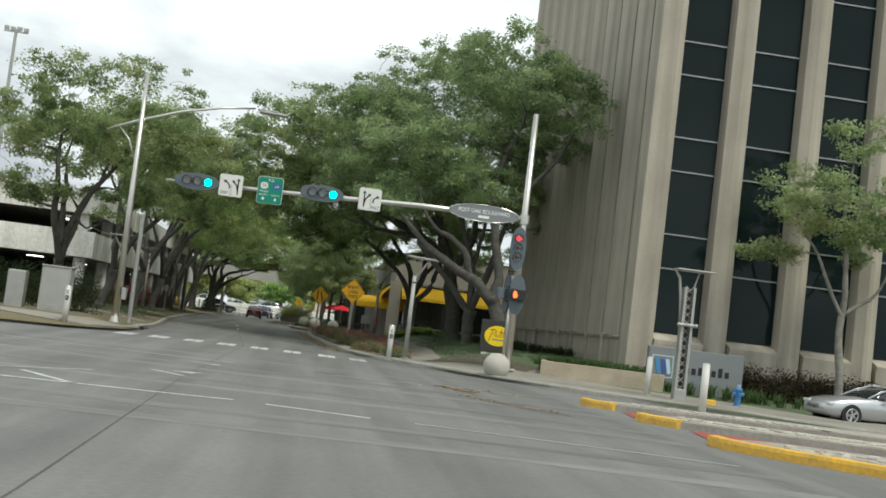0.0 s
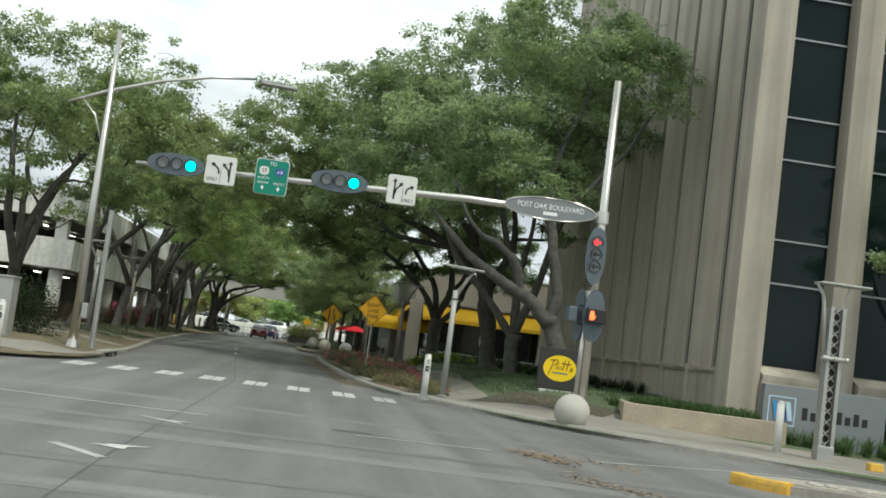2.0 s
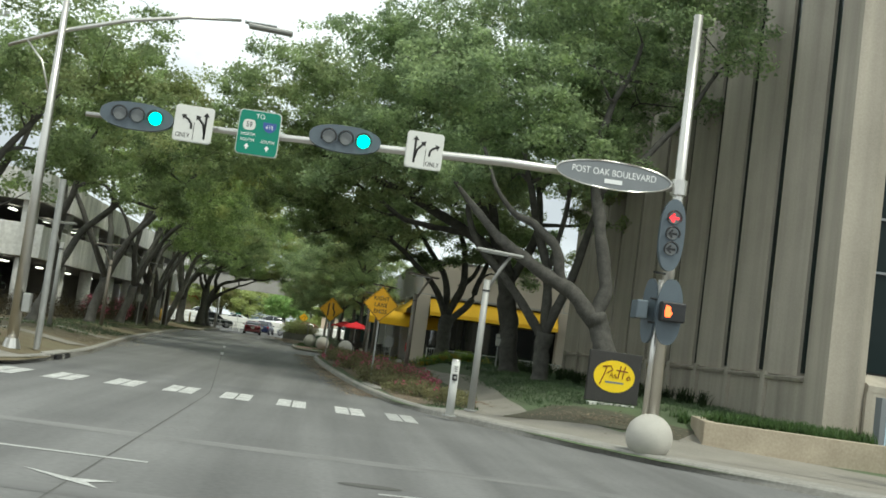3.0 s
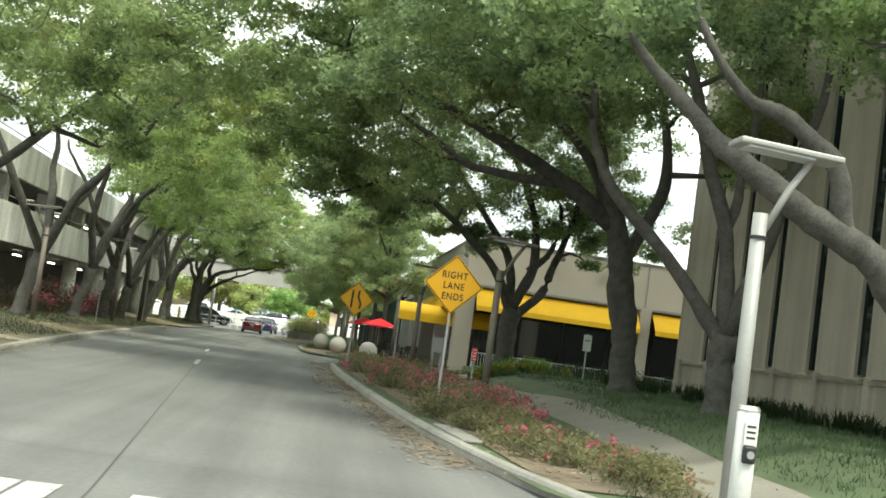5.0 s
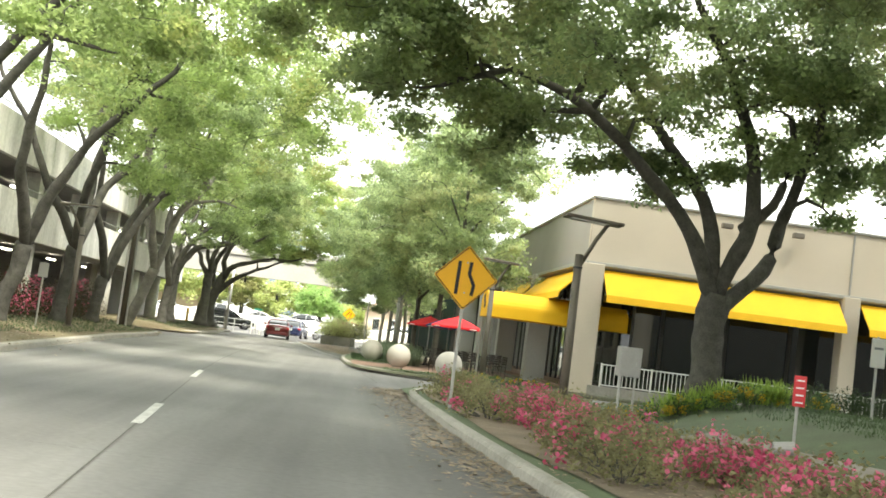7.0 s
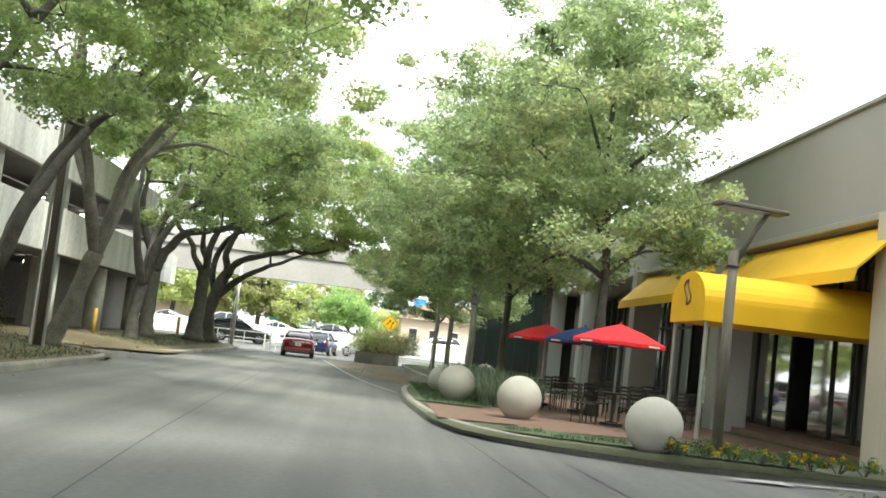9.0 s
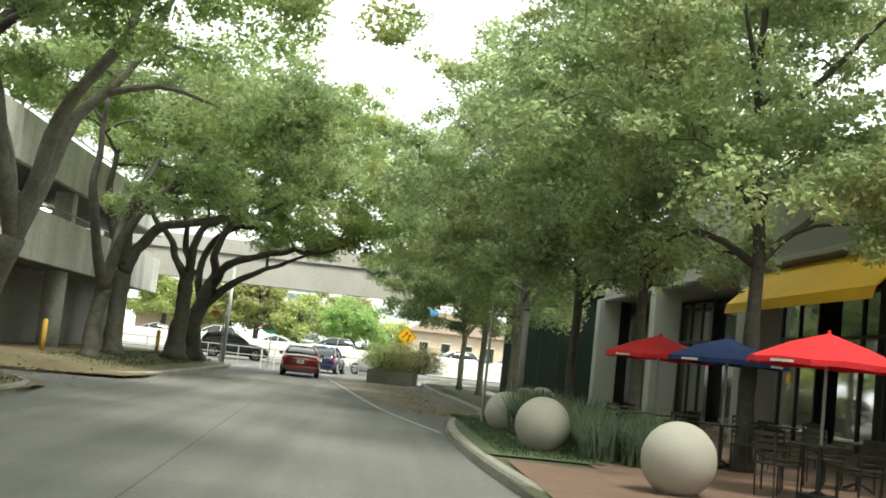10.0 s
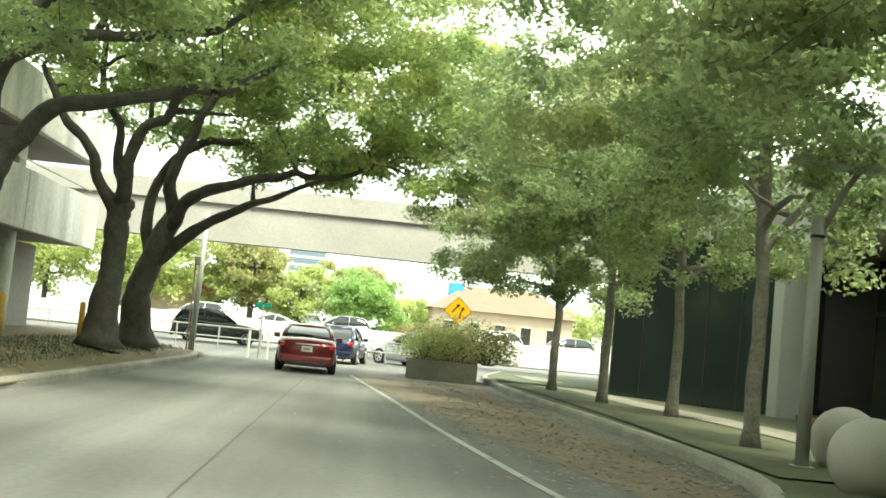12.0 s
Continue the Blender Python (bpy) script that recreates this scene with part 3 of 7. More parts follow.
def kerb(name, label, line, side, material="kerb", width=0.17, height=0.17):
    """A cast kerb swept along a line of (y, x), rounded on its street side."""
    pts = []
    for (ya, xa), (yb, xb) in zip(line, line[1:]):
        k = max(1, int(math.hypot(yb - ya, xb - xa) / 1.2))
        pts += [(xa + (xb - xa) * i / k, ya + (yb - ya) * i / k) for i in range(k)]
    pts.append((line[-1][1], line[-1][0]))
    p = np.array(pts)
    for _ in range(3):
        p[1:-1] = (p[:-2] + 2 * p[1:-1] + p[2:]) / 4
    t = np.gradient(p, axis=0)
    t /= np.linalg.norm(t, axis=1, keepdims=True)
    nrm = np.stack([t[:, 1], -t[:, 0]], 1) * side
    prof = [(-0.02, -0.02), (0.0, height * 0.7), (0.03, height * 0.94), (0.06, height), (width, height), (width, -0.02)]
    verts = [(x + nx * a, y + ny * a, z) for (x, y), (nx, ny) in zip(p, nrm) for a, z in prof]
    k, faces = len(prof), []
    for j in range(len(p) - 1):
        faces += [(j * k + i, j * k + i + 1, (j + 1) * k + i + 1, (j + 1) * k + i) for i in range(k - 1)]
    ob = arrays(name, verts, faces, material)
    return tagged(ob, label, "kerb", "", "structure")


def strip(name, label, category, line, width, high, material, lift=0.015, kind="structure", thick=0.0, cols=4):
    """A band laid along a line of (x, y), following the ground."""
    pts = []
    for (xa, ya), (xb, yb) in zip(line, line[1:]):
        k = max(1, int(math.hypot(yb - ya, xb - xa) / 0.8))
        pts += [(xa + (xb - xa) * i / k, ya + (yb - ya) * i / k) for i in range(k)]
    p = np.array(pts + [line[-1]], float)
    for _ in range(2):
        p[1:-1] = (p[:-2] + 2 * p[1:-1] + p[2:]) / 4
    t = np.gradient(p, axis=0)
    t /= np.linalg.norm(t, axis=1, keepdims=True)
    verts, faces = [], []
    for j, ((x, y), (tx, ty)) in enumerate(zip(p, t)):
        w = width(j / max(1, len(p) - 1)) if callable(width) else width
        for i in range(cols):
            a = (i / (cols - 1) - 0.5) * w
            X, Y = x + ty * a, y - tx * a
            verts.append((X, Y, (high(X, Y) if high else 0.0) + lift))
    for j in range(len(p) - 1):
        for i in range(cols - 1):
            a = j * cols + i
            faces.append((a, a + 1, a + cols + 1, a + cols))
    ob = arrays(name, verts, faces, material, None, "", True)
    return tagged(ob, label, category, "", kind)


tagged(part("ground", S([(-2500, -2500), (2500, -2500), (2500, 2500), (-2500, 2500)], -0.6, -0.05), "earth", None), "flat ground reaching to the horizon", "ground", "", "structure")
tagged(part("road", S([(-160, -90), (160, -90), (160, 172), (-160, 172)], -0.04, 0.0), "road", None), "pale grey concrete roadway, worn and stained", "road", "", "structure")
terrain("lawn_right", "green lawn rising from the kerb under oaks", "lawn", RIGHT, 60.0, high_right, "lawn")
terrain("patio_ground", "leaf-strewn strip and patio ground beside the restaurant", "ground", ISLAND, 40.0, high_island, "shade_grass")
terrain("verge_left", "leaf-strewn grass verge below the parking garage", "verge", LEFT1, -60.0, high_left, "dry")
terrain("verge_left_far", "leaf-strewn grass verge round the far oaks", "verge", LEFT2, -60.0, high_left, "dry")
kerb("kerb_corner", "broad concrete kerb round the street corner", [p for p in RIGHT if p[0] < 44.5], 1, "kerb", 0.75)
kerb("kerb_right", "weathered concrete kerb beside the flower bed", [p for p in RIGHT if p[0] > 44.0], 1)
kerb("kerb_island", "weathered concrete kerb round the patio strip", ISLAND, 1)
kerb("kerb_left", "weathered concrete kerb of the garage verge", LEFT1, -1)
kerb("kerb_left_far", "weathered concrete kerb at the far oaks", LEFT2, -1)
strip("pavement_corner", "pale concrete pavement at the street corner", "pavement", [(3.9, 45.6), (4.8, 43.8), (6.0, 41.3), (7.2, 39.6), (9.0, 37.9), (11.2, 35.7), (14.0, 33.6), (20.0, 29.8)], lambda t: 2.2 + 1.0 * t, high_right, "walk", 0.02)
strip("pavement_corner_inner", "pale concrete pavement before the planter wall", "pavement", [(7.3, 42.0), (8.9, 40.6), (10.7, 39.0), (13.0, 37.2), (16.0, 35.4), (21.0, 32.6)], 3.8, high_right, "walk", 0.024)
strip("bed_corner", "bare leaf-strewn bed beside the planter wall", "flower bed", [(5.5, 45.2), (6.6, 43.9), (8.0, 42.9), (8.9, 42.4)], 2.1, high_right, "bed_soil", 0.03)
strip("pavement_lawn", "narrow concrete path through the lawn", "pavement", [(4.9, 44.6), (5.1, 48.0), (5.45, 54.0), (5.8, 60.0), (5.6, 65.0), (5.2, 69.5), (5.0, 73.0)], 1.2, high_right, "walk", 0.025)
strip("flower_bed", "dark mulch flower bed behind the kerb", "flower bed", [(3.9, 46.4), (3.6, 50.0), (3.05, 57.0), (2.6, 63.5), (2.2, 70.0), (1.95, 77.0), (2.0, 81.0)], lambda t: 3.0 + 0.3 * t, high_right, "mulch", 0.02, cols=6)
strip("pavement_left", "pale concrete pavement of the left corner", "pavement", [(-7.75, 44.6), (-8.0, 42.4), (-9.4, 41.0), (-13.0, 39.8)], 1.7, high_left, "walk", 0.02)
strip("pavement_left_path", "concrete path crossing the left verge", "pavement", [(-7.7, 53.5), (-10.2, 54.2), (-13.0, 54.6)], 1.5, high_left, "walk", 0.02)
strip("pavement_left_path_far", "concrete path crossing the left verge", "pavement", [(-8.4, 62.5), (-10.2, 63.2), (-13.0, 63.6)], 1.5, high_left, "walk", 0.02)
strip("patio_walk", "pale concrete walk in front of the dark glass wall", "pavement", [(3.6, 112.0), (3.5, 122.0), (2.6, 128.0), (1.95, 133.5), (1.9, 146.0)], 1.3, high_island, "walk", 0.02)
strip("patio_floor", "red-brown brick patio", "pavement", [(3.2, 92.2), (3.0, 100.0), (3.4, 110.0)], lambda t: 6.2, high_island, "brick", 0.018, cols=8)
strip("patio_entry", "red-brown brick path to the kerb", "pavement", [(-1.42, 95.4), (0.6, 95.4)], 4.6, high_island, "brick", 0.022)
strip("driveway_apron", "concrete driveway apron rising to the restaurant", "driveway", [(0.3, 86.4), (5.0, 86.6), (16.0, 86.8)], lambda t: 4.4, lambda x, y: 0.012 * min(8.0, max(0.0, x)), "road", 0.006)
strip("grass_strip", "mown grass strip between kerb and patio", "grass", [(4.3, 89.85), (2.5, 90.05), (1.3, 90.55), (0.3, 91.35), (-0.1, 91.9)], 1.25, high_island, "lawn", 0.03)
strip("grass_strip_far", "mown grass strip between kerb and patio", "grass", [(-0.7, 98.4), (-0.75, 103.0), (-0.5, 107.5), (0.3, 110.6)], 1.9, high_island, "lawn", 0.03)
strip("bed_far", "thin shaded grass under young trees", "grass strip", [(1.0, 112.5), (1.1, 120.0), (0.9, 128.0), (0.5, 134.5)], 2.0, high_island, "shade_grass", 0.03)
strip("lawn_far", "sunlit lawn at the end of the street", "lawn", [(-0.3, 138.6), (6.0, 138.4), (16.0, 138.0)], 3.6, high_island, "lawn", 0.04)

# leaves lying along the kerbs and over the shoulder
strip("leaf_shoulder", "brown fallen leaves covering the road shoulder", "leaves", [(-1.3, 110.6), (-1.9, 116.0), (-2.5, 122.0), (-3.1, 129.0), (-3.3, 135.0)], lambda t: 1.3 + 2.6 * t, None, "litter", 0.006, "stuff")


def flakes(name, label, line, width, count, seed, size=0.09, high=None):
    rng = np.random.default_rng(seed)
    k = rng.uniform(0, len(line) - 1, count)
    xs = np.interp(k, range(len(line)), [p[0] for p in line]) + rng.normal(size=count) * width
    ys = np.interp(k, range(len(line)), [p[1] for p in line]) + rng.normal(size=count) * 0.4
    c = np.stack([xs, ys, np.array([0.02 if high is None else high(x, y) + 0.03 for x, y in zip(xs, ys)])], 1)
    a = rng.uniform(0, 6.28, count)
    al = np.stack([np.cos(a), np.sin(a), rng.normal(size=count) * 0.12], 1) * size * rng.uniform(0.5, 1.2, (count, 1))
    sd = np.stack([-np.sin(a), np.cos(a), rng.normal(size=count) * 0.12], 1) * size * 0.5 * rng.uniform(0.6, 1.2, (count, 1))
    v = np.stack([c - al, c + sd, c + al, c - sd], 1).reshape(-1, 3)
    return tagged(arrays(name, v, np.arange(4 * count).reshape(-1, 4), "flakes"), label, "leaves", "", "stuff")


flakes("fallen_leaves", "dry brown leaves along the gutter", [(1.5, 48.0), (0.9, 56.0), (0.35, 63.5), (-0.05, 70.0), (-0.3, 78.0), (-0.3, 81.0)], 0.36, 8000, 5, 0.06)
flakes("fallen_leaves", "dry brown leaves on the far shoulder", [(-1.2, 111.0), (-2.0, 118.0), (-2.4, 126.0), (-2.8, 134.0)], 0.85, 8000, 6, 0.05)
flakes("fallen_leaves", "dry leaves on the garage verge", [(-8.4, 56.0), (-10.5, 74.0), (-11.8, 90.0), (-12.2, 105.0), (-12.2, 125.0), (-12.2, 137.0)], 1.0, 6000, 7, 0.07, high_left)
flakes("fallen_leaves", "dry leaves on the flower bed", [(3.4, 47.0), (3.0, 57.0), (2.5, 66.0)], 0.9, 2500, 8, 0.06, high_right)
flakes("fallen_leaves", "dry leaves on the bare corner bed", [(5.9, 44.6), (6.8, 43.7), (8.0, 42.8), (8.8, 42.3)], 0.55, 900, 12, 0.05, high_right)
flakes("street_debris", "brown leaves washed together on the road", [(3.75, 29.9), (4.1, 29.5), (4.5, 29.1)], 0.14, 420, 9, 0.06)
flakes("street_debris", "trail of twigs and leaves on the road", [(4.4, 29.9), (5.3, 29.4), (5.9, 29.1)], 0.1, 170, 10, 0.05)
flakes("street_debris", "trail of twigs and leaves on the road", [(4.0, 26.6), (4.7, 25.7), (5.3, 24.9), (5.9, 24.1)], 0.13, 420, 11, 0.055)


def blades(name, label, boxes, count, seed, high, h=0.09):
    rng = np.random.default_rng(seed)
    out = []
    for x0, x1, y0, y1 in boxes:
        n = int(count * (x1 - x0) * (y1 - y0))
        out.append(np.stack([rng.uniform(x0, x1, n), rng.uniform(y0, y1, n)], 1))
    p = np.concatenate(out)
    z = np.array([high(x, y) for x, y in p]) + 0.01
    c = np.column_stack([p, z])
    n = len(c)
    a = rng.uniform(0, 6.28, n)
    w = np.stack([np.cos(a), np.sin(a), 0 * a], 1) * 0.012
    tip = np.column_stack([rng.normal(size=(n, 2)) * h * 0.45, h * rng.uniform(0.5, 1.3, n)])
    v = np.stack([c - w, c + w, c + tip], 1).reshape(-1, 3)
    return tagged(arrays(name, v, np.arange(3 * n).reshape(-1, 3), "grass"), label, "grass", "", "stuff")


blades("grass", "short lawn grass under the oaks", [(6.9, 13.0, 45.5, 78.0), (3.0, 4.4, 45.6, 48.5), (5.9, 9.0, 45.5, 62.0)], 85, 21, high_right, 0.10)
blades("grass", "grass strip before the patio", [(1.9, 4.4, 89.45, 90.6), (0.4, 1.9, 90.3, 91.1), (-0.3, 0.4, 91.2, 92.0), (-1.4, 0.2, 98.6, 109.0)], 260, 22, high_island, 0.09)
blades("grass", "sparse grass of the garage verge", [(-12.5, -9.0, 60.0, 72.0), (-13.0, -10.6, 72.0, 105.0), (-13.5, -11.2, 115.0, 138.0)], 60, 23, high_left, 0.10)


# ---- paint and joints on the road ----
def flat(name, label, category, pts, material, z=0.006, kind="structure"):
    bm = bmesh.new()
    bm.faces.new([bm.verts.new((x, y, z)) for x, y in pts])
    bmesh.ops.recalc_face_normals(bm, faces=bm.faces[:])
    for f in bm.faces:
        if f.normal.z < 0:
            f.normal_flip()
    return tagged(part(name, bm, material, None), label, category, "", kind)


for cx, cy in ((-6.6, 41.3), (-5.42, 41.5), (-4.2, 41.9), (-2.98, 41.95), (-1.75, 41.9), (-0.52, 41.85), (0.78, 41.7)):
    for dx in (-0.17, 0.17):
        tagged(flat("crosswalk_bar", "worn white crosswalk bar on concrete", "road marking", [(cx + dx - 0.15, cy - 1.0), (cx + dx + 0.15, cy - 1.0), (cx + dx + 0.15, cy + 1.0), (cx + dx - 0.15, cy + 1.0)], "line", 0.007), group="crosswalk bars")


for dx in (-0.17, 0.17):
    tagged(flat("crosswalk_bar", "nearly worn-off crosswalk bar on concrete", "road marking", [(1.8 + dx, 40.6), (2.1 + dx, 40.6), (2.1 + dx, 42.6), (1.8 + dx, 42.6)], "faint_line", 0.007), group="crosswalk bars")


def band(name, label, line, w, material, z=0.006):
    ob = strip(name, label, "road marking", line, w, None, material, z, cols=2)
    return ob


band("stop_line", "worn white line across the junction", [(-9.0, 17.7), (-4.8, 18.38), (-2.1, 18.45), (-1.1, 18.6)], 0.13, "line")
band("stop_line", "worn white line across the junction", [(-0.55, 18.44), (1.17, 18.0)], 0.13, "line")
band("stop_line", "worn white line across the junction", [(1.9, 17.95), (4.3, 17.46), (7.0, 16.8)], 0.10, "faint_line")
band("junction_line", "worn white line crossing the junction", [(-4.85, 19.9), (-3.6, 18.3)], 0.13, "line")
band("junction_line", "faded white line in the junction", [(-6.6, 18.7), (-5.3, 20.16), (-4.0, 21.7)], 0.10, "faint_line")
band("junction_line", "faded white line in the junction", [(-3.15, 23.7), (-2.4, 22.85)], 0.16, "faint_line")
band("junction_line", "faded white line in the junction", [(-8.0, 30.3), (-4.6, 29.95), (-1.9, 29.8)], 0.12, "faint_line")
flat("road_arrow", "worn white arrow fragment in the junction", "road marking", [(-2.95, 28.45), (-2.5, 28.0), (-2.05, 27.65), (-2.22, 27.95), (-1.95, 28.15), (-2.4, 28.1)], "line", 0.007)
flat("road_arrow", "worn white arrow fragment in the junction", "road marking", [(-2.75, 23.95), (-2.5, 24.15), (-2.05, 24.25), (-2.3, 24.0), (-2.3, 23.75)], "line", 0.008)
band("junction_line", "faded white line in the junction", [(0.75, 29.45), (2.1, 29.6), (3.2, 29.7)], 0.10, "faint_line")
band("junction_line", "faded white line in the junction", [(5.2, 29.9), (6.6, 30.6), (8.6, 31.6), (11.0, 32.2)], 0.10, "faint_line")
for y0, w, m_ in ((32.3, 0.5, "road_pale"), (27.3, 0.55, "road_worn"), (25.6, 0.7, "road_pale"), (22.4, 0.6, "road_worn"), (20.6, 0.7, "road_pale"), (16.4, 0.6, "road_worn"), (14.6, 0.6, "road_pale")):
    band("tyre_track", "band of worn concrete across the junction", [(-9.0, y0 + 0.6), (-3.0, y0 + 0.1), (2.5, y0), (7.2, y0 - 0.8)], w, m_, 0.003)
flat("road_arrow", "white turn arrow on the driveway", "road marking", [(2.4, 88.0), (3.5, 87.8), (3.45, 88.0), (4.95, 88.25), (4.95, 88.38), (3.45, 88.12), (3.5, 88.3)], "line", 0.085)
band("road_joint", "dark joint across the driveway mouth", [(-1.15, 91.2), (-0.7, 83.8)], 0.03, "joint", 0.005)
SEAM = [(-1.9, -10.0), (-2.05, 8.7), (-2.4, 23.0), (-2.36, 42.0), (-3.1, 52.0), (-3.72, 60.3), (-4.26, 67.5), (-5.1, 79.0), (-5.5, 86.5), (-6.3, 108.0), (-6.5, 125.0), (-6.6, 140.0)]
band("road_joint", "dark sealed joint along the lane", SEAM, 0.022, "joint", 0.005)
for y in (33.5, 45.0, 51.0, 57.2, 63.0, 69.2, 75.1, 81.0, 87.2, 93.0, 99.1, 105.0, 111.0, 117.0, 123.0, 129.0):
    band("road_joint", "fine transverse joint in the concrete", [(edge(LEFT1 if y < 107 else LEFT2, min(max(y, 44.0), 138.0)) + 0.2, y + 0.4), ((edge(RIGHT, y) if y < 84 else edge(ISLAND, max(y, 92.9))) - 0.2, y - 0.4)], 0.010, "joint", 0.005)
for y0 in (65.8, 76.2):
    xa = float(np.interp(y0, [p[1] for p in SEAM], [p[0] for p in SEAM]))
    xb = float(np.interp(y0 + 3.0, [p[1] for p in SEAM], [p[0] for p in SEAM]))
    band("lane_dash", "white lane dash beside the joint", [(xa, y0), (xb, y0 + 3.0)], 0.13, "line", 0.009)
band("edge_line", "white edge line beside the leafy shoulder", [(-1.95, 104.5), (-2.5, 107.5), (-3.0, 110.4), (-3.7, 116.5), (-4.4, 124.0), (-5.4, 133.7)], 0.11, "faint_line", 0.012)
flat("inlet_cover", "dark iron inlet cover in the road", "drain", oval(0.39, 0.16, 24, 0.68, 30.0), "joint", 0.006)

# storm inlet set in the kerb
inlet = thing("storm_inlet", "open storm drain inlet in the concrete kerb", "drain", pose(1.62, 51.6, 0, 0, 0, 5))
# no hollow is cut: a black block paints the shade of the drain mouth
part("opening", B(0.02, 0, 0.07, 0.10, 1.7, 0.10), "black", inlet)
part("lintel", B(0.16, 0, 0.165, 0.36, 2.4, 0.06, bevel=0.02), "kerb", inlet)
part("post", B(-0.03, 0.1, 0.07, 0.06, 0.12, 0.12), "kerb", inlet)
copy_thing(inlet, pose(-6.88, 47.6, 0, 0, 0, 181))

# traffic islands with yellow noses
def nose_block(line, parent):
    """A cast kerb block, painted yellow, swept along an outline of (x, y)."""
    p = smooth_line(np.array(line, float), 5)
    t = np.gradient(p, axis=0)
    t /= np.linalg.norm(t, axis=1, keepdims=True)
    n = np.stack([t[:, 1], -t[:, 0]], 1)
    prof = [(-0.17, 0.0), (-0.165, 0.12), (-0.13, 0.185), (-0.09, 0.205), (0.1, 0.205), (0.135, 0.19), (0.15, 0.13), (0.15, 0.0)]
    verts = [(x + nx * a, y + ny * a, z) for (x, y), (nx, ny) in zip(p, n) for a, z in prof]
    k = len(prof)
    faces = [(j * k + i, j * k + i + 1, (j + 1) * k + i + 1, (j + 1) * k + i) for j in range(len(p) - 1) for i in range(k - 1)]
    faces += [tuple(range(k)), tuple((len(p) - 1) * k + i for i in range(k))[::-1]]
    return arrays("nose", verts, faces, "yellow_paint", parent, "chipped yellow kerb nose")


ISLES = [
    [(7.6, 29.05), (7.68, 28.6), (8.15, 28.05), (14.0, 26.6), (24.0, 24.4), (24.0, 26.8), (14.0, 29.0), (8.2, 29.6)],
    [(7.95, 25.1), (8.02, 24.65), (8.5, 23.95), (11.6, 22.8), (16.0, 21.4), (24.0, 19.0), (24.0, 21.8), (14.0, 24.6), (8.6, 25.7)],
    [(7.9, 20.3), (8.0, 19.7), (8.5, 19.0), (9.2, 18.3), (10.2, 17.3), (12.5, 15.4), (17.0, 12.4), (24.0, 12.0), (24.0, 16.6), (13.0, 19.6), (9.0, 20.8)],
]
for k, pts in enumerate(ISLES):
    isle = thing("traffic_island", "raised traffic island with pale cobbles and a yellow nose", "traffic island", pose(0, 0, 0), "traffic islands")
    cx, cy = sum(p[0] for p in pts) / len(pts), sum(p[1] for p in pts) / len(pts)
    inner = [(x + (cx - x) * 0.04 + (0.16 if x < 9.5 else 0), y + 0.14 * (1 if y < cy + (x - cx) * -0.3 else -1)) for x, y in pts]
    part("kerb_body", S(pts, 0.0, 0.15), "kerb", isle)
    part("paving", S(inner, 0.1, 0.17), "cobble", isle)
    nose = [pts[0], pts[1], pts[2]] + ([pts[3], pts[4], pts[5]] if k == 2 else [])
    nose_block(nose, isle)
flat("red_paving", "red paved refuge between the islands", "pavement", [(8.0, 26.0), (8.3, 27.8), (14.0, 26.4), (22.0, 24.6), (22.0, 22.6), (14.0, 24.8), (8.8, 25.8)], "red_brick", 0.012)
flat("red_paving", "red paved refuge between the islands", "pavement", [(8.2, 21.2), (8.6, 23.6), (11.6, 22.6), (18.0, 20.6), (18.0, 18.4), (12.0, 20.1), (8.9, 20.95)], "red_brick", 0.012)
rng0 = np.random.default_rng(77)
stone = bmesh.new()
ball(stone, (0, 0, 0), 0.13, 0.13, 0.035, 8, 5)
stone_me = bpy.data.meshes.new("cobble")
stone.to_mesh(stone_me)
stone.free()
stone_me.materials.append(M["cobble"])
for isle_i, isle in enumerate([o for o in bpy.data.objects if o.name.startswith("traffic_island")]):
    for k in range(70):
        x = rng0.uniform(8.8, 13.5)
        lo = (28.2, 24.2, 18.6)[isle_i] - 0.31 * (x - 8.6) + (0 if isle_i < 2 else -0.5 * (x - 8.6))
        hi = (29.2, 25.4, 20.4)[isle_i] - 0.31 * (x - 8.6)
        ob = new("cobble", stone_me)
        ob.parent = isle
        ob.location = (x, rng0.uniform(lo + 0.2, hi - 0.2), 0.18)
        ob.rotation_euler = (0, 0, rng0.uniform(0, 6))
        ob.scale = (rng0.uniform(0.7, 1.2), rng0.uniform(0.7, 1.1), 1)


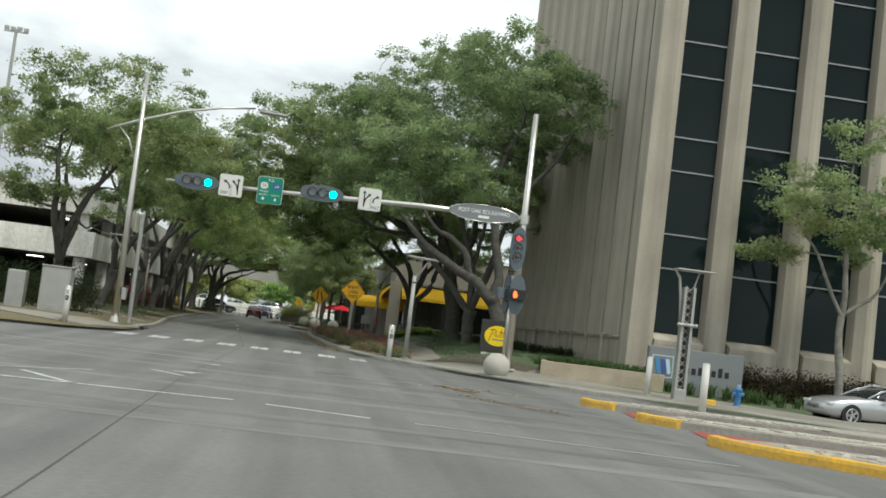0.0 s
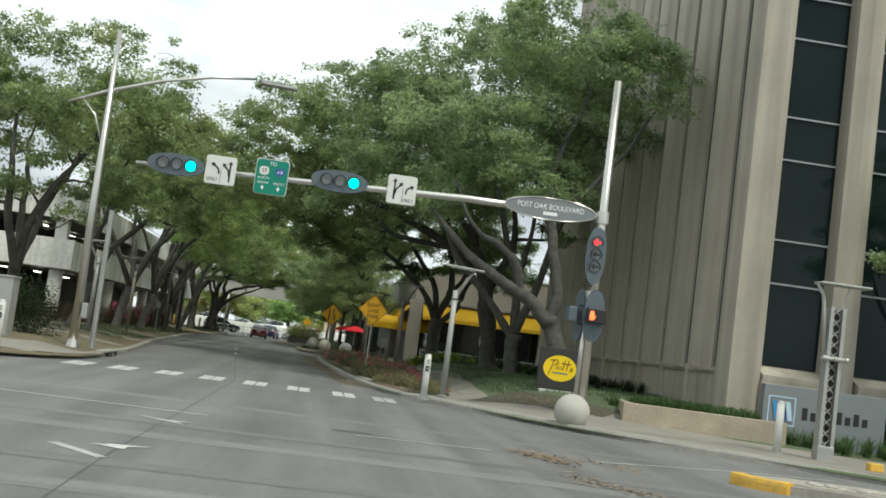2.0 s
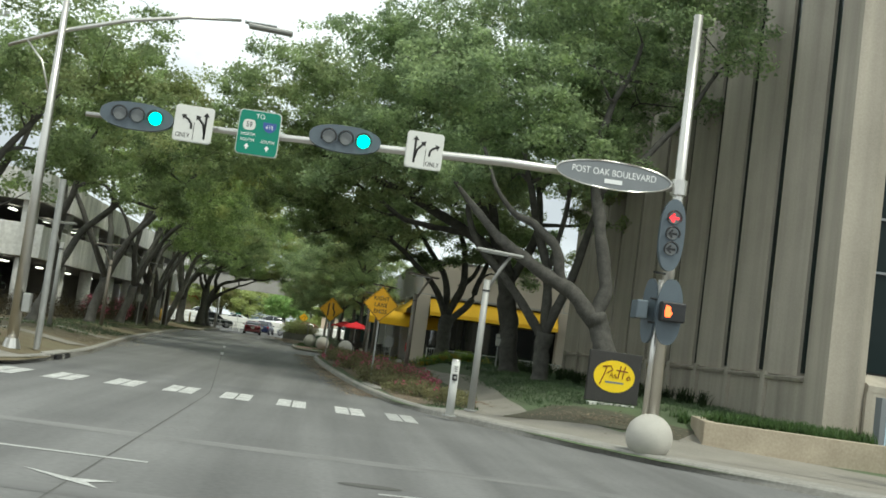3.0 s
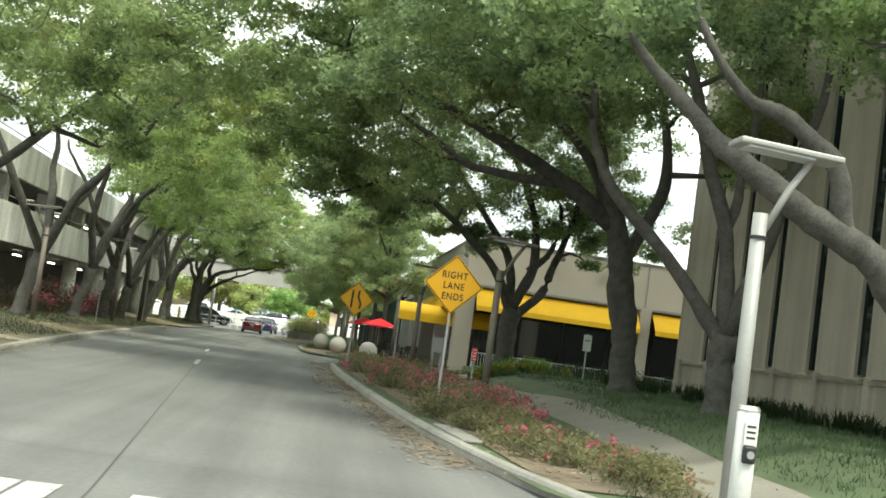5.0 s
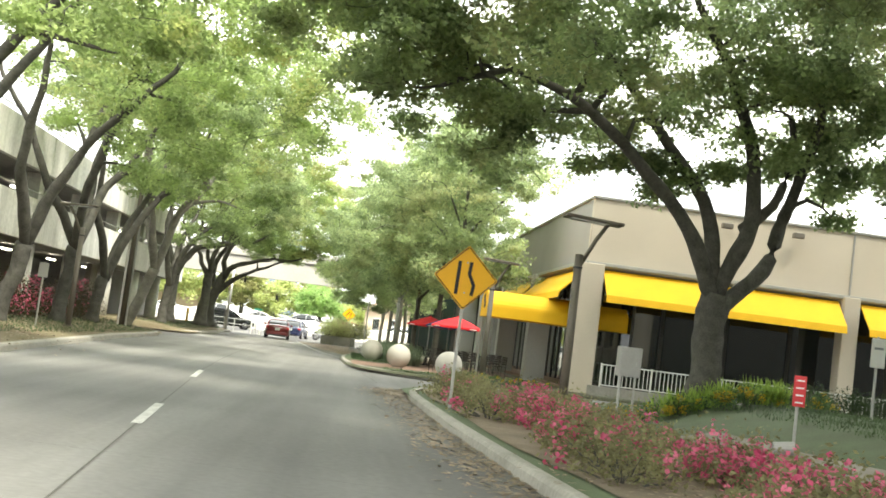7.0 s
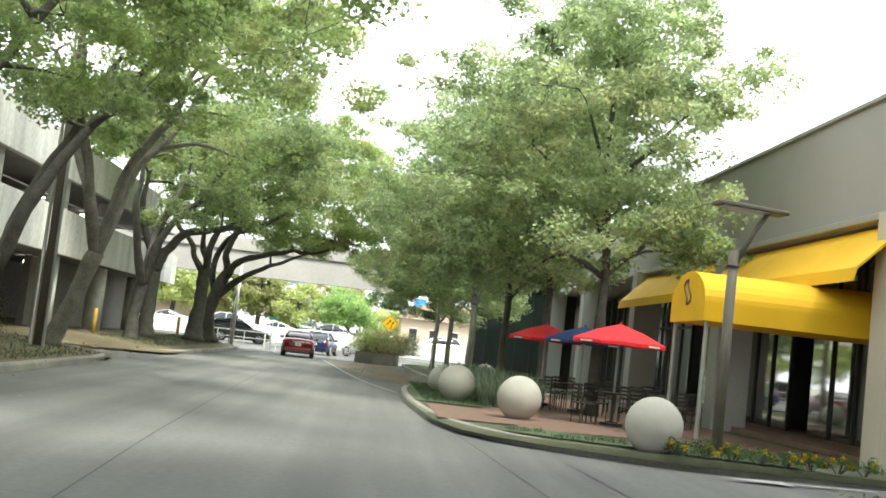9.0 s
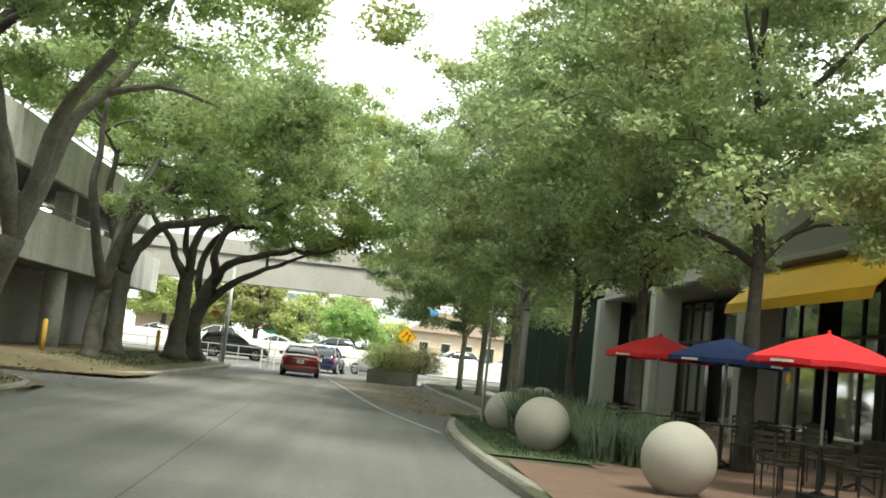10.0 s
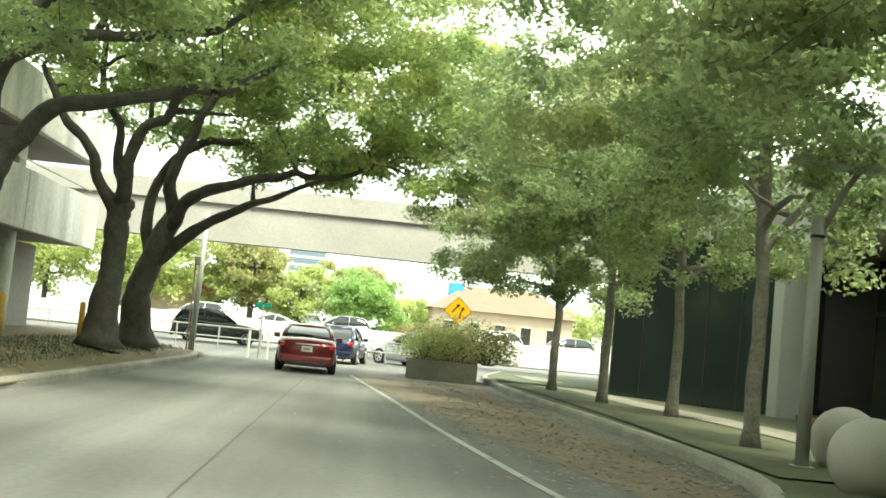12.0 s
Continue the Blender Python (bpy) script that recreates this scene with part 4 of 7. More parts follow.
# ---- office tower ----
def office_tower():
    root = thing("office_tower", "beige concrete office tower with ribbed flank and dark windows", "building", pose(0, 0, 0))
    top = 42.0
    # solid near-black box in place of the unlit inside
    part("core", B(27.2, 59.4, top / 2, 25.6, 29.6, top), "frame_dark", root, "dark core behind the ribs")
    fin = bmesh.new()
    slab(fin, [(13.25, 1.15), (13.0, 2.6), (13.0, 2.9), (14.4, 2.9), (14.4, 1.15)], 2.2, top)
    fin_me = bpy.data.meshes.new("rib")
    fin.to_mesh(fin_me)
    fin.free()
    fin_me.materials.append(M["tower"])
    for i in range(10):
        y0 = 45.2 + 2.9 * i
        ob = new("rib", fin_me)
        ob.parent, ob.location = root, (0, y0, 0)
        part("slot_window", B(13.38, y0 + 0.57, 2.3 + (top - 2.3) / 2, 0.06, 1.16, top - 2.3), "tower_glass", root)
        part("sill", P([(12.94, 2.05), (12.9, 2.14), (14.3, 2.42), (14.3, 2.05)], 2.42, pose(0, y0 + 0.2, 0)), "tower", root)
        part("plinth_rib", B(12.98, y0 + 2.72, 1.05, 0.12, 0.32, 2.4, bevel=0.02), "tower", root)
    part("plinth", B(13.78, 59.92, 1.02, 1.5, 29.1, 2.05), "tower", root)
    part("corner_pier", S([(13.0, 44.0), (13.75, 43.85), (14.05, 44.0), (14.2, 44.8), (14.2, 45.3), (13.0, 45.3)], 0.0, top), "tower", root)
    part("far_pier", B(13.9, 74.6, top / 2, 1.6, 0.6, top), "tower", root)
    for i in range(7):
        x0 = 14.1 + 3.25 * i
        pier = [(x0 + 2.0, 44.75), (x0 + 2.15, 44.05), (x0 + 2.55, 43.85), (x0 + 2.75, 43.85), (x0 + 3.1, 44.05), (x0 + 3.25, 44.75)]
        part("pier", S(pier, 0.0, top), "tower", root)
        z = 2.5
        while z < top:
            for dz in (2.7, 1.45):
                zz = min(top, z + dz)
                part("pane", B(x0 + 1.0, 44.55 + (0.015 if dz < 2 else 0), (z + zz) / 2, 2.06, 0.04, zz - z - 0.05), "tower_glass", root)
                part("mullion", B(x0 + 1.0, 44.52, zz, 2.06, 0.10, 0.06), "mullion", root)
                z = zz
                if z >= top:
                    break
        part("sill", P([(43.85, 2.0), (43.85, 2.18), (44.7, 2.52), (44.7, 2.0)], 2.1, Matrix(((0, 1, 0, x0 - 0.02), (1, 0, 0, 0), (0, 0, 1, 0), (0, 0, 0, 1)))), "tower", root)
        part("base_panel", B(x0 + 1.0, 44.3, 1.0, 2.1, 0.9, 2.02), "tower", root)
    part("roof", B(27.0, 59.4, top + 0.2, 28.5, 31.2, 0.4), "tower", root)
    return root


office_tower()


# ---- restaurant ----
def restaurant():
    root = thing("restaurant_building", "low beige restaurant with yellow awnings and tall columns", "building", pose(0, 0, 0))
    x0, y0, x1, y1 = 6.6, 91.3, 34.0, 146.0
    # no rooms inside: a near-black block carries the interior's shade in its colour
    part("inner_wall", B((x0 + 3.4 + x1) / 2, (y0 + 2.4 + y1) / 2, 2.5, x1 - x0 - 3.4, y1 - y0 - 2.4, 5.0), "frame_dark", root, "solid dark block standing for the unlit interior")
    part("floor_slab", B((x0 + x1) / 2 + 0.2, (y0 + y1) / 2 + 0.2, 0.12, x1 - x0, y1 - y0, 0.34), "brick", root)
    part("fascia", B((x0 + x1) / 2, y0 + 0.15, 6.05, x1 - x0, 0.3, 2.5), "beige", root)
    # same fascia as the front; its shaded side is painted by the greyer panel
    part("fascia", B(x0 + 0.15, (y0 + 0.302 + y1) / 2, 6.05, 0.3, y1 - y0 - 0.304, 2.5), "shade_grey_panel", root)
    part("coping", B((x0 + x1) / 2, y0 + 0.14, 7.35, x1 - x0 + 0.1, 0.42, 0.1, bevel=0.02), "pale_metal", root)
    part("coping", B(x0 + 0.14, (y0 + 0.4 + y1) / 2, 7.35, 0.42, y1 - y0 - 0.4, 0.1, bevel=0.02), "pale_metal", root)
    part("roof", B((x0 + x1) / 2 + 0.2, (y0 + y1) / 2 + 0.2, 7.2, x1 - x0 - 0.5, y1 - y0 - 0.5, 0.1), "shade_grey_panel", root)
    # soffit in the same shade-darkened panel
    part("soffit", B((x0 + x1) / 2 + 0.2, (y0 + y1) / 2 + 0.2, 4.95, x1 - x0 - 0.5, y1 - y0 - 0.5, 0.08), "shade_grey_panel", root)
    part("trim", B((x0 + x1) / 2, y0 - 0.03, 4.9, x1 - x0 + 0.1, 0.36, 0.14, bevel=0.015), "pale_metal", root)
    part("trim", B(x0 - 0.03, (y0 + 0.2 + y1) / 2, 4.9, 0.36, y1 - y0, 0.14, bevel=0.015), "pale_metal", root)
    for i, x in enumerate((16.5, 26.4)):
        part("column", B(x, y0 - 0.05, 2.45, 0.62, 0.62, 4.9, bevel=0.03), "beige", root)
        part("joint", B(x, y0 - 0.02, 6.1, 0.05, 0.05, 2.3), "pale_metal", root)
    for i in range(5):
        y = y0 + 0.05 + 9.55 * i
        part("column", B(x0 + 0.1, y, 2.45, 0.95, 0.75, 4.9, bevel=0.03), "pale_column" if i else "beige", root)
    # glass wall along the street
    for i in range(4):
        ya = y0 + 0.7 + 9.55 * i
        for k in range(6):
            w = 8.2 / 6
            part("pane", B(x0 + 2.1, ya + w * (k + 0.5), 2.4, 0.03, w - 0.08, 4.5), "shop_glass", root)
            part("mullion", B(x0 + 2.08, ya + w * k, 2.4, 0.10, 0.09, 4.6), "frame_dark", root)
        part("transom", B(x0 + 2.08, ya + 4.1, 3.2, 0.09, 8.3, 0.09), "frame_dark", root)
    # dark glass wing that stands out towards the street
    wing = [(6.5, 130.2), (2.85, 134.7), (5.8, 145.9), (8.0, 145.9), (8.0, 130.2)]
    # near-black filling, painted as the wing's unlit inside
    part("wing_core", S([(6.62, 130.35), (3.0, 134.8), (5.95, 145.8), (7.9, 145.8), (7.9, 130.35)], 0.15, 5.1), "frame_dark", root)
    for (ax, ay), (bx, by), n in ((wing[0], wing[1], 5), (wing[1], wing[2], 8)):
        for k in range(n):
            p, q = (k + 0.5) / n, k / n
            turn = math.degrees(math.atan2(by - ay, bx - ax))
            long = math.hypot(bx - ax, by - ay) / n
            pane = part("pane", B(0, 0, 0, long - 0.06, 0.04, 4.9), "wing_glass", root, "nearly black glass")
            pane.matrix_local = pose(ax + (bx - ax) * p, ay + (by - ay) * p, 2.62, 0, 0, turn)
            bar = part("mullion", B(0, 0, 0, 0.05, 0.07, 4.95), "frame_dark", root)
            bar.matrix_local = pose(ax + (bx - ax) * q, ay + (by - ay) * q, 2.62, 0, 0, turn)
    part("wing_fascia", S([(6.3, 130.0), (2.6, 134.6), (5.6, 146.1), (8.0, 146.1), (8.0, 130.0)], 5.1, 6.0), "shade_grey_panel", root)
    # glass wall facing the lawn
    for k in range(10):
        part("pane", B(x0 + 2.2 + 2.5 * k, y0 + 1.6, 1.95, 2.3, 0.03, 3.4), "lawn_glass", root)
        part("mullion", B(x0 + 0.95 + 2.5 * k, y0 + 1.58, 1.95, 0.12, 0.1, 3.5), "frame_dark", root)
    part("end_wall", B(20.2, y0 + 0.9, 2.4, 1.6, 0.5, 4.8), "beige", root)
    # awnings
    sec = [(-0.02, 4.72), (-0.95, 3.78), (-1.0, 3.52), (-0.98, 3.52), (-0.92, 3.75), (0.0, 4.66)]
    for a, b in ((7.2, 16.1), (16.95, 26.0)):
        part("awning", P(sec, b - a, Matrix(((0, 1, 0, a), (1, 0, 0, y0), (0, 0, 1, 0), (0, 0, 0, 1)))), "awning", root, "yellow canvas awning")
    for a, b in ((91.2, 100.4), (101.4, 110.0)):
        part("awning", P(sec, b - a, Matrix(((1, 0, 0, x0), (0, 1, 0, a), (0, 0, 1, 0), (0, 0, 0, 1)))), "awning", root, "yellow canvas awning")
    # barrel canopy over the entrance
    ya, w, z0 = 92.5, 2.3, 2.56
    arch = [(-w / 2, 0), (-w / 2, 0.38)] + [(-w / 2 * math.cos(a), 0.38 + 0.62 * math.sin(a)) for a in np.linspace(0.15, math.pi - 0.15, 14)] + [(w / 2, 0.38), (w / 2, 0)]
    can = part("canopy", P(arch, 5.3, Matrix(((0, 1, 0, 3.3), (1, 0, 0, ya + 1.0), (0, 0, 1, z0), (0, 0, 0, 1)))), "awning", root, "yellow barrel canopy over the entrance")
    v, f = tube_mesh([([(3.285, ya + 1.0 + 0.3 * math.cos(a) * (0.5 + 0.5 * math.sin(2 * a)), z0 + 0.58 + 0.25 * math.sin(a)) for a in np.linspace(0, 6.2, 22)], [0.018] * 22)], 5)
    arrays("emblem", v, f, "bronze", can, "faded round emblem on the canvas")
    for y in (ya - 0.05, ya + 2.05):
        part("canopy_post", R((3.4, y, 0.2), (3.4, y, z0 + 0.1), 0.045), "galv", root)
    for k, (x, y) in enumerate(((11.5, 91.0), (14.2, 91.0))):
        part("wall_lamp", B(x, y - 0.05, 6.9, 0.4, 0.25, 0.2, bevel=0.03), "bronze", root)
    return root


restaurant()


# ---- parking garage ----
def garage():
    root = thing("parking_garage", "white concrete parking garage with open decks", "building", pose(0, 0, 0))
    xa, xb, y0, y1 = -15.2, -48.0, 76.0, 140.0
    for z0, z1 in ((3.35, 5.1), (6.3, 7.95)):
        y = y0
        while y < y1 - 0.1:
            y2 = min(y1, y + 8.0)
            part("parapet", B(xa - 0.1, (y + y2) / 2, (z0 + z1) / 2, 0.25, y2 - y - 0.04, z1 - z0, bevel=0.015), "garage", root)
            y = y2
        # deck takes the concrete with shade painted in
        part("deck", B((xa + xb) / 2 - 0.2, (y0 + y1) / 2, z0 + 0.25, abs(xb - xa), y1 - y0 - 0.1, 0.4), "garage_shade", root)
        part("parapet", B((xa + xb) / 2, y0 - 0.1, (z0 + z1) / 2, abs(xb - xa) + 0.4, 0.25, z1 - z0, bevel=0.015), "garage", root)
        part("rail", R((xa - 0.3, y0, z1 + 0.35), (xa - 0.3, y1, z1 + 0.35), 0.03, n=6), "galv", root)
    y = y0 + 0.5
    while y < y1:
        part("column", R((xa - 0.75, y, 0.0), (xa - 0.75, y, 3.3), 0.42, n=16), "garage", root, smooth=True)
        part("upper_column", B(xa - 0.75, y, 5.7, 0.7, 0.7, 1.5, bevel=0.03), "garage", root)
        # same column as the outer row, its shade put into the colour
        part("column", R((xa - 11.0, y, 0.0), (xa - 11.0, y, 3.3), 0.42, n=12), "garage_shade", root, smooth=True)
        y += 8.0
    # walls behind the columns, shade painted into their concrete
    part("back_wall", B(xb, (y0 + y1) / 2, 3.9, 0.3, y1 - y0, 7.8), "garage_shade", root)
    part("stair_wall", B(-17.3, 129.0, 1.63, 0.3, 21.6, 3.3), "garage_shade", root, "wall under the deck in shade-darkened concrete")
    part("ramp_wall", B(-22.0, 120.0, 1.7, 0.3, 39.0, 3.3), "garage_shade", root)
    # unseen block added to hide the bright far side of the open floors
    part("inner_wall", B(-38.0, (y0 + y1) / 2, 4.0, 14.0, y1 - y0 - 1.0, 7.8), "garage_shade", root, "shade-darkened block filling the garage inside")
    for x in (-19.5, -24.0):
        part("strip_light", B(x, y0 + 3.0, 3.12, 1.1, 0.22, 0.08), M["lamp_white"], root, "lit tube lamp under the deck")
    for y in np.arange(82.0, 138.0, 8.0):
        for z in (3.12, 6.12):
            part("strip_light", B(xa - 3.2, float(y), z, 0.22, 1.1, 0.08), M["lamp_white"], root, "lit tube lamp under the deck")
    return root


M["lamp_white"] = glowing("tube_lamp", (1.0, 0.95, 0.85), 3.0)
garage()


# ---- bridge at the end of the street ----
def bridge():
    root = thing("road_bridge", "long concrete road bridge crossing the end of the street", "bridge", pose(0, 0, 0))
    part("girder", B(-20, 152.6, 5.75, 170, 1.0, 1.6), "bridge", root)
    part("deck", B(-20, 155.0, 6.5, 170, 5.6, 0.5), "bridge", root)
    part("parapet", B(-20, 152.1, 7.2, 170, 0.3, 0.95, bevel=0.03), "bridge", root)
    part("parapet", B(-20, 157.6, 7.2, 170, 0.3, 0.95, bevel=0.03), "bridge", root)
    part("girder", B(-20, 156.6, 5.95, 170, 0.8, 1.2), "bridge", root)
    for x in (-44.0, 22.0):
        part("pier", B(x, 154.8, 2.5, 1.6, 4.0, 5.0, bevel=0.2), "bridge", root)
    return root


bridge()


# ---- the trees ----
tree("oak_tree", "tall live oak beside the office tower", (8.6, 48.7, 0.7),
     [[(0, 0, 0, 0.36), (-0.15, 0.1, 1.2, 0.33), (-0.4, 0.2, 2.0, 0.33), (-0.7, 0.2, 2.6, 0.3)],
      [(-0.65, 0.2, 2.4, 0.24), (-0.45, 0.3, 3.6, 0.22), (-0.75, 0.4, 5.3, 0.2), (-1.0, 0.9, 6.6, 0.17), (-0.6, 1.6, 9.2, 0.11), (0.2, 1.8, 11.6, 0.06)],
      [(-0.6, 0.2, 2.3, 0.28), (-1.4, 0.2, 3.0, 0.25), (-2.0, 0.2, 3.4, 0.23), (-2.9, 0.2, 3.8, 0.2), (-3.7, 0.3, 4.3, 0.17), (-4.5, 0.4, 5.0, 0.12), (-5.6, 0.8, 6.2, 0.05)],
      [(-1.7, 0.2, 3.2, 0.17), (-2.1, 0.2, 4.2, 0.15), (-2.9, 0.3, 5.0, 0.13), (-3.7, 0.5, 5.4, 0.08), (-4.6, 1.0, 7.2, 0.05)],
      [(-0.9, 0.8, 6.2, 0.12), (0.8, 1.0, 8.0, 0.1), (2.4, 0.8, 10.6, 0.06)]],
     [(-0.9, 1.8, 12.2, 3.0, 3.4, 3.2), (1.7, 0.8, 11.8, 2.0, 2.6, 1.9), (-4.2, 1.3, 8.6, 3.0, 3.0, 2.2), (-2.0, 2.0, 7.4, 2.6, 2.6, 1.5), (-5.6, 2.2, 6.4, 2.2, 2.4, 1.1)], "oak_dark", 11, dense=3.8)
tree("oak_tree", "many-stemmed live oak on the lawn", (8.2, 57.0, 0.8),
     [[(0, 0, 0, 0.33), (0, 0, 1.0, 0.3), (0.03, 0, 1.9, 0.33)],
      [(0, 0, 1.6, 0.2), (-1.5, 0.3, 3.5, 0.16), (-2.9, 0.8, 5.0, 0.13), (-3.5, 1.0, 7.4, 0.08)],
      [(0, 0, 1.8, 0.2), (-0.3, 0.3, 4.5, 0.17), (-1.5, 0.5, 8.0, 0.11), (-2.4, 0.5, 11.0, 0.06)],
      [(0, 0, 1.8, 0.19), (0.8, 0, 4.6, 0.16), (1.5, -0.3, 8.0, 0.10), (1.9, -0.3, 10.5, 0.06)],
      [(-0.2, 0.3, 4.0, 0.13), (0.5, 0.5, 6.2, 0.10), (0.3, 0.4, 9.0, 0.06)]],
     [(-1.0, 0.2, 13.0, 4.4, 4.0, 3.4), (-4.6, 0.6, 9.6, 3.6, 3.2, 3.0), (2.2, -0.5, 10.8, 3.0, 3.0, 2.4), (-1.4, 0.6, 8.6, 3.2, 3.0, 1.6), (-6.6, 1.0, 7.6, 2.6, 3.0, 1.7), (-6.4, 0.4, 11.4, 2.8, 3.0, 2.2)], "oak_dark", 12, dense=3.8)
tree("oak_tree", "great live oak with a limb over the street", (8.65, 66.2, 0.85),
     [[(0, 0, 0, 0.45), (-0.1, 0, 1.4, 0.4), (-0.3, 0, 2.6, 0.43), (-0.75, -0.2, 4.6, 0.37), (-1.4, -0.3, 6.2, 0.29)],
      [(-1.0, -0.2, 5.0, 0.27), (-3.3, -0.9, 6.3, 0.23), (-6.2, -1.5, 7.3, 0.17), (-9.6, -2.2, 8.3, 0.09)],
      [(-2.6, -0.7, 6.0, 0.17), (-4.2, 0.2, 6.0, 0.14), (-6.0, 0.8, 6.5, 0.11), (-7.8, 1.0, 7.6, 0.06)],
      [(-0.5, 0, 4.0, 0.24), (0.6, 0.3, 6.4, 0.19), (0.4, 0.5, 9.4, 0.12)],
      [(-1.4, -0.3, 6.1, 0.22), (-2.0, -0.2, 9.0, 0.16), (-2.2, 0, 12.0, 0.08)],
      [(-1.2, -0.2, 5.8, 0.18), (-2.6, 1.2, 8.2, 0.14), (-4.6, 2.4, 10.0, 0.08)]],
     [(-1.4, 0, 14.4, 5.0, 5.0, 3.6), (-7.6, -2.0, 11.2, 4.4, 4.8, 2.8), (-10.6, -1.6, 7.6, 2.8, 3.6, 1.7), (2.2, 1.0, 11.0, 3.4, 4.0, 2.4), (-4.8, 3.4, 11.8, 4.0, 4.2, 2.8), (-6.6, -1.0, 8.4, 4.6, 4.6, 2.1), (-11.2, -1.2, 10.6, 3.4, 4.0, 2.6), (-3.2, -2.6, 8.2, 3.0, 2.6, 1.5), (3.6, -0.4, 8.2, 2.2, 2.6, 1.4)], "oak", 13, dense=3.9)
tree("oak_tree", "spreading live oak in front of the restaurant", (6.8, 77.9, 0.82),
     [[(0, 0, 0, 0.4), (0.05, 0, 1.2, 0.38), (0.1, 0, 2.6, 0.4)],
      [(0.1, 0, 2.4, 0.21), (-1.2, -0.5, 4.3, 0.17), (-3.2, -1.3, 5.9, 0.13), (-5.4, -2.0, 6.7, 0.09), (-7.4, -2.5, 6.2, 0.05)],
      [(0.1, 0, 2.6, 0.2), (-0.4, 0.3, 4.8, 0.17), (-2.2, 0.6, 7.2, 0.12), (-3.6, 0.8, 8.6, 0.07)],
      [(0.1, 0, 2.5, 0.23), (0.9, 0, 4.8, 0.20), (0.3, 0, 7.4, 0.15), (-1.4, -0.3, 10.0, 0.08)],
      [(0.1, 0, 2.0, 0.21), (1.3, 0.2, 3.7, 0.18), (2.0, 0.3, 6.0, 0.14), (2.3, 0, 8.6, 0.08)],
      [(0.6, 0, 4.2, 0.15), (1.5, 0.1, 5.2, 0.12), (1.7, 0.2, 7.0, 0.07)]],
     [(-0.6, 0, 10.4, 4.9, 4.4, 3.2), (-6.0, -2.0, 9.4, 4.2, 4.0, 2.9), (2.6, 0, 9.6, 3.2, 3.6, 2.4), (-4.6, -1.4, 7.0, 3.8, 3.4, 1.7), (3.0, -0.6, 7.2, 2.4, 2.6, 1.5), (-8.4, -2.0, 7.0, 2.2, 2.8, 1.8), (-5.4, 4.6, 5.6, 1.5, 1.6, 0.8), (-3.4, 3.0, 7.4, 2.8, 2.4, 1.6), (0.2, 0.3, 7.6, 3.0, 3.0, 1.6), (5.0, -0.6, 6.0, 1.8, 2.2, 1.7), (-8.2, -1.2, 9.6, 2.6, 3.0, 2.0), (-6.6, -1.6, 6.0, 2.7, 2.3, 1.2), (3.2, 0.0, 5.3, 1.2, 1.6, 1.3), (-2.4, 0.0, 5.2, 1.5, 1.4, 0.8), (1.2, 0.6, 5.8, 1.3, 1.4, 0.8)], "oak", 14, dense=4.2)

rng1 = np.random.default_rng(40)


def street_oak(x, y, seed, leaf, tall=1.0, reach=1.0, lean=0.0, bark="bark", forks=3, dense=3.0, skirt=False):
    """A live oak of the row before the garage: a short trunk, limbs that lean out over the street."""
    r = np.random.default_rng(seed)
    z = high_left(x, y) - 0.05
    fork = r.uniform(1.9, 2.9)
    lx, ly = lean + r.uniform(0.0, 0.5), r.uniform(-0.4, 0.4)
    stems = [[(0, 0, 0, 0.27), (lx * 0.5, ly * 0.4, fork * 0.5, 0.24), (lx, ly, fork, 0.25)]]
    for k in range(forks):
        a = r.uniform(-0.5, 0.5) + (k - (forks - 1) / 2) * 1.5
        out = r.uniform(1.2, 1.9) * reach
        c, s = math.cos(a), math.sin(a)
        stems.append([(lx, ly, fork - 0.1, 0.18), (lx + c * out * 0.6, ly + s * out, fork + 2.0 * tall, 0.15), (lx + c * out * 1.5 + 0.3, ly + s * out * 1.6, fork + 4.0 * tall, 0.10), (lx + c * out * 2.2 + 0.5, ly + s * out * 1.9, fork + 5.6 * tall, 0.06)])
    blobs = [(1.2 * reach + lx, ly, 8.8 * tall, 4.2, 4.4, 3.0), (4.2 * reach + lx, ly + r.uniform(-1, 1), 7.6 * tall, 3.6 * reach, 3.8, 2.4), (-0.9, ly, 9.0 * tall, 2.2, 3.2, 2.0), (3.2 * reach, ly + r.uniform(-1.5, 1.5), 5.7 * tall, 2.6, 3.0, 1.0), (6.6 * reach + lx, ly + r.uniform(-1, 1), 8.4 * tall, 2.4 * reach, 3.0, 2.2)] + ([(0.4, -1.6, 5.4, 3.6, 2.2, 1.3), (-2.6, -1.0, 7.2, 2.6, 2.8, 2.2)] if skirt else [])
    tree("oak_tree", "live oak of the row before the parking garage", (x, y, z), stems, blobs, leaf, seed, bark, group="oaks before the garage", dense=dense, under=0.28)


for k, (x, y, leaf, tall, reach) in enumerate(((-12.4, 54.8, "oak", 1.02, 0.8), (-12.0, 64.5, "oak", 1.03, 1.0), (-11.9, 75.5, "oak_spring", 1.15, 1.2), (-12.2, 86.0, "oak_spring", 1.12, 1.2), (-12.3, 93.3, "oak_spring", 1.1, 1.12), (-12.5, 99.5, "oak", 1.05, 0.9), (-12.0, 104.2, "oak_spring", 1.1, 0.8), (-12.6, 117.6, "oak", 1.0, 0.9))):
    street_oak(x, y, 60 + k, leaf, tall, reach, 0.1 if y != 104.2 else 0.7, "bark_pale" if y == 104.2 else "bark", forks=3 if k % 2 else 4, dense=2.1 if 92 < y < 106 else 2.8, skirt=y < 60)
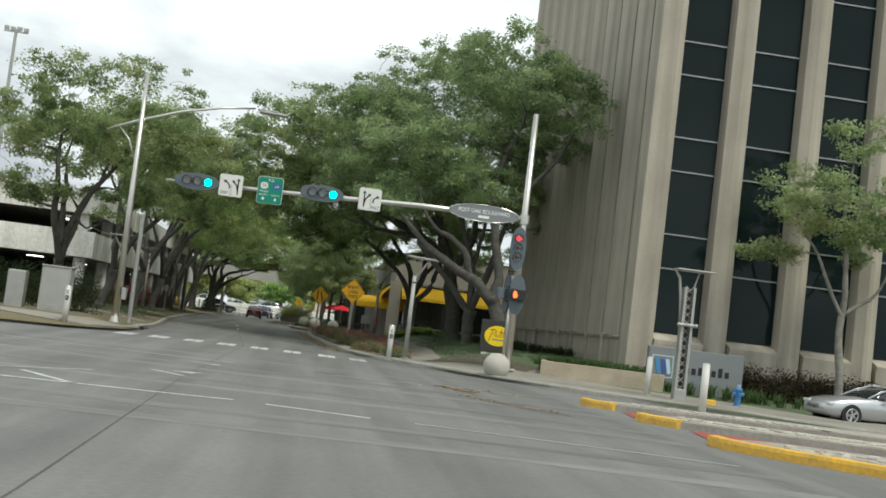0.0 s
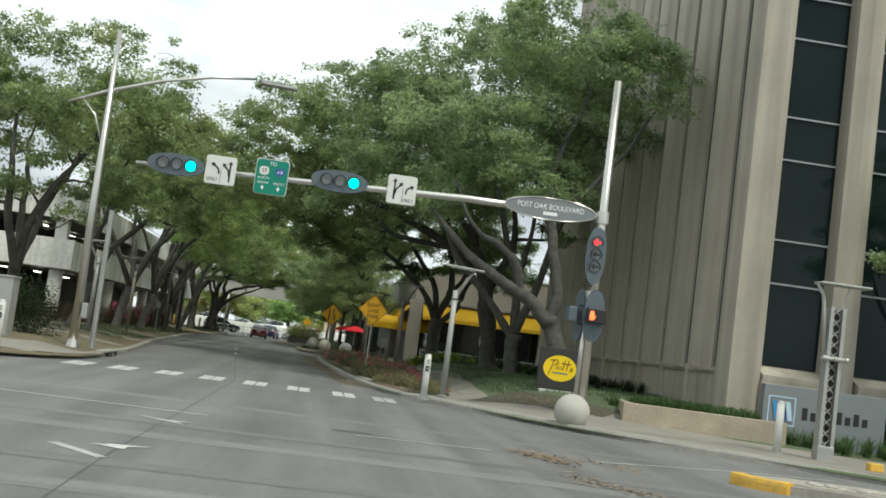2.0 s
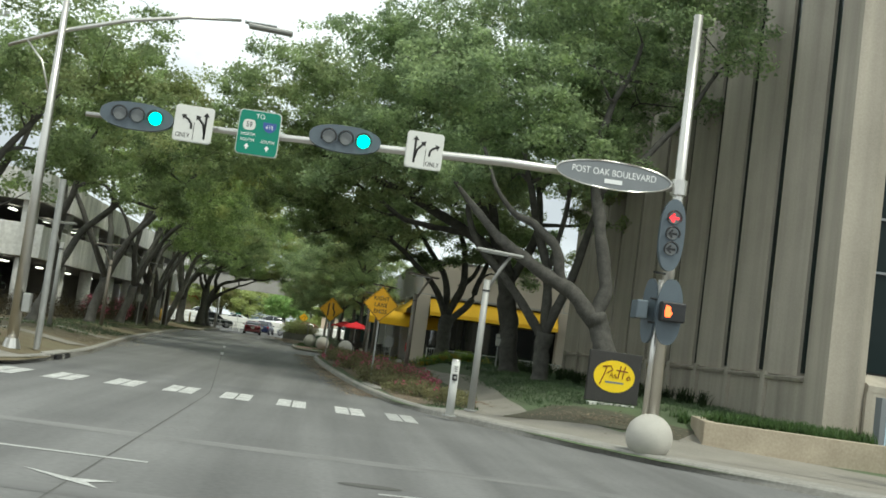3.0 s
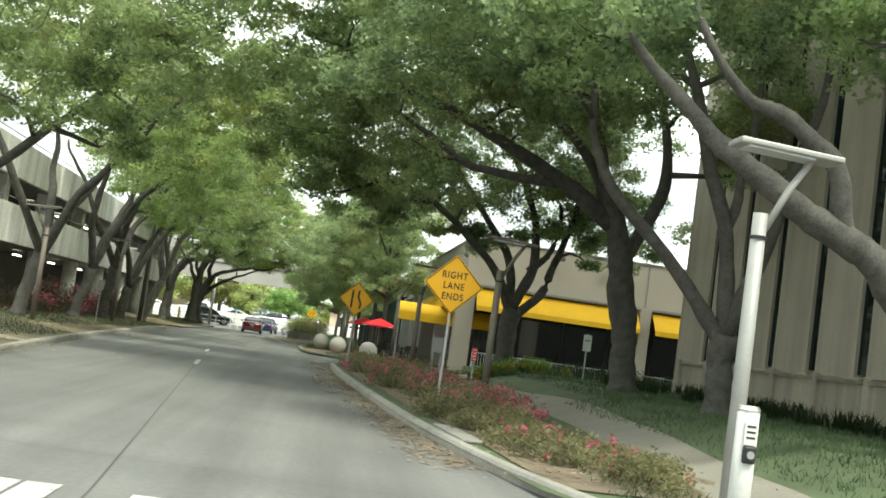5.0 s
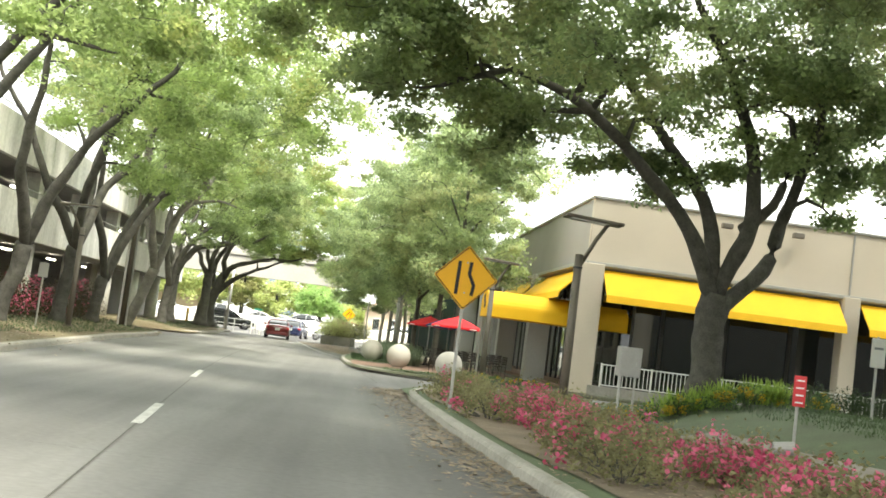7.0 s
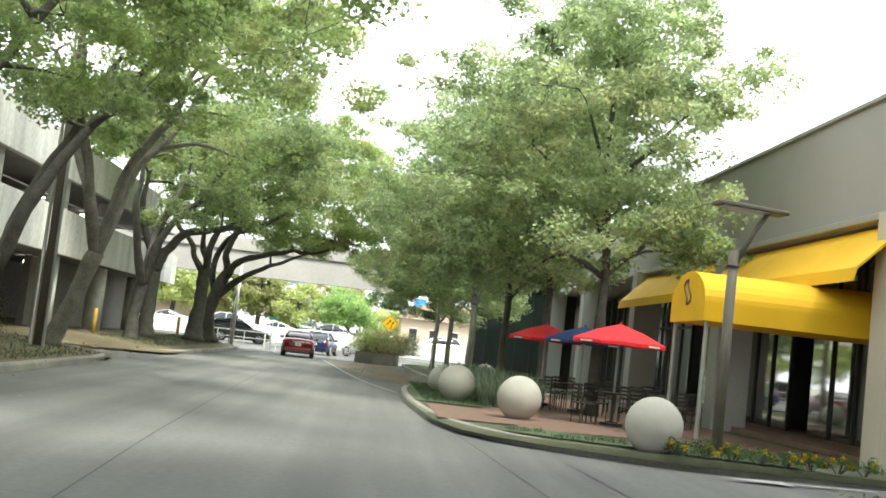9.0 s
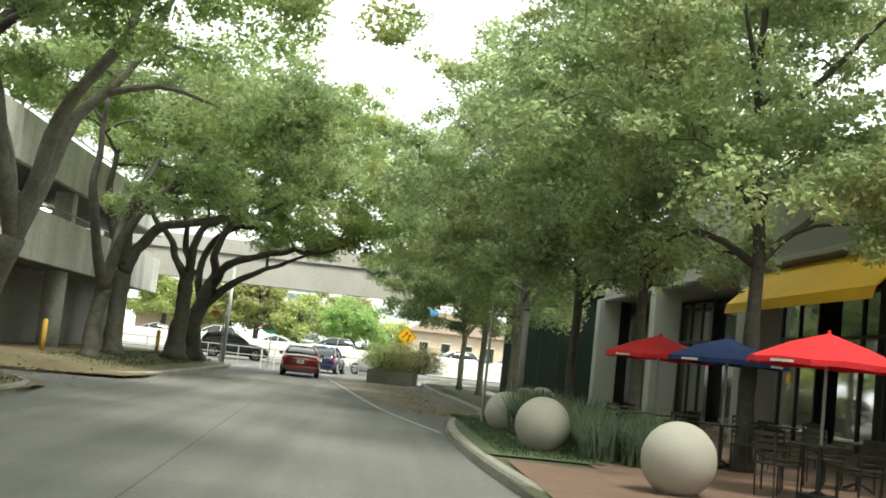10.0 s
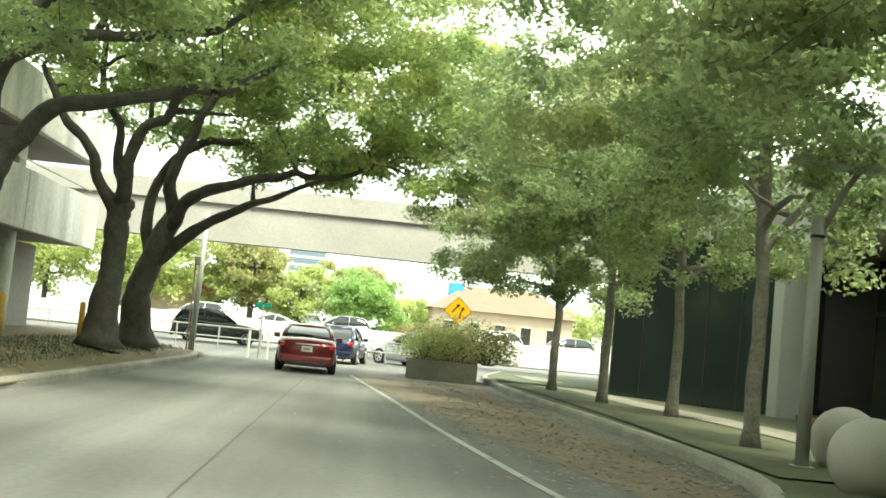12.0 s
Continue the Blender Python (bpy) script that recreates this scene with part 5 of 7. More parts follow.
tree("oak_tree", "leaning live oak with a long limb over the verge", (-12.9, 122.2, 0.35),
     [[(0, 0, 0, 0.36), (-0.1, 0, 1.6, 0.3), (0.0, 0, 3.2, 0.33)],
      [(0.0, 0, 3.1, 0.26), (0.5, -0.1, 4.2, 0.2), (1.3, -0.2, 5.0, 0.17), (3.2, 0.0, 5.5, 0.13), (4.3, 0.1, 5.8, 0.1), (5.4, 0.3, 6.4, 0.06)],
      [(0.0, 0, 3.2, 0.22), (0.2, -0.8, 5.4, 0.17), (1.4, -1.2, 6.1, 0.13), (3.7, -1.3, 6.5, 0.1), (5.0, -1.3, 7.1, 0.06)],
      [(0.0, 0, 3.2, 0.2), (-0.8, 0.4, 5.2, 0.15), (-1.0, 0.6, 7.4, 0.09)]],
     [(1.6, 0, 9.2, 4.0, 4.0, 2.6), (4.8, -0.6, 8.0, 3.2, 3.4, 2.0), (-1.0, 0.2, 8.6, 2.4, 3.0, 1.8)], "oak_spring", 80, dense=3.8, under=0.3)
tree("oak_tree", "crooked live oak with low limbs reaching over the street", (-11.75, 128.2, 0.35),
     [[(0, 0, 0, 0.46), (0.05, 0, 1.6, 0.33), (0.1, 0, 2.9, 0.3), (0.2, -0.1, 3.8, 0.28)],
      [(0.1, 0, 3.3, 0.19), (-0.3, -0.5, 4.4, 0.15), (-0.9, -0.7, 5.4, 0.12), (-1.9, -0.8, 6.8, 0.07)],
      [(0.2, -0.2, 3.7, 0.2), (0.6, -0.9, 5.2, 0.16), (1.3, -1.2, 6.0, 0.13), (2.2, -1.3, 6.7, 0.1), (3.8, -1.4, 7.6, 0.06)],
      [(0.2, 0, 3.7, 0.17), (-0.1, 0.7, 5.2, 0.13), (-0.6, 0.8, 6.5, 0.1), (-0.9, 0.8, 8.4, 0.06)]],
     [(0.8, -0.4, 9.2, 4.2, 4.0, 2.6), (4.4, -1.2, 8.4, 3.2, 3.4, 2.2), (-2.0, 0, 8.6, 2.4, 3.2, 2.0), (2.8, -1.6, 6.6, 2.6, 2.4, 1.0), (-0.6, 1.0, 7.2, 2.0, 2.0, 1.2), (6.8, -1.4, 9.6, 2.6, 3.0, 2.2)], "oak_spring", 81, dense=3.8, under=0.3)
tree("oak_tree", "crooked live oak at the end of the verge", (-11.8, 132.6, 0.35),
     [[(0, 0, 0, 0.55), (0.0, -0.1, 1.5, 0.38), (0.35, -0.2, 2.8, 0.33), (0.8, -0.3, 3.8, 0.29)],
      [(0.7, -0.3, 3.5, 0.22), (1.5, -1.2, 4.4, 0.18), (3.0, -1.6, 5.0, 0.15), (4.3, -1.6, 5.25, 0.11), (5.2, -1.6, 5.3, 0.09), (6.8, -1.8, 5.9, 0.05)],
      [(0.8, -0.3, 3.7, 0.21), (0.75, -0.9, 5.1, 0.17), (1.3, -1.1, 6.5, 0.15), (2.1, -1.1, 7.9, 0.12), (3.3, -1.1, 9.2, 0.09), (5.4, -1.1, 9.8, 0.05)],
      [(0.2, -0.1, 2.6, 0.2), (-0.2, 0.3, 4.3, 0.16), (0.9, 0.4, 6.0, 0.13), (2.4, 0.4, 6.4, 0.11), (3.3, 0.4, 6.1, 0.09), (4.6, 0.4, 6.0, 0.06)],
      [(0.3, -0.2, 2.4, 0.22), (1.9, -0.5, 3.7, 0.15), (3.4, -0.8, 4.5, 0.1), (5.0, -0.9, 5.1, 0.06)]],
     [(1.8, -0.6, 9.6, 4.4, 4.2, 2.8), (5.8, -1.4, 8.2, 3.8, 3.6, 2.4), (4.4, -1.0, 5.9, 3.2, 2.6, 1.1), (8.0, 0.2, 7.0, 2.3, 3.0, 2.0), (6.6, -1.2, 5.6, 2.4, 2.4, 1.0), (0.6, 1.4, 6.8, 2.6, 2.2, 1.5), (3.2, 1.4, 7.2, 2.6, 2.2, 1.4), (9.6, 0.0, 6.4, 1.8, 2.4, 1.8), (8.6, 0.4, 9.2, 2.2, 2.6, 1.8)], "oak_spring", 82, dense=3.6, under=0.42)

for k, (x, y, h, rad, off, leaf) in enumerate(((3.0, 100.3, 11.8, 4.5, -0.5, "elm"), (2.7, 107.2, 11.6, 4.4, -1.0, "elm"), (1.8, 110.7, 10.6, 4.0, -1.0, "elm"), (1.2, 116.9, 10.2, 4.0, -1.2, "elm"), (1.9, 124.0, 9.6, 3.6, -1.0, "elm"), (1.1, 127.6, 9.4, 3.5, -1.2, "elm"), (0.7, 133.0, 8.0, 3.2, -0.5, "elm"))):
    r = np.random.default_rng(90 + k)
    s = h / 9.5
    stems = [[(0, 0, 0, 0.13 + 0.03 * (k < 2)), (0.04, 0.05, 2.0, 0.12 + 0.03 * (k < 2)), (0.0, 0.1, 3.6 * s, 0.105), (-0.2, 0.0, 6.0 * s, 0.07), (-0.2, 0.1, 8.4 * s, 0.04)]]
    for j in range(5):
        a = j * 1.3 + r.uniform(0, 0.6)
        z0 = (2.9 + 0.5 * j) * s
        stems.append([(0, 0.08, z0, 0.08), (math.cos(a) * 1.0, math.sin(a) * 1.0, z0 + 1.0, 0.055), (math.cos(a) * 2.2, math.sin(a) * 2.2, z0 + 2.1, 0.03)])
    tree("elm_tree", "slender street elm in fresh leaf", (x, y, 0.15), stems,
         [(off, 0, 6.4 * s, rad, rad, 2.4 * s), (off * 0.5, 0.3, 8.2 * s, rad * 0.62, rad * 0.62, 1.5 * s), (off * 1.2, -0.4, 4.1 * s, rad * 0.88, rad * 0.88, 1.25 * s)],
         leaf, 90 + k, "bark_pale" if k > 2 else "bark", group="elms along the patio", twist=0.12, dense=4.5 if k < 2 else 3.7, per=98, size=0.112, spread=0.215, shell=0.35, under=0.42, sway=0.3)
tree("oak_tree", "small street tree in fresh leaf by the tower", (20.9, 41.2, 0.2),
     [[(0, 0, 0, 0.17), (-0.1, 0, 3.0, 0.14), (-0.2, 0, 6.0, 0.1), (-0.3, 0, 10.4, 0.03)], [(-0.1, 0, 3.6, 0.08), (-1.4, 0.1, 5.6, 0.06), (-2.4, 0, 7.4, 0.03)], [(-0.1, 0, 3.8, 0.09), (1.2, 0.1, 5.0, 0.06), (2.2, 0.1, 6.4, 0.03)]],
     [(-0.3, 0, 9.2, 2.5, 2.5, 2.4), (-1.8, 0, 6.6, 2.0, 2.0, 1.7), (1.6, 0, 7.0, 2.2, 2.0, 1.8)], "elm", 55, "bark_pale")

# far woods beyond the frontage road
for k, (x, y, h, rad, leaf) in enumerate(((-36, 205, 11.5, 5.2, "bright"), (-26, 200, 11.0, 4.6, "bright"), (-19.5, 204, 10.4, 4.2, "bright"), (-16.4, 203, 10.0, 3.4, "tan_leaf"), (-5.8, 200, 7.0, 3.1, "lime"), (-7.1, 207, 9.0, 2.7, "tan_leaf"), (-1.5, 215, 5.4, 3.6, "bright"), (-11.8, 202, 6.6, 3.0, "bright"), (15, 214, 5.8, 3.4, "bright"), (20, 200, 6.8, 4, "bright"), (-48, 210, 12, 6, "bright"), (32, 205, 7.6, 5, "bright"))):
    tree("far_tree", "sunlit tree in bright leaf beyond the frontage road", (x, y, 0), [[(0, 0, 0, 0.3), (0.1, 0, 3, 0.25), (0, 0, h * 0.8, 0.06)]], [(0, 0, h * 0.66, rad, rad, h * 0.32), (0.5, 0, h * 0.4, rad * 0.86, rad * 0.8, h * 0.22)], leaf, 120 + k, per=26, size=0.34, group="far trees", spread=0.5)


# ---- cars ----
def wheel_parts(parent, x, y, r, side):
    """Tyre and spoked rim, standing at the side of a car."""
    w = thing_part("wheel", parent, (x, y, r))
    bm = bmesh.new()
    rod(bm, (-0.11, 0, 0), (0.11, 0, 0), r, n=24)
    bmesh.ops.bevel(bm, geom=[e for e in bm.edges if len(e.link_faces) == 2 and e.calc_face_angle(0) > 1.0], offset=0.035, segments=2, affect="EDGES")
    part("tyre", bm, "tyre", w, smooth=False)
    bm = bmesh.new()
    rod(bm, (side * 0.085, 0, 0), (side * 0.118, 0, 0), r * 0.24, n=14)
    for k in range(5):
        a = k * math.tau / 5
        for d in (-0.16, 0.16):
            rod(bm, (side * 0.105, 0, 0), (side * 0.118, math.cos(a + d) * r * 0.64, math.sin(a + d) * r * 0.64), 0.022, n=5)
    ring = [(side * 0.112, math.cos(t) * r * 0.66, math.sin(t) * r * 0.66) for t in np.linspace(0, math.tau, 25)]
    v, f = tube_mesh([(ring, [0.022] * 25)], 5)
    part("rim", bm, "rim", w)
    arrays("rim_ring", v, f, "rim", w)
    return w


def thing_part(name, parent, at):
    e = bpy.data.objects.new(name, bpy.data.meshes.new(name))
    scene.collection.objects.link(e)
    e.parent, e.location = parent, at
    return e


def loft(sections, close=True):
    """A skin through outlines of equal count."""
    verts = [p for s in sections for p in s]
    n = len(sections[0])
    faces = [(j * n + i, j * n + (i + 1) % n, (j + 1) * n + (i + 1) % n, (j + 1) * n + i) for j in range(len(sections) - 1) for i in range(n)]
    faces.append(tuple(range(n))[::-1])
    faces.append(tuple((len(sections) - 1) * n + i for i in range(n)))
    return np.array(verts), faces


def car(label, paint, m, kind="sedan", group=""):
    """A car along +y, its nose at +y, standing on z = 0 round its middle."""
    L, W, H = {"sedan": (4.75, 1.78, 1.41), "suv": (4.9, 1.95, 1.75), "hatch": (4.3, 1.8, 1.5), "coupe": (4.7, 1.9, 1.38)}[kind]
    root = thing("car", label, "car", m, group)
    h, w = L / 2, W / 2
    tall = kind == "suv"
    belt = 0.96 if not tall else 1.12
    hood = 0.98 if not tall else 1.15
    # lower body: stations of (y, half width, bottom, top)
    st = [(-h, w * 0.72, 0.42, belt * 0.86), (-h + 0.12, w * 0.88, 0.30, belt * 0.99), (-h + 0.5, w * 0.965, 0.22, belt * 1.06), (-h + 1.3, w, 0.2, belt * 1.0), (0.0, w, 0.2, belt * 0.96), (h - 1.75, w, 0.2, hood * 0.97), (h - 0.9, w * 0.97, 0.2, hood * 0.90), (h - 0.3, w * 0.88, 0.24, hood * 0.78), (h - 0.06, w * 0.72, 0.32, hood * 0.64), (h, w * 0.6, 0.4, hood * 0.56)]
    sec = []
    for y, a, z0, z1 in st:
        mid = z0 + (z1 - z0) * 0.62
        sec.append([(-a * 0.86, y, z0), (-a * 0.985, y, z0 + 0.1), (-a, y, mid), (-a * 0.955, y, z1 - 0.05), (-a * 0.86, y, z1), (0, y, z1 + 0.03), (a * 0.86, y, z1), (a * 0.955, y, z1 - 0.05), (a, y, mid), (a * 0.985, y, z0 + 0.1), (a * 0.86, y, z0)])
    v, f = loft(sec)
    body = arrays("body", v, f, paint, root, "", True)
    # cabin
    yr, yf = {"sedan": (-h + 0.55, h - 1.62), "suv": (-h + 0.16, h - 1.5), "hatch": (-h + 0.15, h - 1.35), "coupe": (-h + 0.6, h - 1.7)}[kind]
    rake = 0.95 if not tall else 0.45
    cab = [(yr, w * 0.80, belt * 1.0), (yr + rake * 0.55, w * 0.76, belt + (H - belt) * 0.6), (yr + rake * 1.1, w * 0.70, H - 0.05), ((yr + yf) / 2 - 0.1, w * 0.70, H), (yf - 1.05, w * 0.71, H - 0.04), (yf - 0.5, w * 0.77, belt + (H - belt) * 0.55), (yf, w * 0.82, belt * 1.0)]
    sec = []
    for y, a, z in cab:
        lo = belt * 0.93
        b = w * 0.89
        sec.append([(-b, y, lo), (-(a * 0.45 + b * 0.55), y, lo + (z - lo) * 0.45), (-a, y, lo + (z - lo) * 0.9), (-a * 0.86, y, z), (a * 0.86, y, z), (a, y, lo + (z - lo) * 0.9), (a * 0.45 + b * 0.55, y, lo + (z - lo) * 0.45), (b, y, lo)])
    v, f = loft(sec)
    arrays("cabin_glass", v, f, "car_glass", root, "dark car windows", True)
    roof = [[(-a * 0.9, y, z - 0.03), (-a * 0.84, y, z + 0.012), (0, y, z + 0.03), (a * 0.84, y, z + 0.012), (a * 0.9, y, z - 0.03), (0, y, z - 0.04)] for y, a, z in cab[2:5]]
    v, f = loft(roof)
    arrays("roof", v, f, paint, root, "", True)
    lines = []
    for s in (-1, 1):
        lines.append(([(s * w * 0.845, yf, belt), (s * w * 0.80, yf - 0.5, belt + (H - belt) * 0.55), (s * w * 0.66, yf - 1.05, H - 0.02)], [0.035] * 3))
        lines.append(([(s * w * 0.84, yr, belt), (s * w * 0.785, yr + rake * 0.55, belt + (H - belt) * 0.6), (s * w * 0.66, yr + rake * 1.1, H - 0.03)], [0.05] * 3))
        lines.append(([(s * w * 0.885, (yr + yf) / 2 - 0.1, belt), (s * w * 0.71, (yr + yf) / 2 - 0.15, H - 0.05)], [0.03] * 2))
        lines.append(([(s * w * 0.66, yf - 1.05, H - 0.01), (s * w * 0.66, (yr + yf) / 2, H + 0.01), (s * w * 0.66, yr + rake * 1.1, H - 0.02)], [0.035] * 3))
    for k in range(0, len(lines), 4):
        v, f = tube_mesh(lines[k:k + 4], 6)
        arrays("pillar", v, f, paint, root, "", True)
    for s in (-1, 1):
        part("mirror", B(s * (w + 0.09), yf - 0.62, belt + 0.06, 0.2, 0.12, 0.14, bevel=0.03), paint, root)
        part("door_seam", B(s * (w + 0.0), (yr + yf) / 2 - 0.1, 0.62, 0.02, 0.012, 0.6), "black", root)
        for y in ((yr + yf) / 2 - 0.25, (yr + yf) / 2 + 0.75):
            part("door_handle", B(s * (w + 0.005), y, belt * 0.86, 0.03, 0.18, 0.03, bevel=0.008), paint, root)
        tl = part("tail_light", B(s * w * 0.70, -h + 0.11, belt * 0.83, 0.42, 0.16, 0.15, bevel=0.04), "tail", root, "red tail light")
        part("headlight", B(s * w * 0.68, h - 0.2, hood * 0.68, 0.36, 0.2, 0.12, bevel=0.04), "head", root, "clear headlight")
        for y in (-h + 0.98, h - 0.95):
            arch = thing_part("wheel_arch", root, (s * (w - 0.055), y, 0.33))
            bm = bmesh.new()
            rod(bm, (-0.06, 0, 0), (0.06, 0, 0), 0.375 if not tall else 0.41, n=22)
            bm.to_mesh(arch.data)
            bm.free()
            arch.data.materials.append(M["black"])
            wheel_parts(root, s * (w - 0.10), y, 0.335 if not tall else 0.37, s)
    part("rear_bumper", B(0, -h + 0.05, 0.40, W * 0.86, 0.2, 0.24, bevel=0.06), paint, root)
    part("valance", B(0, -h + 0.03, 0.27, W * 0.7, 0.18, 0.12, bevel=0.03), "black", root, "black lower valance")
    part("plate", B(0, -h - 0.025, belt * 0.74, 0.32, 0.02, 0.16), "white_sign", root, "white number plate with plain bars")
    part("plate_bar", B(0, -h - 0.038, belt * 0.74, 0.2, 0.008, 0.05), "sign_grey", root)
    part("trim_strip", B(0, -h + 0.02, belt * 0.88, 0.7, 0.06, 0.03, bevel=0.01), "rim", root)
    part("grille", B(0, h - 0.06, 0.5, W * 0.42, 0.12, 0.2, bevel=0.04), "black", root)
    return root


car("dark red sedan driving away down the street", "red_car", pose(-6.85, 134.6, 0, 0, 0, 3))
car("navy hatchback ahead at the junction", "blue_car", pose(-6.1, 145.6, 0, 0, 0, -8), "hatch")
car("silver sedan waiting on the boulevard", "silver_car", pose(19.7, 36.3, 0, 0, 0, 98), "sedan")
car("silver hatchback turning at the planter", "silver_car", pose(-3.0, 150.0, 0, 0, 0, 40), "hatch")
car("dark green estate on the frontage road", "grey_car", pose(-13.2, 160.0, 0, 0, 0, -80), "suv")
for k, (x, y, paint, kind) in enumerate(((-17.5, 178.5, "white_car", "suv"), (-12.5, 179.5, "white_car", "sedan"), (-7.4, 179.0, "silver_car", "suv"), (-2.0, 178.6, "bright_red_car", "hatch"), (3.6, 179.0, "white_car", "suv"), (-23.0, 179.0, "silver_car", "sedan"), (9.0, 179.6, "silver_car", "suv"))):
    car("car parked beyond the frontage road", paint, pose(x, y, 0.55, 0, 0, 88 + 3 * k), kind, "cars beyond the frontage road")


# ---- traffic signals on their mast ----
def lens(parent, x, y, z, lit=None, r=0.15, arrow=False):
    """A round signal lamp facing -y, under its visor."""
    ln = part("lens", R((x, y, z), (x, y - 0.05, z), r, r * 0.92, 20), lit or "lens_off", parent, "lit signal lamp" if lit else "unlit signal lamp")
    v, f = tube_mesh([([(x + (r + 0.02) * math.cos(a), y - 0.10, z + (r + 0.02) * math.sin(a)) for a in np.linspace(-0.5, math.pi + 0.5, 14)], [0.022] * 14)], 5)
    arrays("visor", v, f, "black", parent)
    if arrow:
        part("arrow", P([(x - 0.11, z), (x - 0.01, z + 0.10), (x + 0.02, z + 0.07), (x - 0.03, z + 0.025), (x + 0.11, z + 0.025), (x + 0.11, z - 0.025), (x - 0.03, z - 0.025), (x + 0.02, z - 0.07), (x - 0.01, z - 0.10)], 0.008, pose(0, y - 0.062, 0)), "red_lit" if lit is None and arrow == "red" else "black", ln)


def road_plate(parent, name, x, y, z, w, h, material, label, border=None):
    """A sheet-metal sign with rounded corners and a border line."""
    plate = part(name, P(oval(w / 2, h / 2, 32, x, z, 0.16), 0.02, pose(0, y, 0)), material, parent, label)
    part("back_plate", P(oval(w / 2 + 0.02, h / 2 + 0.02, 32, x, z, 0.16), 0.01, pose(0, y + 0.021, 0)), border or "white_sign", plate)
    return plate


def bend(parent, pts, w, y, material="ink", head=True):
    """A painted arrow along a line in x and z, with a pointed head."""
    p = np.array(pts, float)
    t = np.gradient(p, axis=0)
    t /= np.linalg.norm(t, axis=1, keepdims=True)
    n = np.stack([-t[:, 1], t[:, 0]], 1)
    a, b = p + n * w / 2, p - n * w / 2
    outline = [tuple(q) for q in a]
    if head:
        tip, d, m = p[-1] + t[-1] * w * 2.0, t[-1], n[-1]
        outline += [tuple(p[-1] + m * w * 1.5), tuple(tip), tuple(p[-1] - m * w * 1.5)]
    outline += [tuple(q) for q in b[::-1]]
    return part("arrow", P(outline, 0.004, pose(0, y, 0)), material, parent)


mast = thing("traffic_signal_mast", "polished steel signal mast with a long arm over the street", "traffic signal", pose(7.6, 41.2, 0.3))
part("pole", R((0, 0, 0), (0, 0, 9.9), 0.15, 0.11, 16), "steel", mast, smooth=True)
part("side_tube", R((-0.19, -0.03, 0), (-0.17, -0.03, 3.6), 0.075, 0.07, 12), "steel", mast, smooth=True)
part("base_plate", B(0, 0, 0.03, 0.5, 0.5, 0.06, bevel=0.01), "steel", mast)
tube("arm", [(0.05, 0.0, 5.78), (-4.0, 0.32, 5.82), (-9.0, 0.75, 5.68), (-13.7, 1.15, 5.6)], [0.12, 0.105, 0.08, 0.06], "steel", mast, 14)
part("collar", R((0, 0, 5.6), (0, 0, 5.95), 0.19, n=16), "steel", mast)
for cx, gx in ((-12.5, 0.40), (-7.78, 0.38)):
    y = 0.62 + (0.4 if cx < -10 else 0)
    z = 5.66 if cx < -10 else 5.79
    body = part("signal_head", P(oval(0.82, 0.31, 36, cx, z, 0.85), 0.16, pose(0, y - 0.28, 0)), "grey_blue", mast, "slate oval signal head with a lit green lamp")
    for k, dx in enumerate((-0.37, 0.02, 0.42)):
        lens(body, cx + dx, y - 0.28, z, "green_lit" if k == 2 else None)
plate = road_plate(mast, "lane_sign", -11.22, 0.68, 5.66, 0.84, 0.80, "white_sign", "white lane arrow sign")
bend(plate, [(-11.32 + dx, 5.66 + dz) for dx, dz in ((0.06, -0.12), (0.05, 0.0), (-0.02, 0.09), (-0.1, 0.14))], 0.05, 0.674)
bend(plate, [(-11.03 + dx, 5.66 + dz) for dx, dz in ((0.08, -0.32), (0.08, 0.2))], 0.05, 0.674)
bend(plate, [(-11.03 + dx, 5.66 + dz) for dx, dz in ((0.08, -0.2), (0.03, 0.02), (-0.08, 0.14))], 0.05, 0.674)
part("divider", B(-11.2, 0.676, 5.5, 0.012, 0.006, 0.4), "ink", plate)
lettering("ONLY", 0.15, "ink", plate, pose(-11.43, 0.676, 5.38), stretch=0.8)
plate = road_plate(mast, "route_sign", -9.74, 0.58, 5.66, 0.92, 1.0, "green_sign", "green route guide sign with shields")
lettering("TO", 0.15, "letter_white", plate, pose(-9.74, 0.576, 6.04))
part("shield", P(oval(0.14, 0.125, 20, -9.97, 5.83, 0.7), 0.004, pose(0, 0.575, 0)), "white_sign", plate, "white route shield")
lettering("59", 0.17, "ink", plate, pose(-9.97, 0.572, 5.83), stretch=0.85)
part("shield", P([(-9.66, 5.93), (-9.36, 5.93), (-9.36, 5.82), (-9.42, 5.73), (-9.51, 5.69), (-9.60, 5.73), (-9.66, 5.82)], 0.004, pose(0, 0.575, 0)), "shield_blue", plate, "blue route shield")
lettering("610", 0.13, "letter_white", plate, pose(-9.51, 0.572, 5.82), stretch=0.85)
for x, z, s in ((-9.97, 5.61, "NORTH"), (-9.97, 5.48, "SOUTH"), (-9.51, 5.48, "SOUTH")):
    lettering(s, 0.095, "letter_white", plate, pose(x, 0.575, z))
for x in (-9.97, -9.51):
    bend(plate, [(x, 5.27), (x, 5.32)], 0.04, 0.574, "letter_white")
plate = road_plate(mast, "lane_sign", -5.95, 0.34, 5.80, 0.82, 0.82, "white_sign", "white lane arrow sign")
bend(plate, [(-6.12 + dx, 5.8 + dz) for dx, dz in ((-0.05, -0.3), (-0.05, 0.22))], 0.05, 0.334)
bend(plate, [(-6.12 + dx, 5.8 + dz) for dx, dz in ((-0.04, -0.18), (0.0, 0.0), (0.12, 0.14))], 0.05, 0.334)
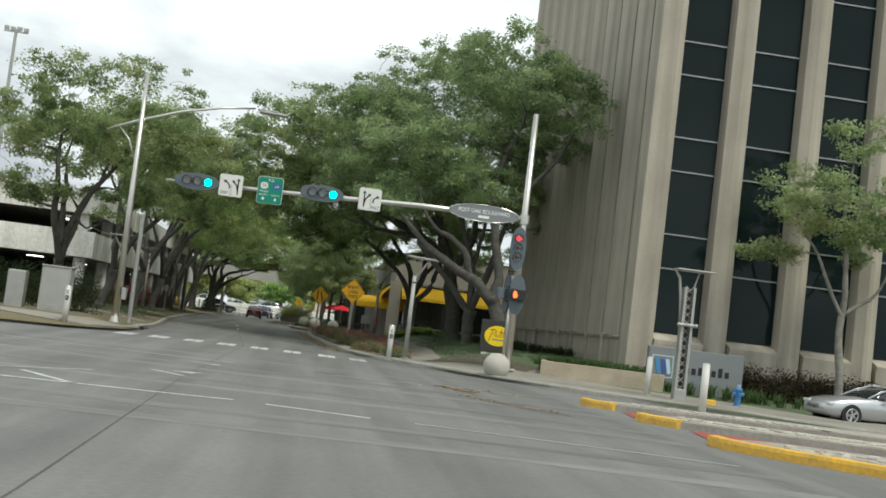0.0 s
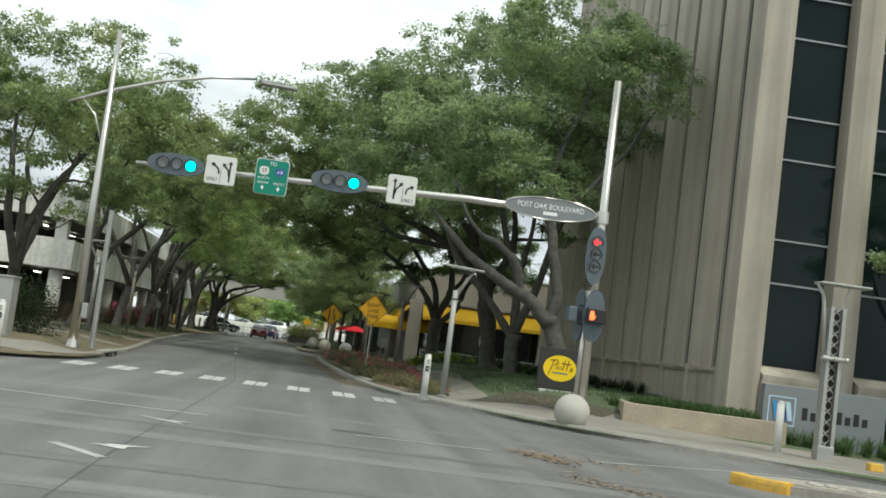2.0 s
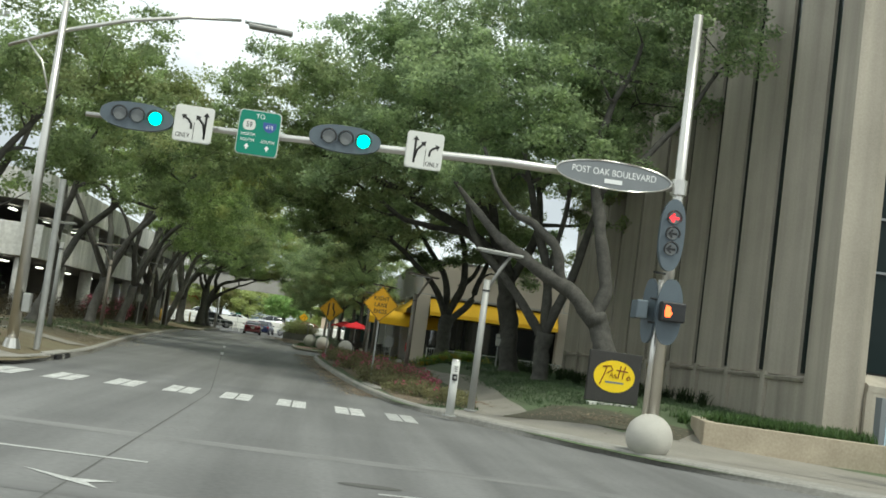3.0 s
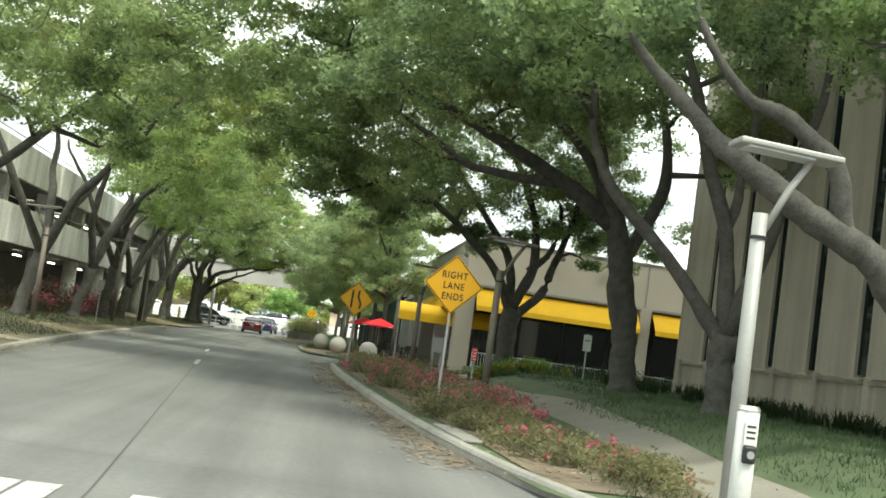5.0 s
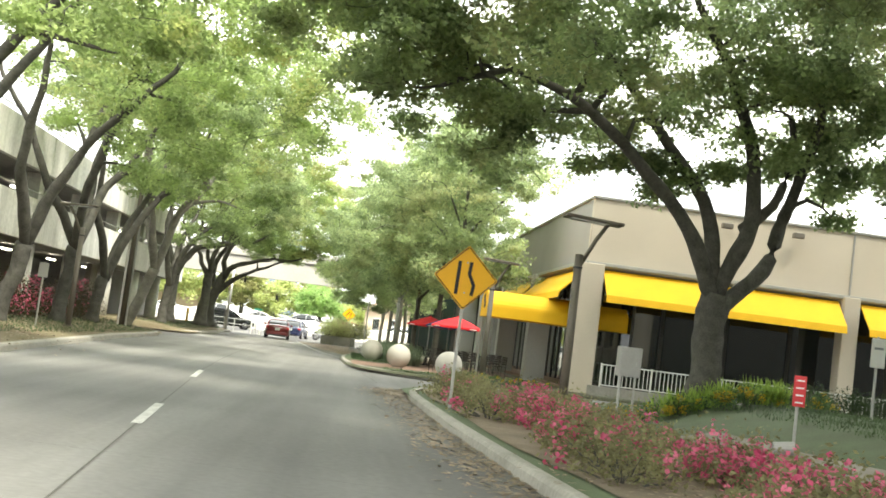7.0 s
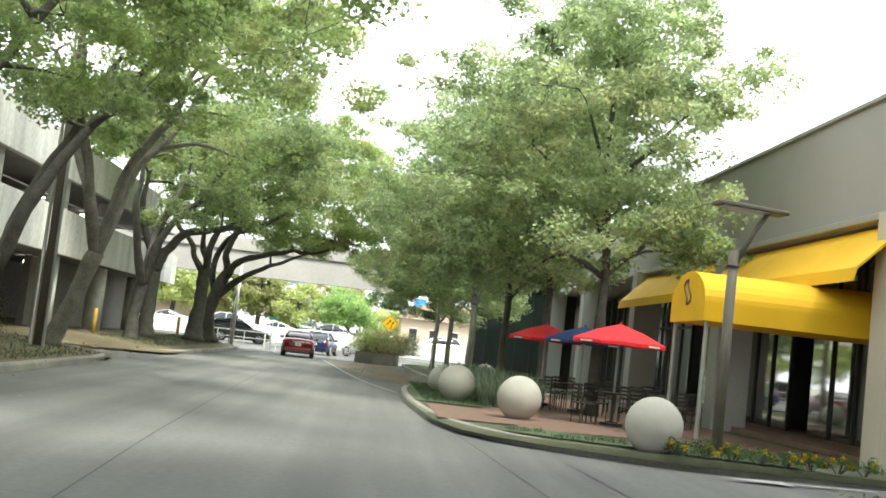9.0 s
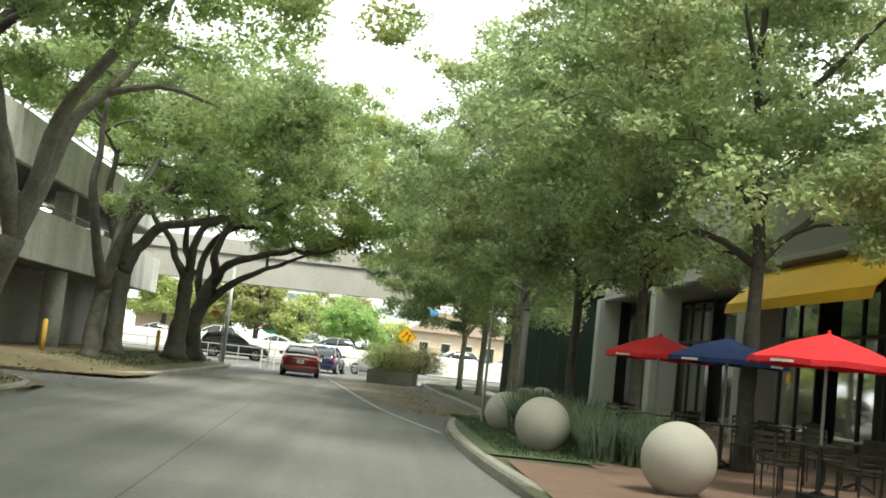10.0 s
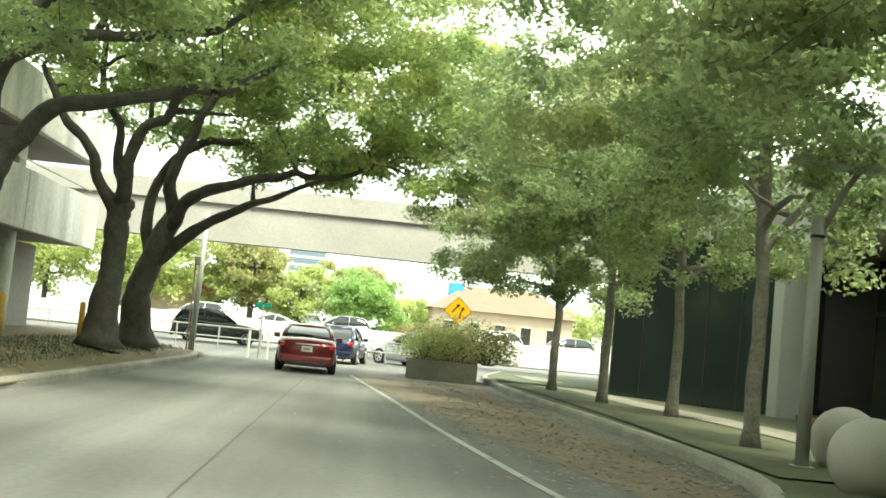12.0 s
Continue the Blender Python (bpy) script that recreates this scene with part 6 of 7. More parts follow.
bend(plate, [(-5.78 + dx, 5.8 + dz) for dx, dz in ((-0.05, -0.12), (-0.04, 0.0), (0.02, 0.07), (0.09, 0.1))], 0.05, 0.334)
part("divider", B(-5.92, 0.336, 5.64, 0.012, 0.006, 0.4), "ink", plate)
lettering("ONLY", 0.15, "ink", plate, pose(-5.74, 0.336, 5.5), stretch=0.8)
name_plate = part("street_sign", P(oval(1.36, 0.32, 48, -1.6, 5.80), 0.03, pose(0, 0.0 - 0.16, 0)), "sign_grey", mast, "grey oval street name sign")
v, f = tube_mesh([([(-1.6 + 1.36 * math.cos(a), -0.165, 5.80 + 0.32 * math.sin(a)) for a in np.linspace(0, math.tau, 49)], [0.018] * 49)], 5)
arrays("rim", v, f, "steel", name_plate)
lettering("POST OAK BOULEVARD", 0.215, "letter_white", name_plate, pose(-1.6, -0.165, 5.85), stretch=0.86)
part("number_bar", B(-1.6, -0.165, 5.66, 0.42, 0.008, 0.10), "letter_white", name_plate, "plain pale bar")
side = part("side_signal", P(oval(0.29, 0.82, 36, -0.2, 4.60, 0.85), 0.14, pose(0, -0.55, 0)), "grey_blue", mast, "slate oval turn signal with a red arrow")
for k, z in enumerate((4.98, 4.62, 4.27)):
    lens(side, -0.22, -0.55, z, None, 0.14, "red" if k == 0 else "off")
ped = part("crossing_signal", P(oval(0.30, 0.75, 36, -0.02, 2.87, 0.85), 0.06, pose(0, -0.42, 0)), "grey_blue", mast, "slate oval backing of the crossing signal")
part("lamp_box", B(0.0, -0.56, 2.87, 0.56, 0.24, 0.44, bevel=0.03), "black", ped, "black lamp box")
bm = bmesh.new()
prism(bm, [(-0.20, 2.74), (-0.08, 2.74), (-0.03, 2.84), (-0.05, 2.87), (-0.08, 2.85), (-0.08, 2.98), (-0.19, 3.0), (-0.21, 2.86)], 0.01, pose(0, -0.69, 0))
part("lit_symbol", bm, "orange_lit", ped, "lit orange stop symbol")
ped2 = part("crossing_signal", P(oval(0.28, 0.75, 36, 0, 2.87, 0.85), 0.06, pose(-0.36, 0.1, 0, 0, 0, -75)), "grey_blue", mast, "crossing signal seen from its side")
part("lamp_box", B(-0.60, 0.0, 2.87, 0.26, 0.5, 0.42, bevel=0.03), "grey_blue", ped2)
for z in (2.6, 3.14, 3.75):
    part("bracket", R((-0.42, -0.2, z), (0.02, -0.02, z), 0.025, n=8), "black", mast)


# ---- lamps, posts and signs ----
lamp = thing("street_lamp", "tall stainless street lamp with a curved arm", "street lamp", pose(-7.9, 46.2, 0.2))
tube("pole", [(0, 0, 0), (-0.05, 0.1, 5.0), (-0.12, 0.25, 10.5)], [0.15, 0.12, 0.07], "steel", lamp, 14)
tube("arm", [(-1.5, 0.6, 7.95), (-0.2, 0.3, 8.45), (1.4, 0.6, 9.1), (3.0, 0.9, 9.55), (4.4, 1.2, 9.78)], [0.05, 0.06, 0.055, 0.05, 0.04], "steel", lamp, 10)
tube("brace", [(-1.0, 0.45, 8.12), (-0.5, 0.3, 7.6), (-0.12, 0.2, 6.6)], 0.028, "steel", lamp, 8)
part("lamp_head", B(4.9, 1.25, 9.84, 1.25, 0.34, 0.12, pose(0, 0, 0, 0, 2, 0), 0.05), "pale_metal", lamp, "flat white lamp head")
part("lamp_lens", B(4.95, 1.25, 9.77, 0.9, 0.26, 0.03), "head", lamp)
part("signal_box", B(0.22, -0.02, 1.2, 0.2, 0.25, 0.5, bevel=0.03), "galv", lamp)
part("foot", R((0, 0, 0), (0, 0, 0.25), 0.24, 0.17, 16), "steel", lamp)
part("second_pole", R((0.42, 0.9, 0.0), (0.40, 0.9, 4.6), 0.09, n=12), "galv", lamp)


def path_lamp(x, y, z, turn=0.0, metal="bronze", tall=1.0, label="brown path lamp with a flat angled head"):
    """A short lamp: round post, slanting strut, flat slab of a head."""
    root = thing("path_lamp", label, "street lamp", pose(x, y, z, 0, 0, turn), "path lamps")
    part("post", R((0, 0, 0), (0, 0, 3.45 * tall), 0.095, 0.085, 14), metal, root, smooth=True)
    part("foot", R((0, 0, 0), (0, 0, 0.04), 0.17, n=14), metal, root)
    part("band", R((0, 0, 3.15 * tall), (0, 0, 3.19 * tall), 0.10, n=14), "black", root)
    tube("strut", [(0.05, 0, 3.25 * tall), (0.32, 0, 3.8 * tall), (0.56, 0, 4.18 * tall)], 0.045, metal, root, 8)
    part("head", B(0.0, 0, 4.21 * tall, 1.25, 0.42, 0.07, pose(0, 0, 0, 0, 3, 0), 0.02), metal, root, "flat slab lamp head")
    part("diffuser", B(-0.1, 0, 4.165 * tall, 0.8, 0.3, 0.02, pose(0, 0, 0, 0, 3, 0)), "head", root)
    return root


path_lamp(4.05, 45.3, 0.15, 0, "pale_metal", 1.0, "pale grey path lamp with a flat angled head")
path_lamp(3.5, 60.3, 0.15)
path_lamp(2.85, 74.7, 0.15, 3)
path_lamp(3.1, 90.3, 0.25, 4)
path_lamp(0.95, 114.2, 0.15, 4, "pale_metal", 0.98, "pale grey path lamp among young trees")
path_lamp(-11.3, 91.0, 0.3, 180)
path_lamp(-11.1, 74.6, 0.3, 180)
path_lamp(-10.6, 61.5, 0.3, 180, "pale_metal")


def button_post(x, y, z, label="white push-button post on the pavement", button=True):
    root = thing("button_post", label, "post", pose(x, y, z), "push-button posts")
    part("post", R((0, 0, 0), (0, 0, 1.32), 0.10, n=16), "white_post", root, smooth=True)
    part("cap", R((0, 0, 1.32), (0, 0, 1.36), 0.108, 0.09, 16), "steel", root)
    part("foot", R((0, 0, 0), (0, 0, 0.03), 0.17, n=16), "pale_metal", root)
    if button:
        part("notice", B(0, -0.10, 1.12, 0.12, 0.02, 0.22, bevel=0.008), "white_sign", root, "small white notice with plain bars")
        for k in range(3):
            part("notice_bar", B(0, -0.113, 1.18 - 0.05 * k, 0.08, 0.004, 0.018), "ink", root)
        part("button_box", B(0, -0.11, 0.93, 0.12, 0.06, 0.16, bevel=0.02), "black", root, "black push-button box")
        part("button", R((0, -0.14, 0.93), (0, -0.16, 0.93), 0.035, n=14), "galv", root)
    return root


button_post(3.2, 42.9, 0.1)
button_post(-8.69, 40.6, 0.12)
button_post(11.9, 37.3, 0.12, "white post on the pavement", False)
button_post(10.7, 28.6, 0.15, "white post on the traffic island", False)


def diamond(name, label, x, y, z, side, post_z, tilt=0.0):
    """An amber diamond warning sign on a steel post."""
    root = thing(name, label, "road sign", pose(x, y, 0, 0, 0, tilt), "amber warning signs")
    d = side / math.sqrt(2)
    rnd = []
    for k in range(4):
        a = math.pi / 2 * k
        for q in (-0.5, 0, 0.5):
            c = Vector((math.cos(a), math.sin(a))) * (d - 0.06)
            c += Vector((math.cos(a + q), math.sin(a + q))) * 0.05
            rnd.append((c.x, z + c.y))
    plate = part("plate", P(rnd, 0.02, pose(0, -0.06, 0)), "yellow_sign", root, "amber diamond plate")
    ring = [(px * 0.95, -0.066, z + (pz - z) * 0.95) for px, pz in rnd] + [(rnd[0][0] * 0.95, -0.066, z + (rnd[0][1] - z) * 0.95)]
    v, f = tube_mesh([(ring, [0.009] * len(ring))], 4)
    arrays("border", v, f, "ink", plate)
    part("post", B(0, 0, (post_z + z + d * 0.6) / 2, 0.06, 0.06, z + d * 0.6 - post_z, bevel=0.01), "galv", root)
    for dz in (-0.3, 0.3):
        part("bolt", R((0, -0.062, z + dz), (0, -0.075, z + dz), 0.018, n=8), "galv", root)
    return root, plate


root, plate = diamond("warning_sign", "amber diamond sign with three words of black lettering", 2.0, 57.0, 2.9, 0.92, 0.1, 2)
for k, s in enumerate(("RIGHT", "LANE", "ENDS")):
    lettering(s, 0.21, "ink", plate, pose(0, -0.064, 3.1 - 0.235 * k), gap=1.16, bold=0.003, stretch=0.84)
root, plate = diamond("warning_sign", "amber diamond lane-merge sign on a post", 0.43, 73.7, 2.74, 0.9, 0.1, 2)
bend(plate, [(-0.17, 2.4), (-0.15, 3.06)], 0.07, -0.064, head=False)
bend(plate, [(0.14, 2.4), (0.17, 2.6), (0.06, 2.82), (0.08, 3.06)], 0.07, -0.064, head=False)
root, plate = diamond("warning_sign", "amber diamond arrow sign behind the planter", -1.75, 141.0, 2.5, 0.76, 0.0, 0)
bend(plate, [(-0.22, 2.42), (-0.02, 2.66)], 0.06, -0.064)
bend(plate, [(0.1, 2.2), (0.1, 2.4), (0.17, 2.55)], 0.06, -0.064)

post = thing("sign_post", "grey steel post with a sign seen edge-on", "sign post", pose(-0.85, 107.1, 0.15))
part("post", R((0, 0, 0), (0.02, 0, 2.75), 0.03, n=8), "galv", post)
part("plate", B(0.0, 0.06, 2.45, 0.03, 0.34, 0.5, pose(0, 0, 0, 0, 0, -6)), "white_sign", post)
post = thing("sign_post", "grey steel post with a small sign on the verge", "sign post", pose(-11.35, 87.2, 0.3))
part("post", R((0, 0, 0), (0, 0, 2.0), 0.03, n=8), "galv", post)
part("plate", B(0, -0.04, 1.75, 0.3, 0.02, 0.45, bevel=0.006), "pale_metal", post)
post = thing("sign_post", "white parking notice on a post beside the terrace", "sign post", pose(9.45, 74.6, 0.75))
part("post", R((0, 0, 0), (0, 0, 1.95), 0.03, n=8), "galv", post)
part("plate", B(0, -0.04, 1.6, 0.32, 0.02, 0.62, bevel=0.006), "white_sign", post)
part("notice_bar", B(0, -0.055, 1.7, 0.2, 0.006, 0.05), "sign_grey", post)
post = thing("sign_post", "small red notice on a stake in the flower bed", "sign post", pose(3.85, 65.3, 0.2))
part("stake", B(0, 0, 0.6, 0.035, 0.035, 1.5, bevel=0.006), "galv", post)
part("plate", B(0, -0.03, 1.2, 0.16, 0.015, 0.38, bevel=0.006), "red_sign", post, "red notice with pale bars")
for k in range(4):
    part("notice_bar", B(0, -0.041, 1.33 - 0.09 * k, 0.10, 0.004, 0.02), "letter_white", post)
spot = thing("garden_spotlight", "small weathered garden spotlight on a stub post", "garden light", pose(3.55, 64.9, 0.2))
part("stub", R((0, 0, 0), (0, 0, 0.42), 0.06, n=10), "pale_metal", spot)
part("head", R((-0.12, 0, 0.5), (0.12, -0.05, 0.52), 0.07, 0.085, 12), "pale_metal", spot)
box_thing = thing("electrical_box", "grey electrical cabinet on two legs by the path", "electrical box", pose(3.5, 72.2, 0.15))
part("body", B(0, 0, 1.35, 0.42, 0.26, 0.55, bevel=0.015), "pale_metal", box_thing)
part("door", B(-0.01, -0.135, 1.35, 0.36, 0.012, 0.48, bevel=0.004), "pale_metal", box_thing)
part("latch", B(0.12, -0.15, 1.33, 0.03, 0.03, 0.08, bevel=0.006), "galv", box_thing)
for x in (-0.13, 0.15):
    part("leg", R((x, 0, 0), (x, 0, 1.1), 0.025, n=8), "galv", box_thing)

pole = thing("utility_pole", "tall steel pole with conduits before the garage", "pole", pose(-11.75, 102.3, 0.3))
part("pole", R((0, 0, 0), (0, 0, 12.5), 0.13, 0.09, 14), "bronze", pole, smooth=True)
part("conduit", R((0.17, -0.1, 0), (0.15, -0.1, 7.5), 0.045, n=8), "galv", pole)
part("conduit", R((-0.18, -0.08, 0), (-0.15, -0.06, 9.0), 0.05, n=8), "steel", pole)
tube("arm", [(0, 0, 10.4), (1.2, -0.1, 10.9), (2.6, -0.2, 11.0)], 0.04, "bronze", pole, 8)
pole = thing("utility_pole", "grey pole with a small box at the street's end", "pole", pose(-11.2, 139.3, 0.1))
part("pole", R((0, 0, 0), (0.05, 0, 5.0), 0.11, 0.09, 12), "galv", pole, smooth=True)
part("box", B(-0.1, -0.1, 3.2, 0.18, 0.2, 0.3, bevel=0.02), "bronze", pole)
part("conduit", R((-0.16, -0.05, 0), (-0.16, -0.05, 3.1), 0.03, n=8), "bronze", pole)
post = thing("street_name_post", "dark street name blades on a post with pale bollards", "sign post", pose(-9.0, 141.0, 0))
part("post", R((0, 0, 0), (0, 0, 2.0), 0.03, n=8), "galv", post)
part("blade", B(0, 0, 1.98, 0.6, 0.02, 0.16, bevel=0.005), "green_sign", post)
for x in (-0.35, 0.35):
    part("short_post", R((x, -0.3, 0), (x, -0.3, 1.0), 0.05, n=10), "white_sign", post)
rail = thing("pipe_rail", "pale pipe railing along the frontage road", "railing", pose(0, 147.5, 0))
for k in range(14):
    part("upright", R((-24 + 1.8 * k, 0, 0), (-24 + 1.8 * k, 0, 1.0), 0.035, n=8), "pale_metal", rail)
for z in (0.55, 1.0):
    part("bar", R((-24, 0, z), (-0.6, 0, z), 0.03, n=8), "pale_metal", rail)


# ---- the corner: stone balls, signs, wall, cabinet ----
def stone_ball(x, y, z, r=0.47):
    root = thing("stone_sphere", "pale cast-stone sphere used as a bollard", "stone ball", pose(x, y, z), "stone balls")
    bm = bmesh.new()
    ball(bm, (0, 0, r * 0.97), r, u=40, v=24)
    part("sphere", bm, "sphere", root, smooth=True)
    part("foot", R((0, 0, -0.05), (0, 0, 0.05), 0.22, n=20), "kerb", root)
    return root


for x, y, z in ((6.72, 38.5, 0.02), (1.86, 89.75, 0.17), (0.38, 95.1, 0.16), (-0.55, 100.1, 0.16), (-0.5, 105.4, 0.06), (0.8, 111.9, 0.06), (1.7, 114.6, 0.08)):
    stone_ball(x, y, z)

board = thing("restaurant_sign", "dark sign board with a yellow oval and red script", "sign", pose(7.9, 45.9, 0.5, 0, 0, -4))
part("plinth", B(0, 0, 0.12, 1.25, 0.3, 0.34, bevel=0.01), "white_wall", board, "white plinth")
face = part("board", B(0, 0, 1.0, 1.42, 0.22, 1.36, bevel=0.012), "frame_dark", board)
part("oval", P(oval(0.56, 0.43, 40, 0, 1.02), 0.012, pose(0, -0.122, 0)), "oval_yellow", face, "yellow oval")
for pts in ([(-0.38, 0.78), (-0.28, 1.05), (-0.22, 1.3), (-0.34, 1.26), (-0.12, 1.3), (-0.06, 1.2), (-0.2, 1.1)], [(-0.12, 1.0), (-0.08, 1.12), (-0.04, 0.98), (0.02, 1.08), (0.06, 0.98)], [(0.1, 0.98), (0.16, 1.32)], [(0.22, 0.98), (0.28, 1.32)], [(0.04, 1.2), (0.36, 1.18)], [(0.34, 1.0), (0.4, 1.08), (0.44, 1.0), (0.38, 0.96), (0.34, 1.0)]):
    v, f = tube_mesh([([(x, -0.128, z) for x, z in pts], [0.016] * len(pts))], 5)
    arrays("script_stroke", v, f, "script_red", face)
part("small_bar", B(0.02, -0.126, 0.86, 0.5, 0.008, 0.05), "sign_grey", face)
wsign = thing("company_sign", "grey monument sign with a blue emblem and dark bars", "sign", pose(15.05, 41.5, 0.1))
part("panel", B(0, 0, 0.95, 3.85, 0.3, 1.7, bevel=0.015), "sign_grey", wsign)
for x, z, w, h in ((-1.35, 1.46, 0.86, 0.035), (-1.35, 0.64, 0.86, 0.035), (-1.76, 1.05, 0.035, 0.79), (-0.94, 1.05, 0.035, 0.79)):
    part("emblem_frame", B(x, -0.158, z, w, 0.012, h), "logo_pale", wsign, "pale blue square outline")
for k, (x, m_) in enumerate(((-1.55, "logo_blue"), (-1.33, "shield_blue"), (-1.14, "logo_pale"))):
    part("emblem_stroke", P([(x - 0.12, 1.34), (x + 0.04, 1.34), (x + 0.14, 0.78), (x + 0.0, 0.78)], 0.01, pose(0, -0.178, 0)), m_, wsign)
for k in range(8):
    x = -0.62 + 0.27 * k
    tall = (0.36, 0.24, 0.24, 0.3, 0.36, 0.24, 0.36, 0.24)[k]
    part("name_bar", B(x, -0.158, 0.86 + tall / 2, 0.17, 0.01, tall), "ink", wsign)
wall = thing("planter_wall", "low cast-concrete planter wall at the tower's corner", "wall", pose(8.95, 41.5, 0.05, 0, 0, -13))
part("wall_face", B(2.35, 0.15, 0.38, 4.7, 0.3, 0.78, bevel=0.02), "planter_stone", wall)
part("wall_return", B(0.15, 1.5, 0.38, 0.3, 2.4, 0.78, bevel=0.02), "planter_stone", wall)
part("soil", B(2.5, 1.6, 0.3, 4.4, 2.6, 0.7), "mulch", wall)


def strap_plants(name, label, boxes, seed, leaf="liriope", n=40, h=0.45, high=None, blades_each=26, w=0.035):
    """Clumps of arching strap leaves, each clump a thing."""
    r = np.random.default_rng(seed)
    for k in range(n):
        x0, x1, y0, y1, z = boxes[k % len(boxes)]
        x, y = r.uniform(x0, x1), r.uniform(y0, y1)
        base = z if high is None else high(x, y)
        root = thing(name, label, "plant", pose(x, y, base), name + " clumps")
        vs, fs = [], []
        for b in range(blades_each):
            a, out, up = r.uniform(0, math.tau), r.uniform(0.1, 0.8) * h, h * r.uniform(0.6, 1.2)
            c, s = math.cos(a), math.sin(a)
            px, py = r.normal() * 0.08, r.normal() * 0.08
            i = len(vs)
            for t, ww in ((0, 1), (0.55, 1), (1, 0.15)):
                d, z_ = out * t * t, up * (t - 0.25 * t * t * out / h)
                for q in (-1, 1):
                    vs.append((px + c * d - s * q * w * ww / 2, py + s * d + c * q * w * ww / 2, z_))
            fs += [(i, i + 1, i + 3, i + 2), (i + 2, i + 3, i + 5, i + 4)]
        arrays("leaves", vs, fs, leaf, root)["kind"] = "stuff"


strap_plants("border_grass", "arching green border grass above the planter wall", [(9.4, 11.4, 41.7, 43.4, 0.68), (11.4, 13.2, 41.2, 43.2, 0.68), (9.0, 12.9, 44.0, 48.0, 0.55)], 31, n=105, h=0.38, blades_each=34)
strap_plants("tall_reed", "tall green reeds round the stone balls", [(0.1, 1.6, 98.9, 100.6, 0.15), (-0.2, 1.3, 101.2, 104.6, 0.15), (-0.5, 0.3, 104.2, 104.75, 0.15), (0.0, 1.0, 107.7, 108.7, 0.15)], 32, leaf="reed", n=72, h=0.9, blades_each=42, w=0.028)
strap_plants("border_grass", "green border grass along the tower's plinth", [(9.6, 12.6, 50.0, 73.0, 0.85)], 33, leaf="hedge", n=60, h=0.5, high=high_right, blades_each=34)
strap_plants("day_lily", "bright green lilies round the oak's foot", [(5.6, 8.6, 76.9, 77.5, 0.5)], 34, leaf="lily", n=26, h=0.6, high=high_right)
strap_plants("border_grass", "yellow-green border plants behind the sign", [(13.2, 17.4, 40.6, 41.1, 0.15), (15.0, 19.0, 39.6, 41.0, 0.15)], 35, n=30, h=0.55)
for k in range(7):
    bush("hedge_bush", "dark bronze clipped hedge beside the company sign", (17.6 + 1.15 * k, 42.6 - 0.05 * k, 0.1), (0.95, 0.8, 1.25), "brown_hedge", 200 + k, 80, 80, 0.1, group="hedge by the tower")
for k in range(6):
    bush("hedge_bush", "dark clipped hedge before the garage", (-9.9 - 1.2 * k, 48.3 + 0.1 * k, 0.25), (0.85, 0.8, 2.0), "hedge", 215 + k, 60, 60, 0.09, group="hedge by the garage")

cab = thing("signal_cabinet", "grey steel signal control cabinet on a concrete pad", "cabinet", pose(-9.95, 44.3, 0.2))
part("pad", B(0, 0, 0.06, 1.4, 1.0, 0.14, bevel=0.02), "kerb", cab)
part("body", B(0, 0, 1.03, 1.1, 0.72, 1.8, bevel=0.02), "pale_metal", cab)
part("roof", B(0, 0, 1.95, 1.16, 0.8, 0.06, bevel=0.02), "pale_metal", cab)
part("door", B(0, -0.37, 1.02, 0.98, 0.02, 1.66, bevel=0.006), "pale_metal", cab)
part("handle", B(0.38, -0.39, 1.05, 0.03, 0.03, 0.16, bevel=0.006), "galv", cab)
part("vent", B(0, -0.386, 0.38, 0.5, 0.012, 0.2), "galv", cab)
small = thing("signal_cabinet", "small round-topped grey cabinet on the corner", "cabinet", pose(-11.6, 44.9, 0.25))
part("body", B(0, 0, 0.8, 0.7, 0.5, 1.6, bevel=0.05), "galv", small)

hyd = thing("fire_hydrant", "blue fire hydrant beside the kerb", "fire hydrant", pose(14.8, 36.3, 0.12))
bm = bmesh.new()
for a, b, r0, r1 in (((0, 0, 0), (0, 0, 0.07), 0.17, 0.16), ((0, 0, 0.07), (0, 0, 0.55), 0.105, 0.10), ((0, 0, 0.55), (0, 0, 0.62), 0.14, 0.14), ((0, 0, 0.62), (0, 0, 0.74), 0.12, 0.05), ((0, 0, 0.74), (0, 0, 0.80), 0.03, 0.03)):
    rod(bm, a, b, r0, r1, 14)
part("barrel", bm, "hydrant", hyd)
for d in ((0.2, 0, 0), (-0.2, 0, 0), (0, -0.22, 0)):
    part("nozzle", R((0, 0, 0.45), (d[0], d[1], 0.45), 0.06, n=12), "hydrant", hyd)
part("bonnet", R((0, 0, 0.70), (0, 0, 0.78), 0.07, 0.05, 12), "pale_metal", hyd, "pale bonnet")

gan = thing("transit_lamp", "pierced steel lamp pylon with a flat panel on top", "street lamp", pose(12.8, 36.6, 0.1))
for x in (-0.16, 0.16):
    part("stile", B(x, 0, 1.95, 0.1, 0.3, 3.9, bevel=0.01), "galv", gan)
for k in range(13):
    for s in (-1, 1):
        part("lattice_bar", R((-0.14 * s, -0.05, 0.3 + 0.28 * k), (0.14 * s, -0.05, 0.58 + 0.28 * k), 0.02, n=5), "galv", gan)
part("foot", B(0, 0, 0.2, 0.44, 0.34, 0.4, bevel=0.02), "galv", gan)
part("core", B(0, 0.04, 2.0, 0.22, 0.03, 3.7), "frame_dark", gan, "dark inner plate behind the lattice")
part("clamp", B(0, -0.05, 2.6, 0.56, 0.36, 0.1, bevel=0.03), "galv", gan)
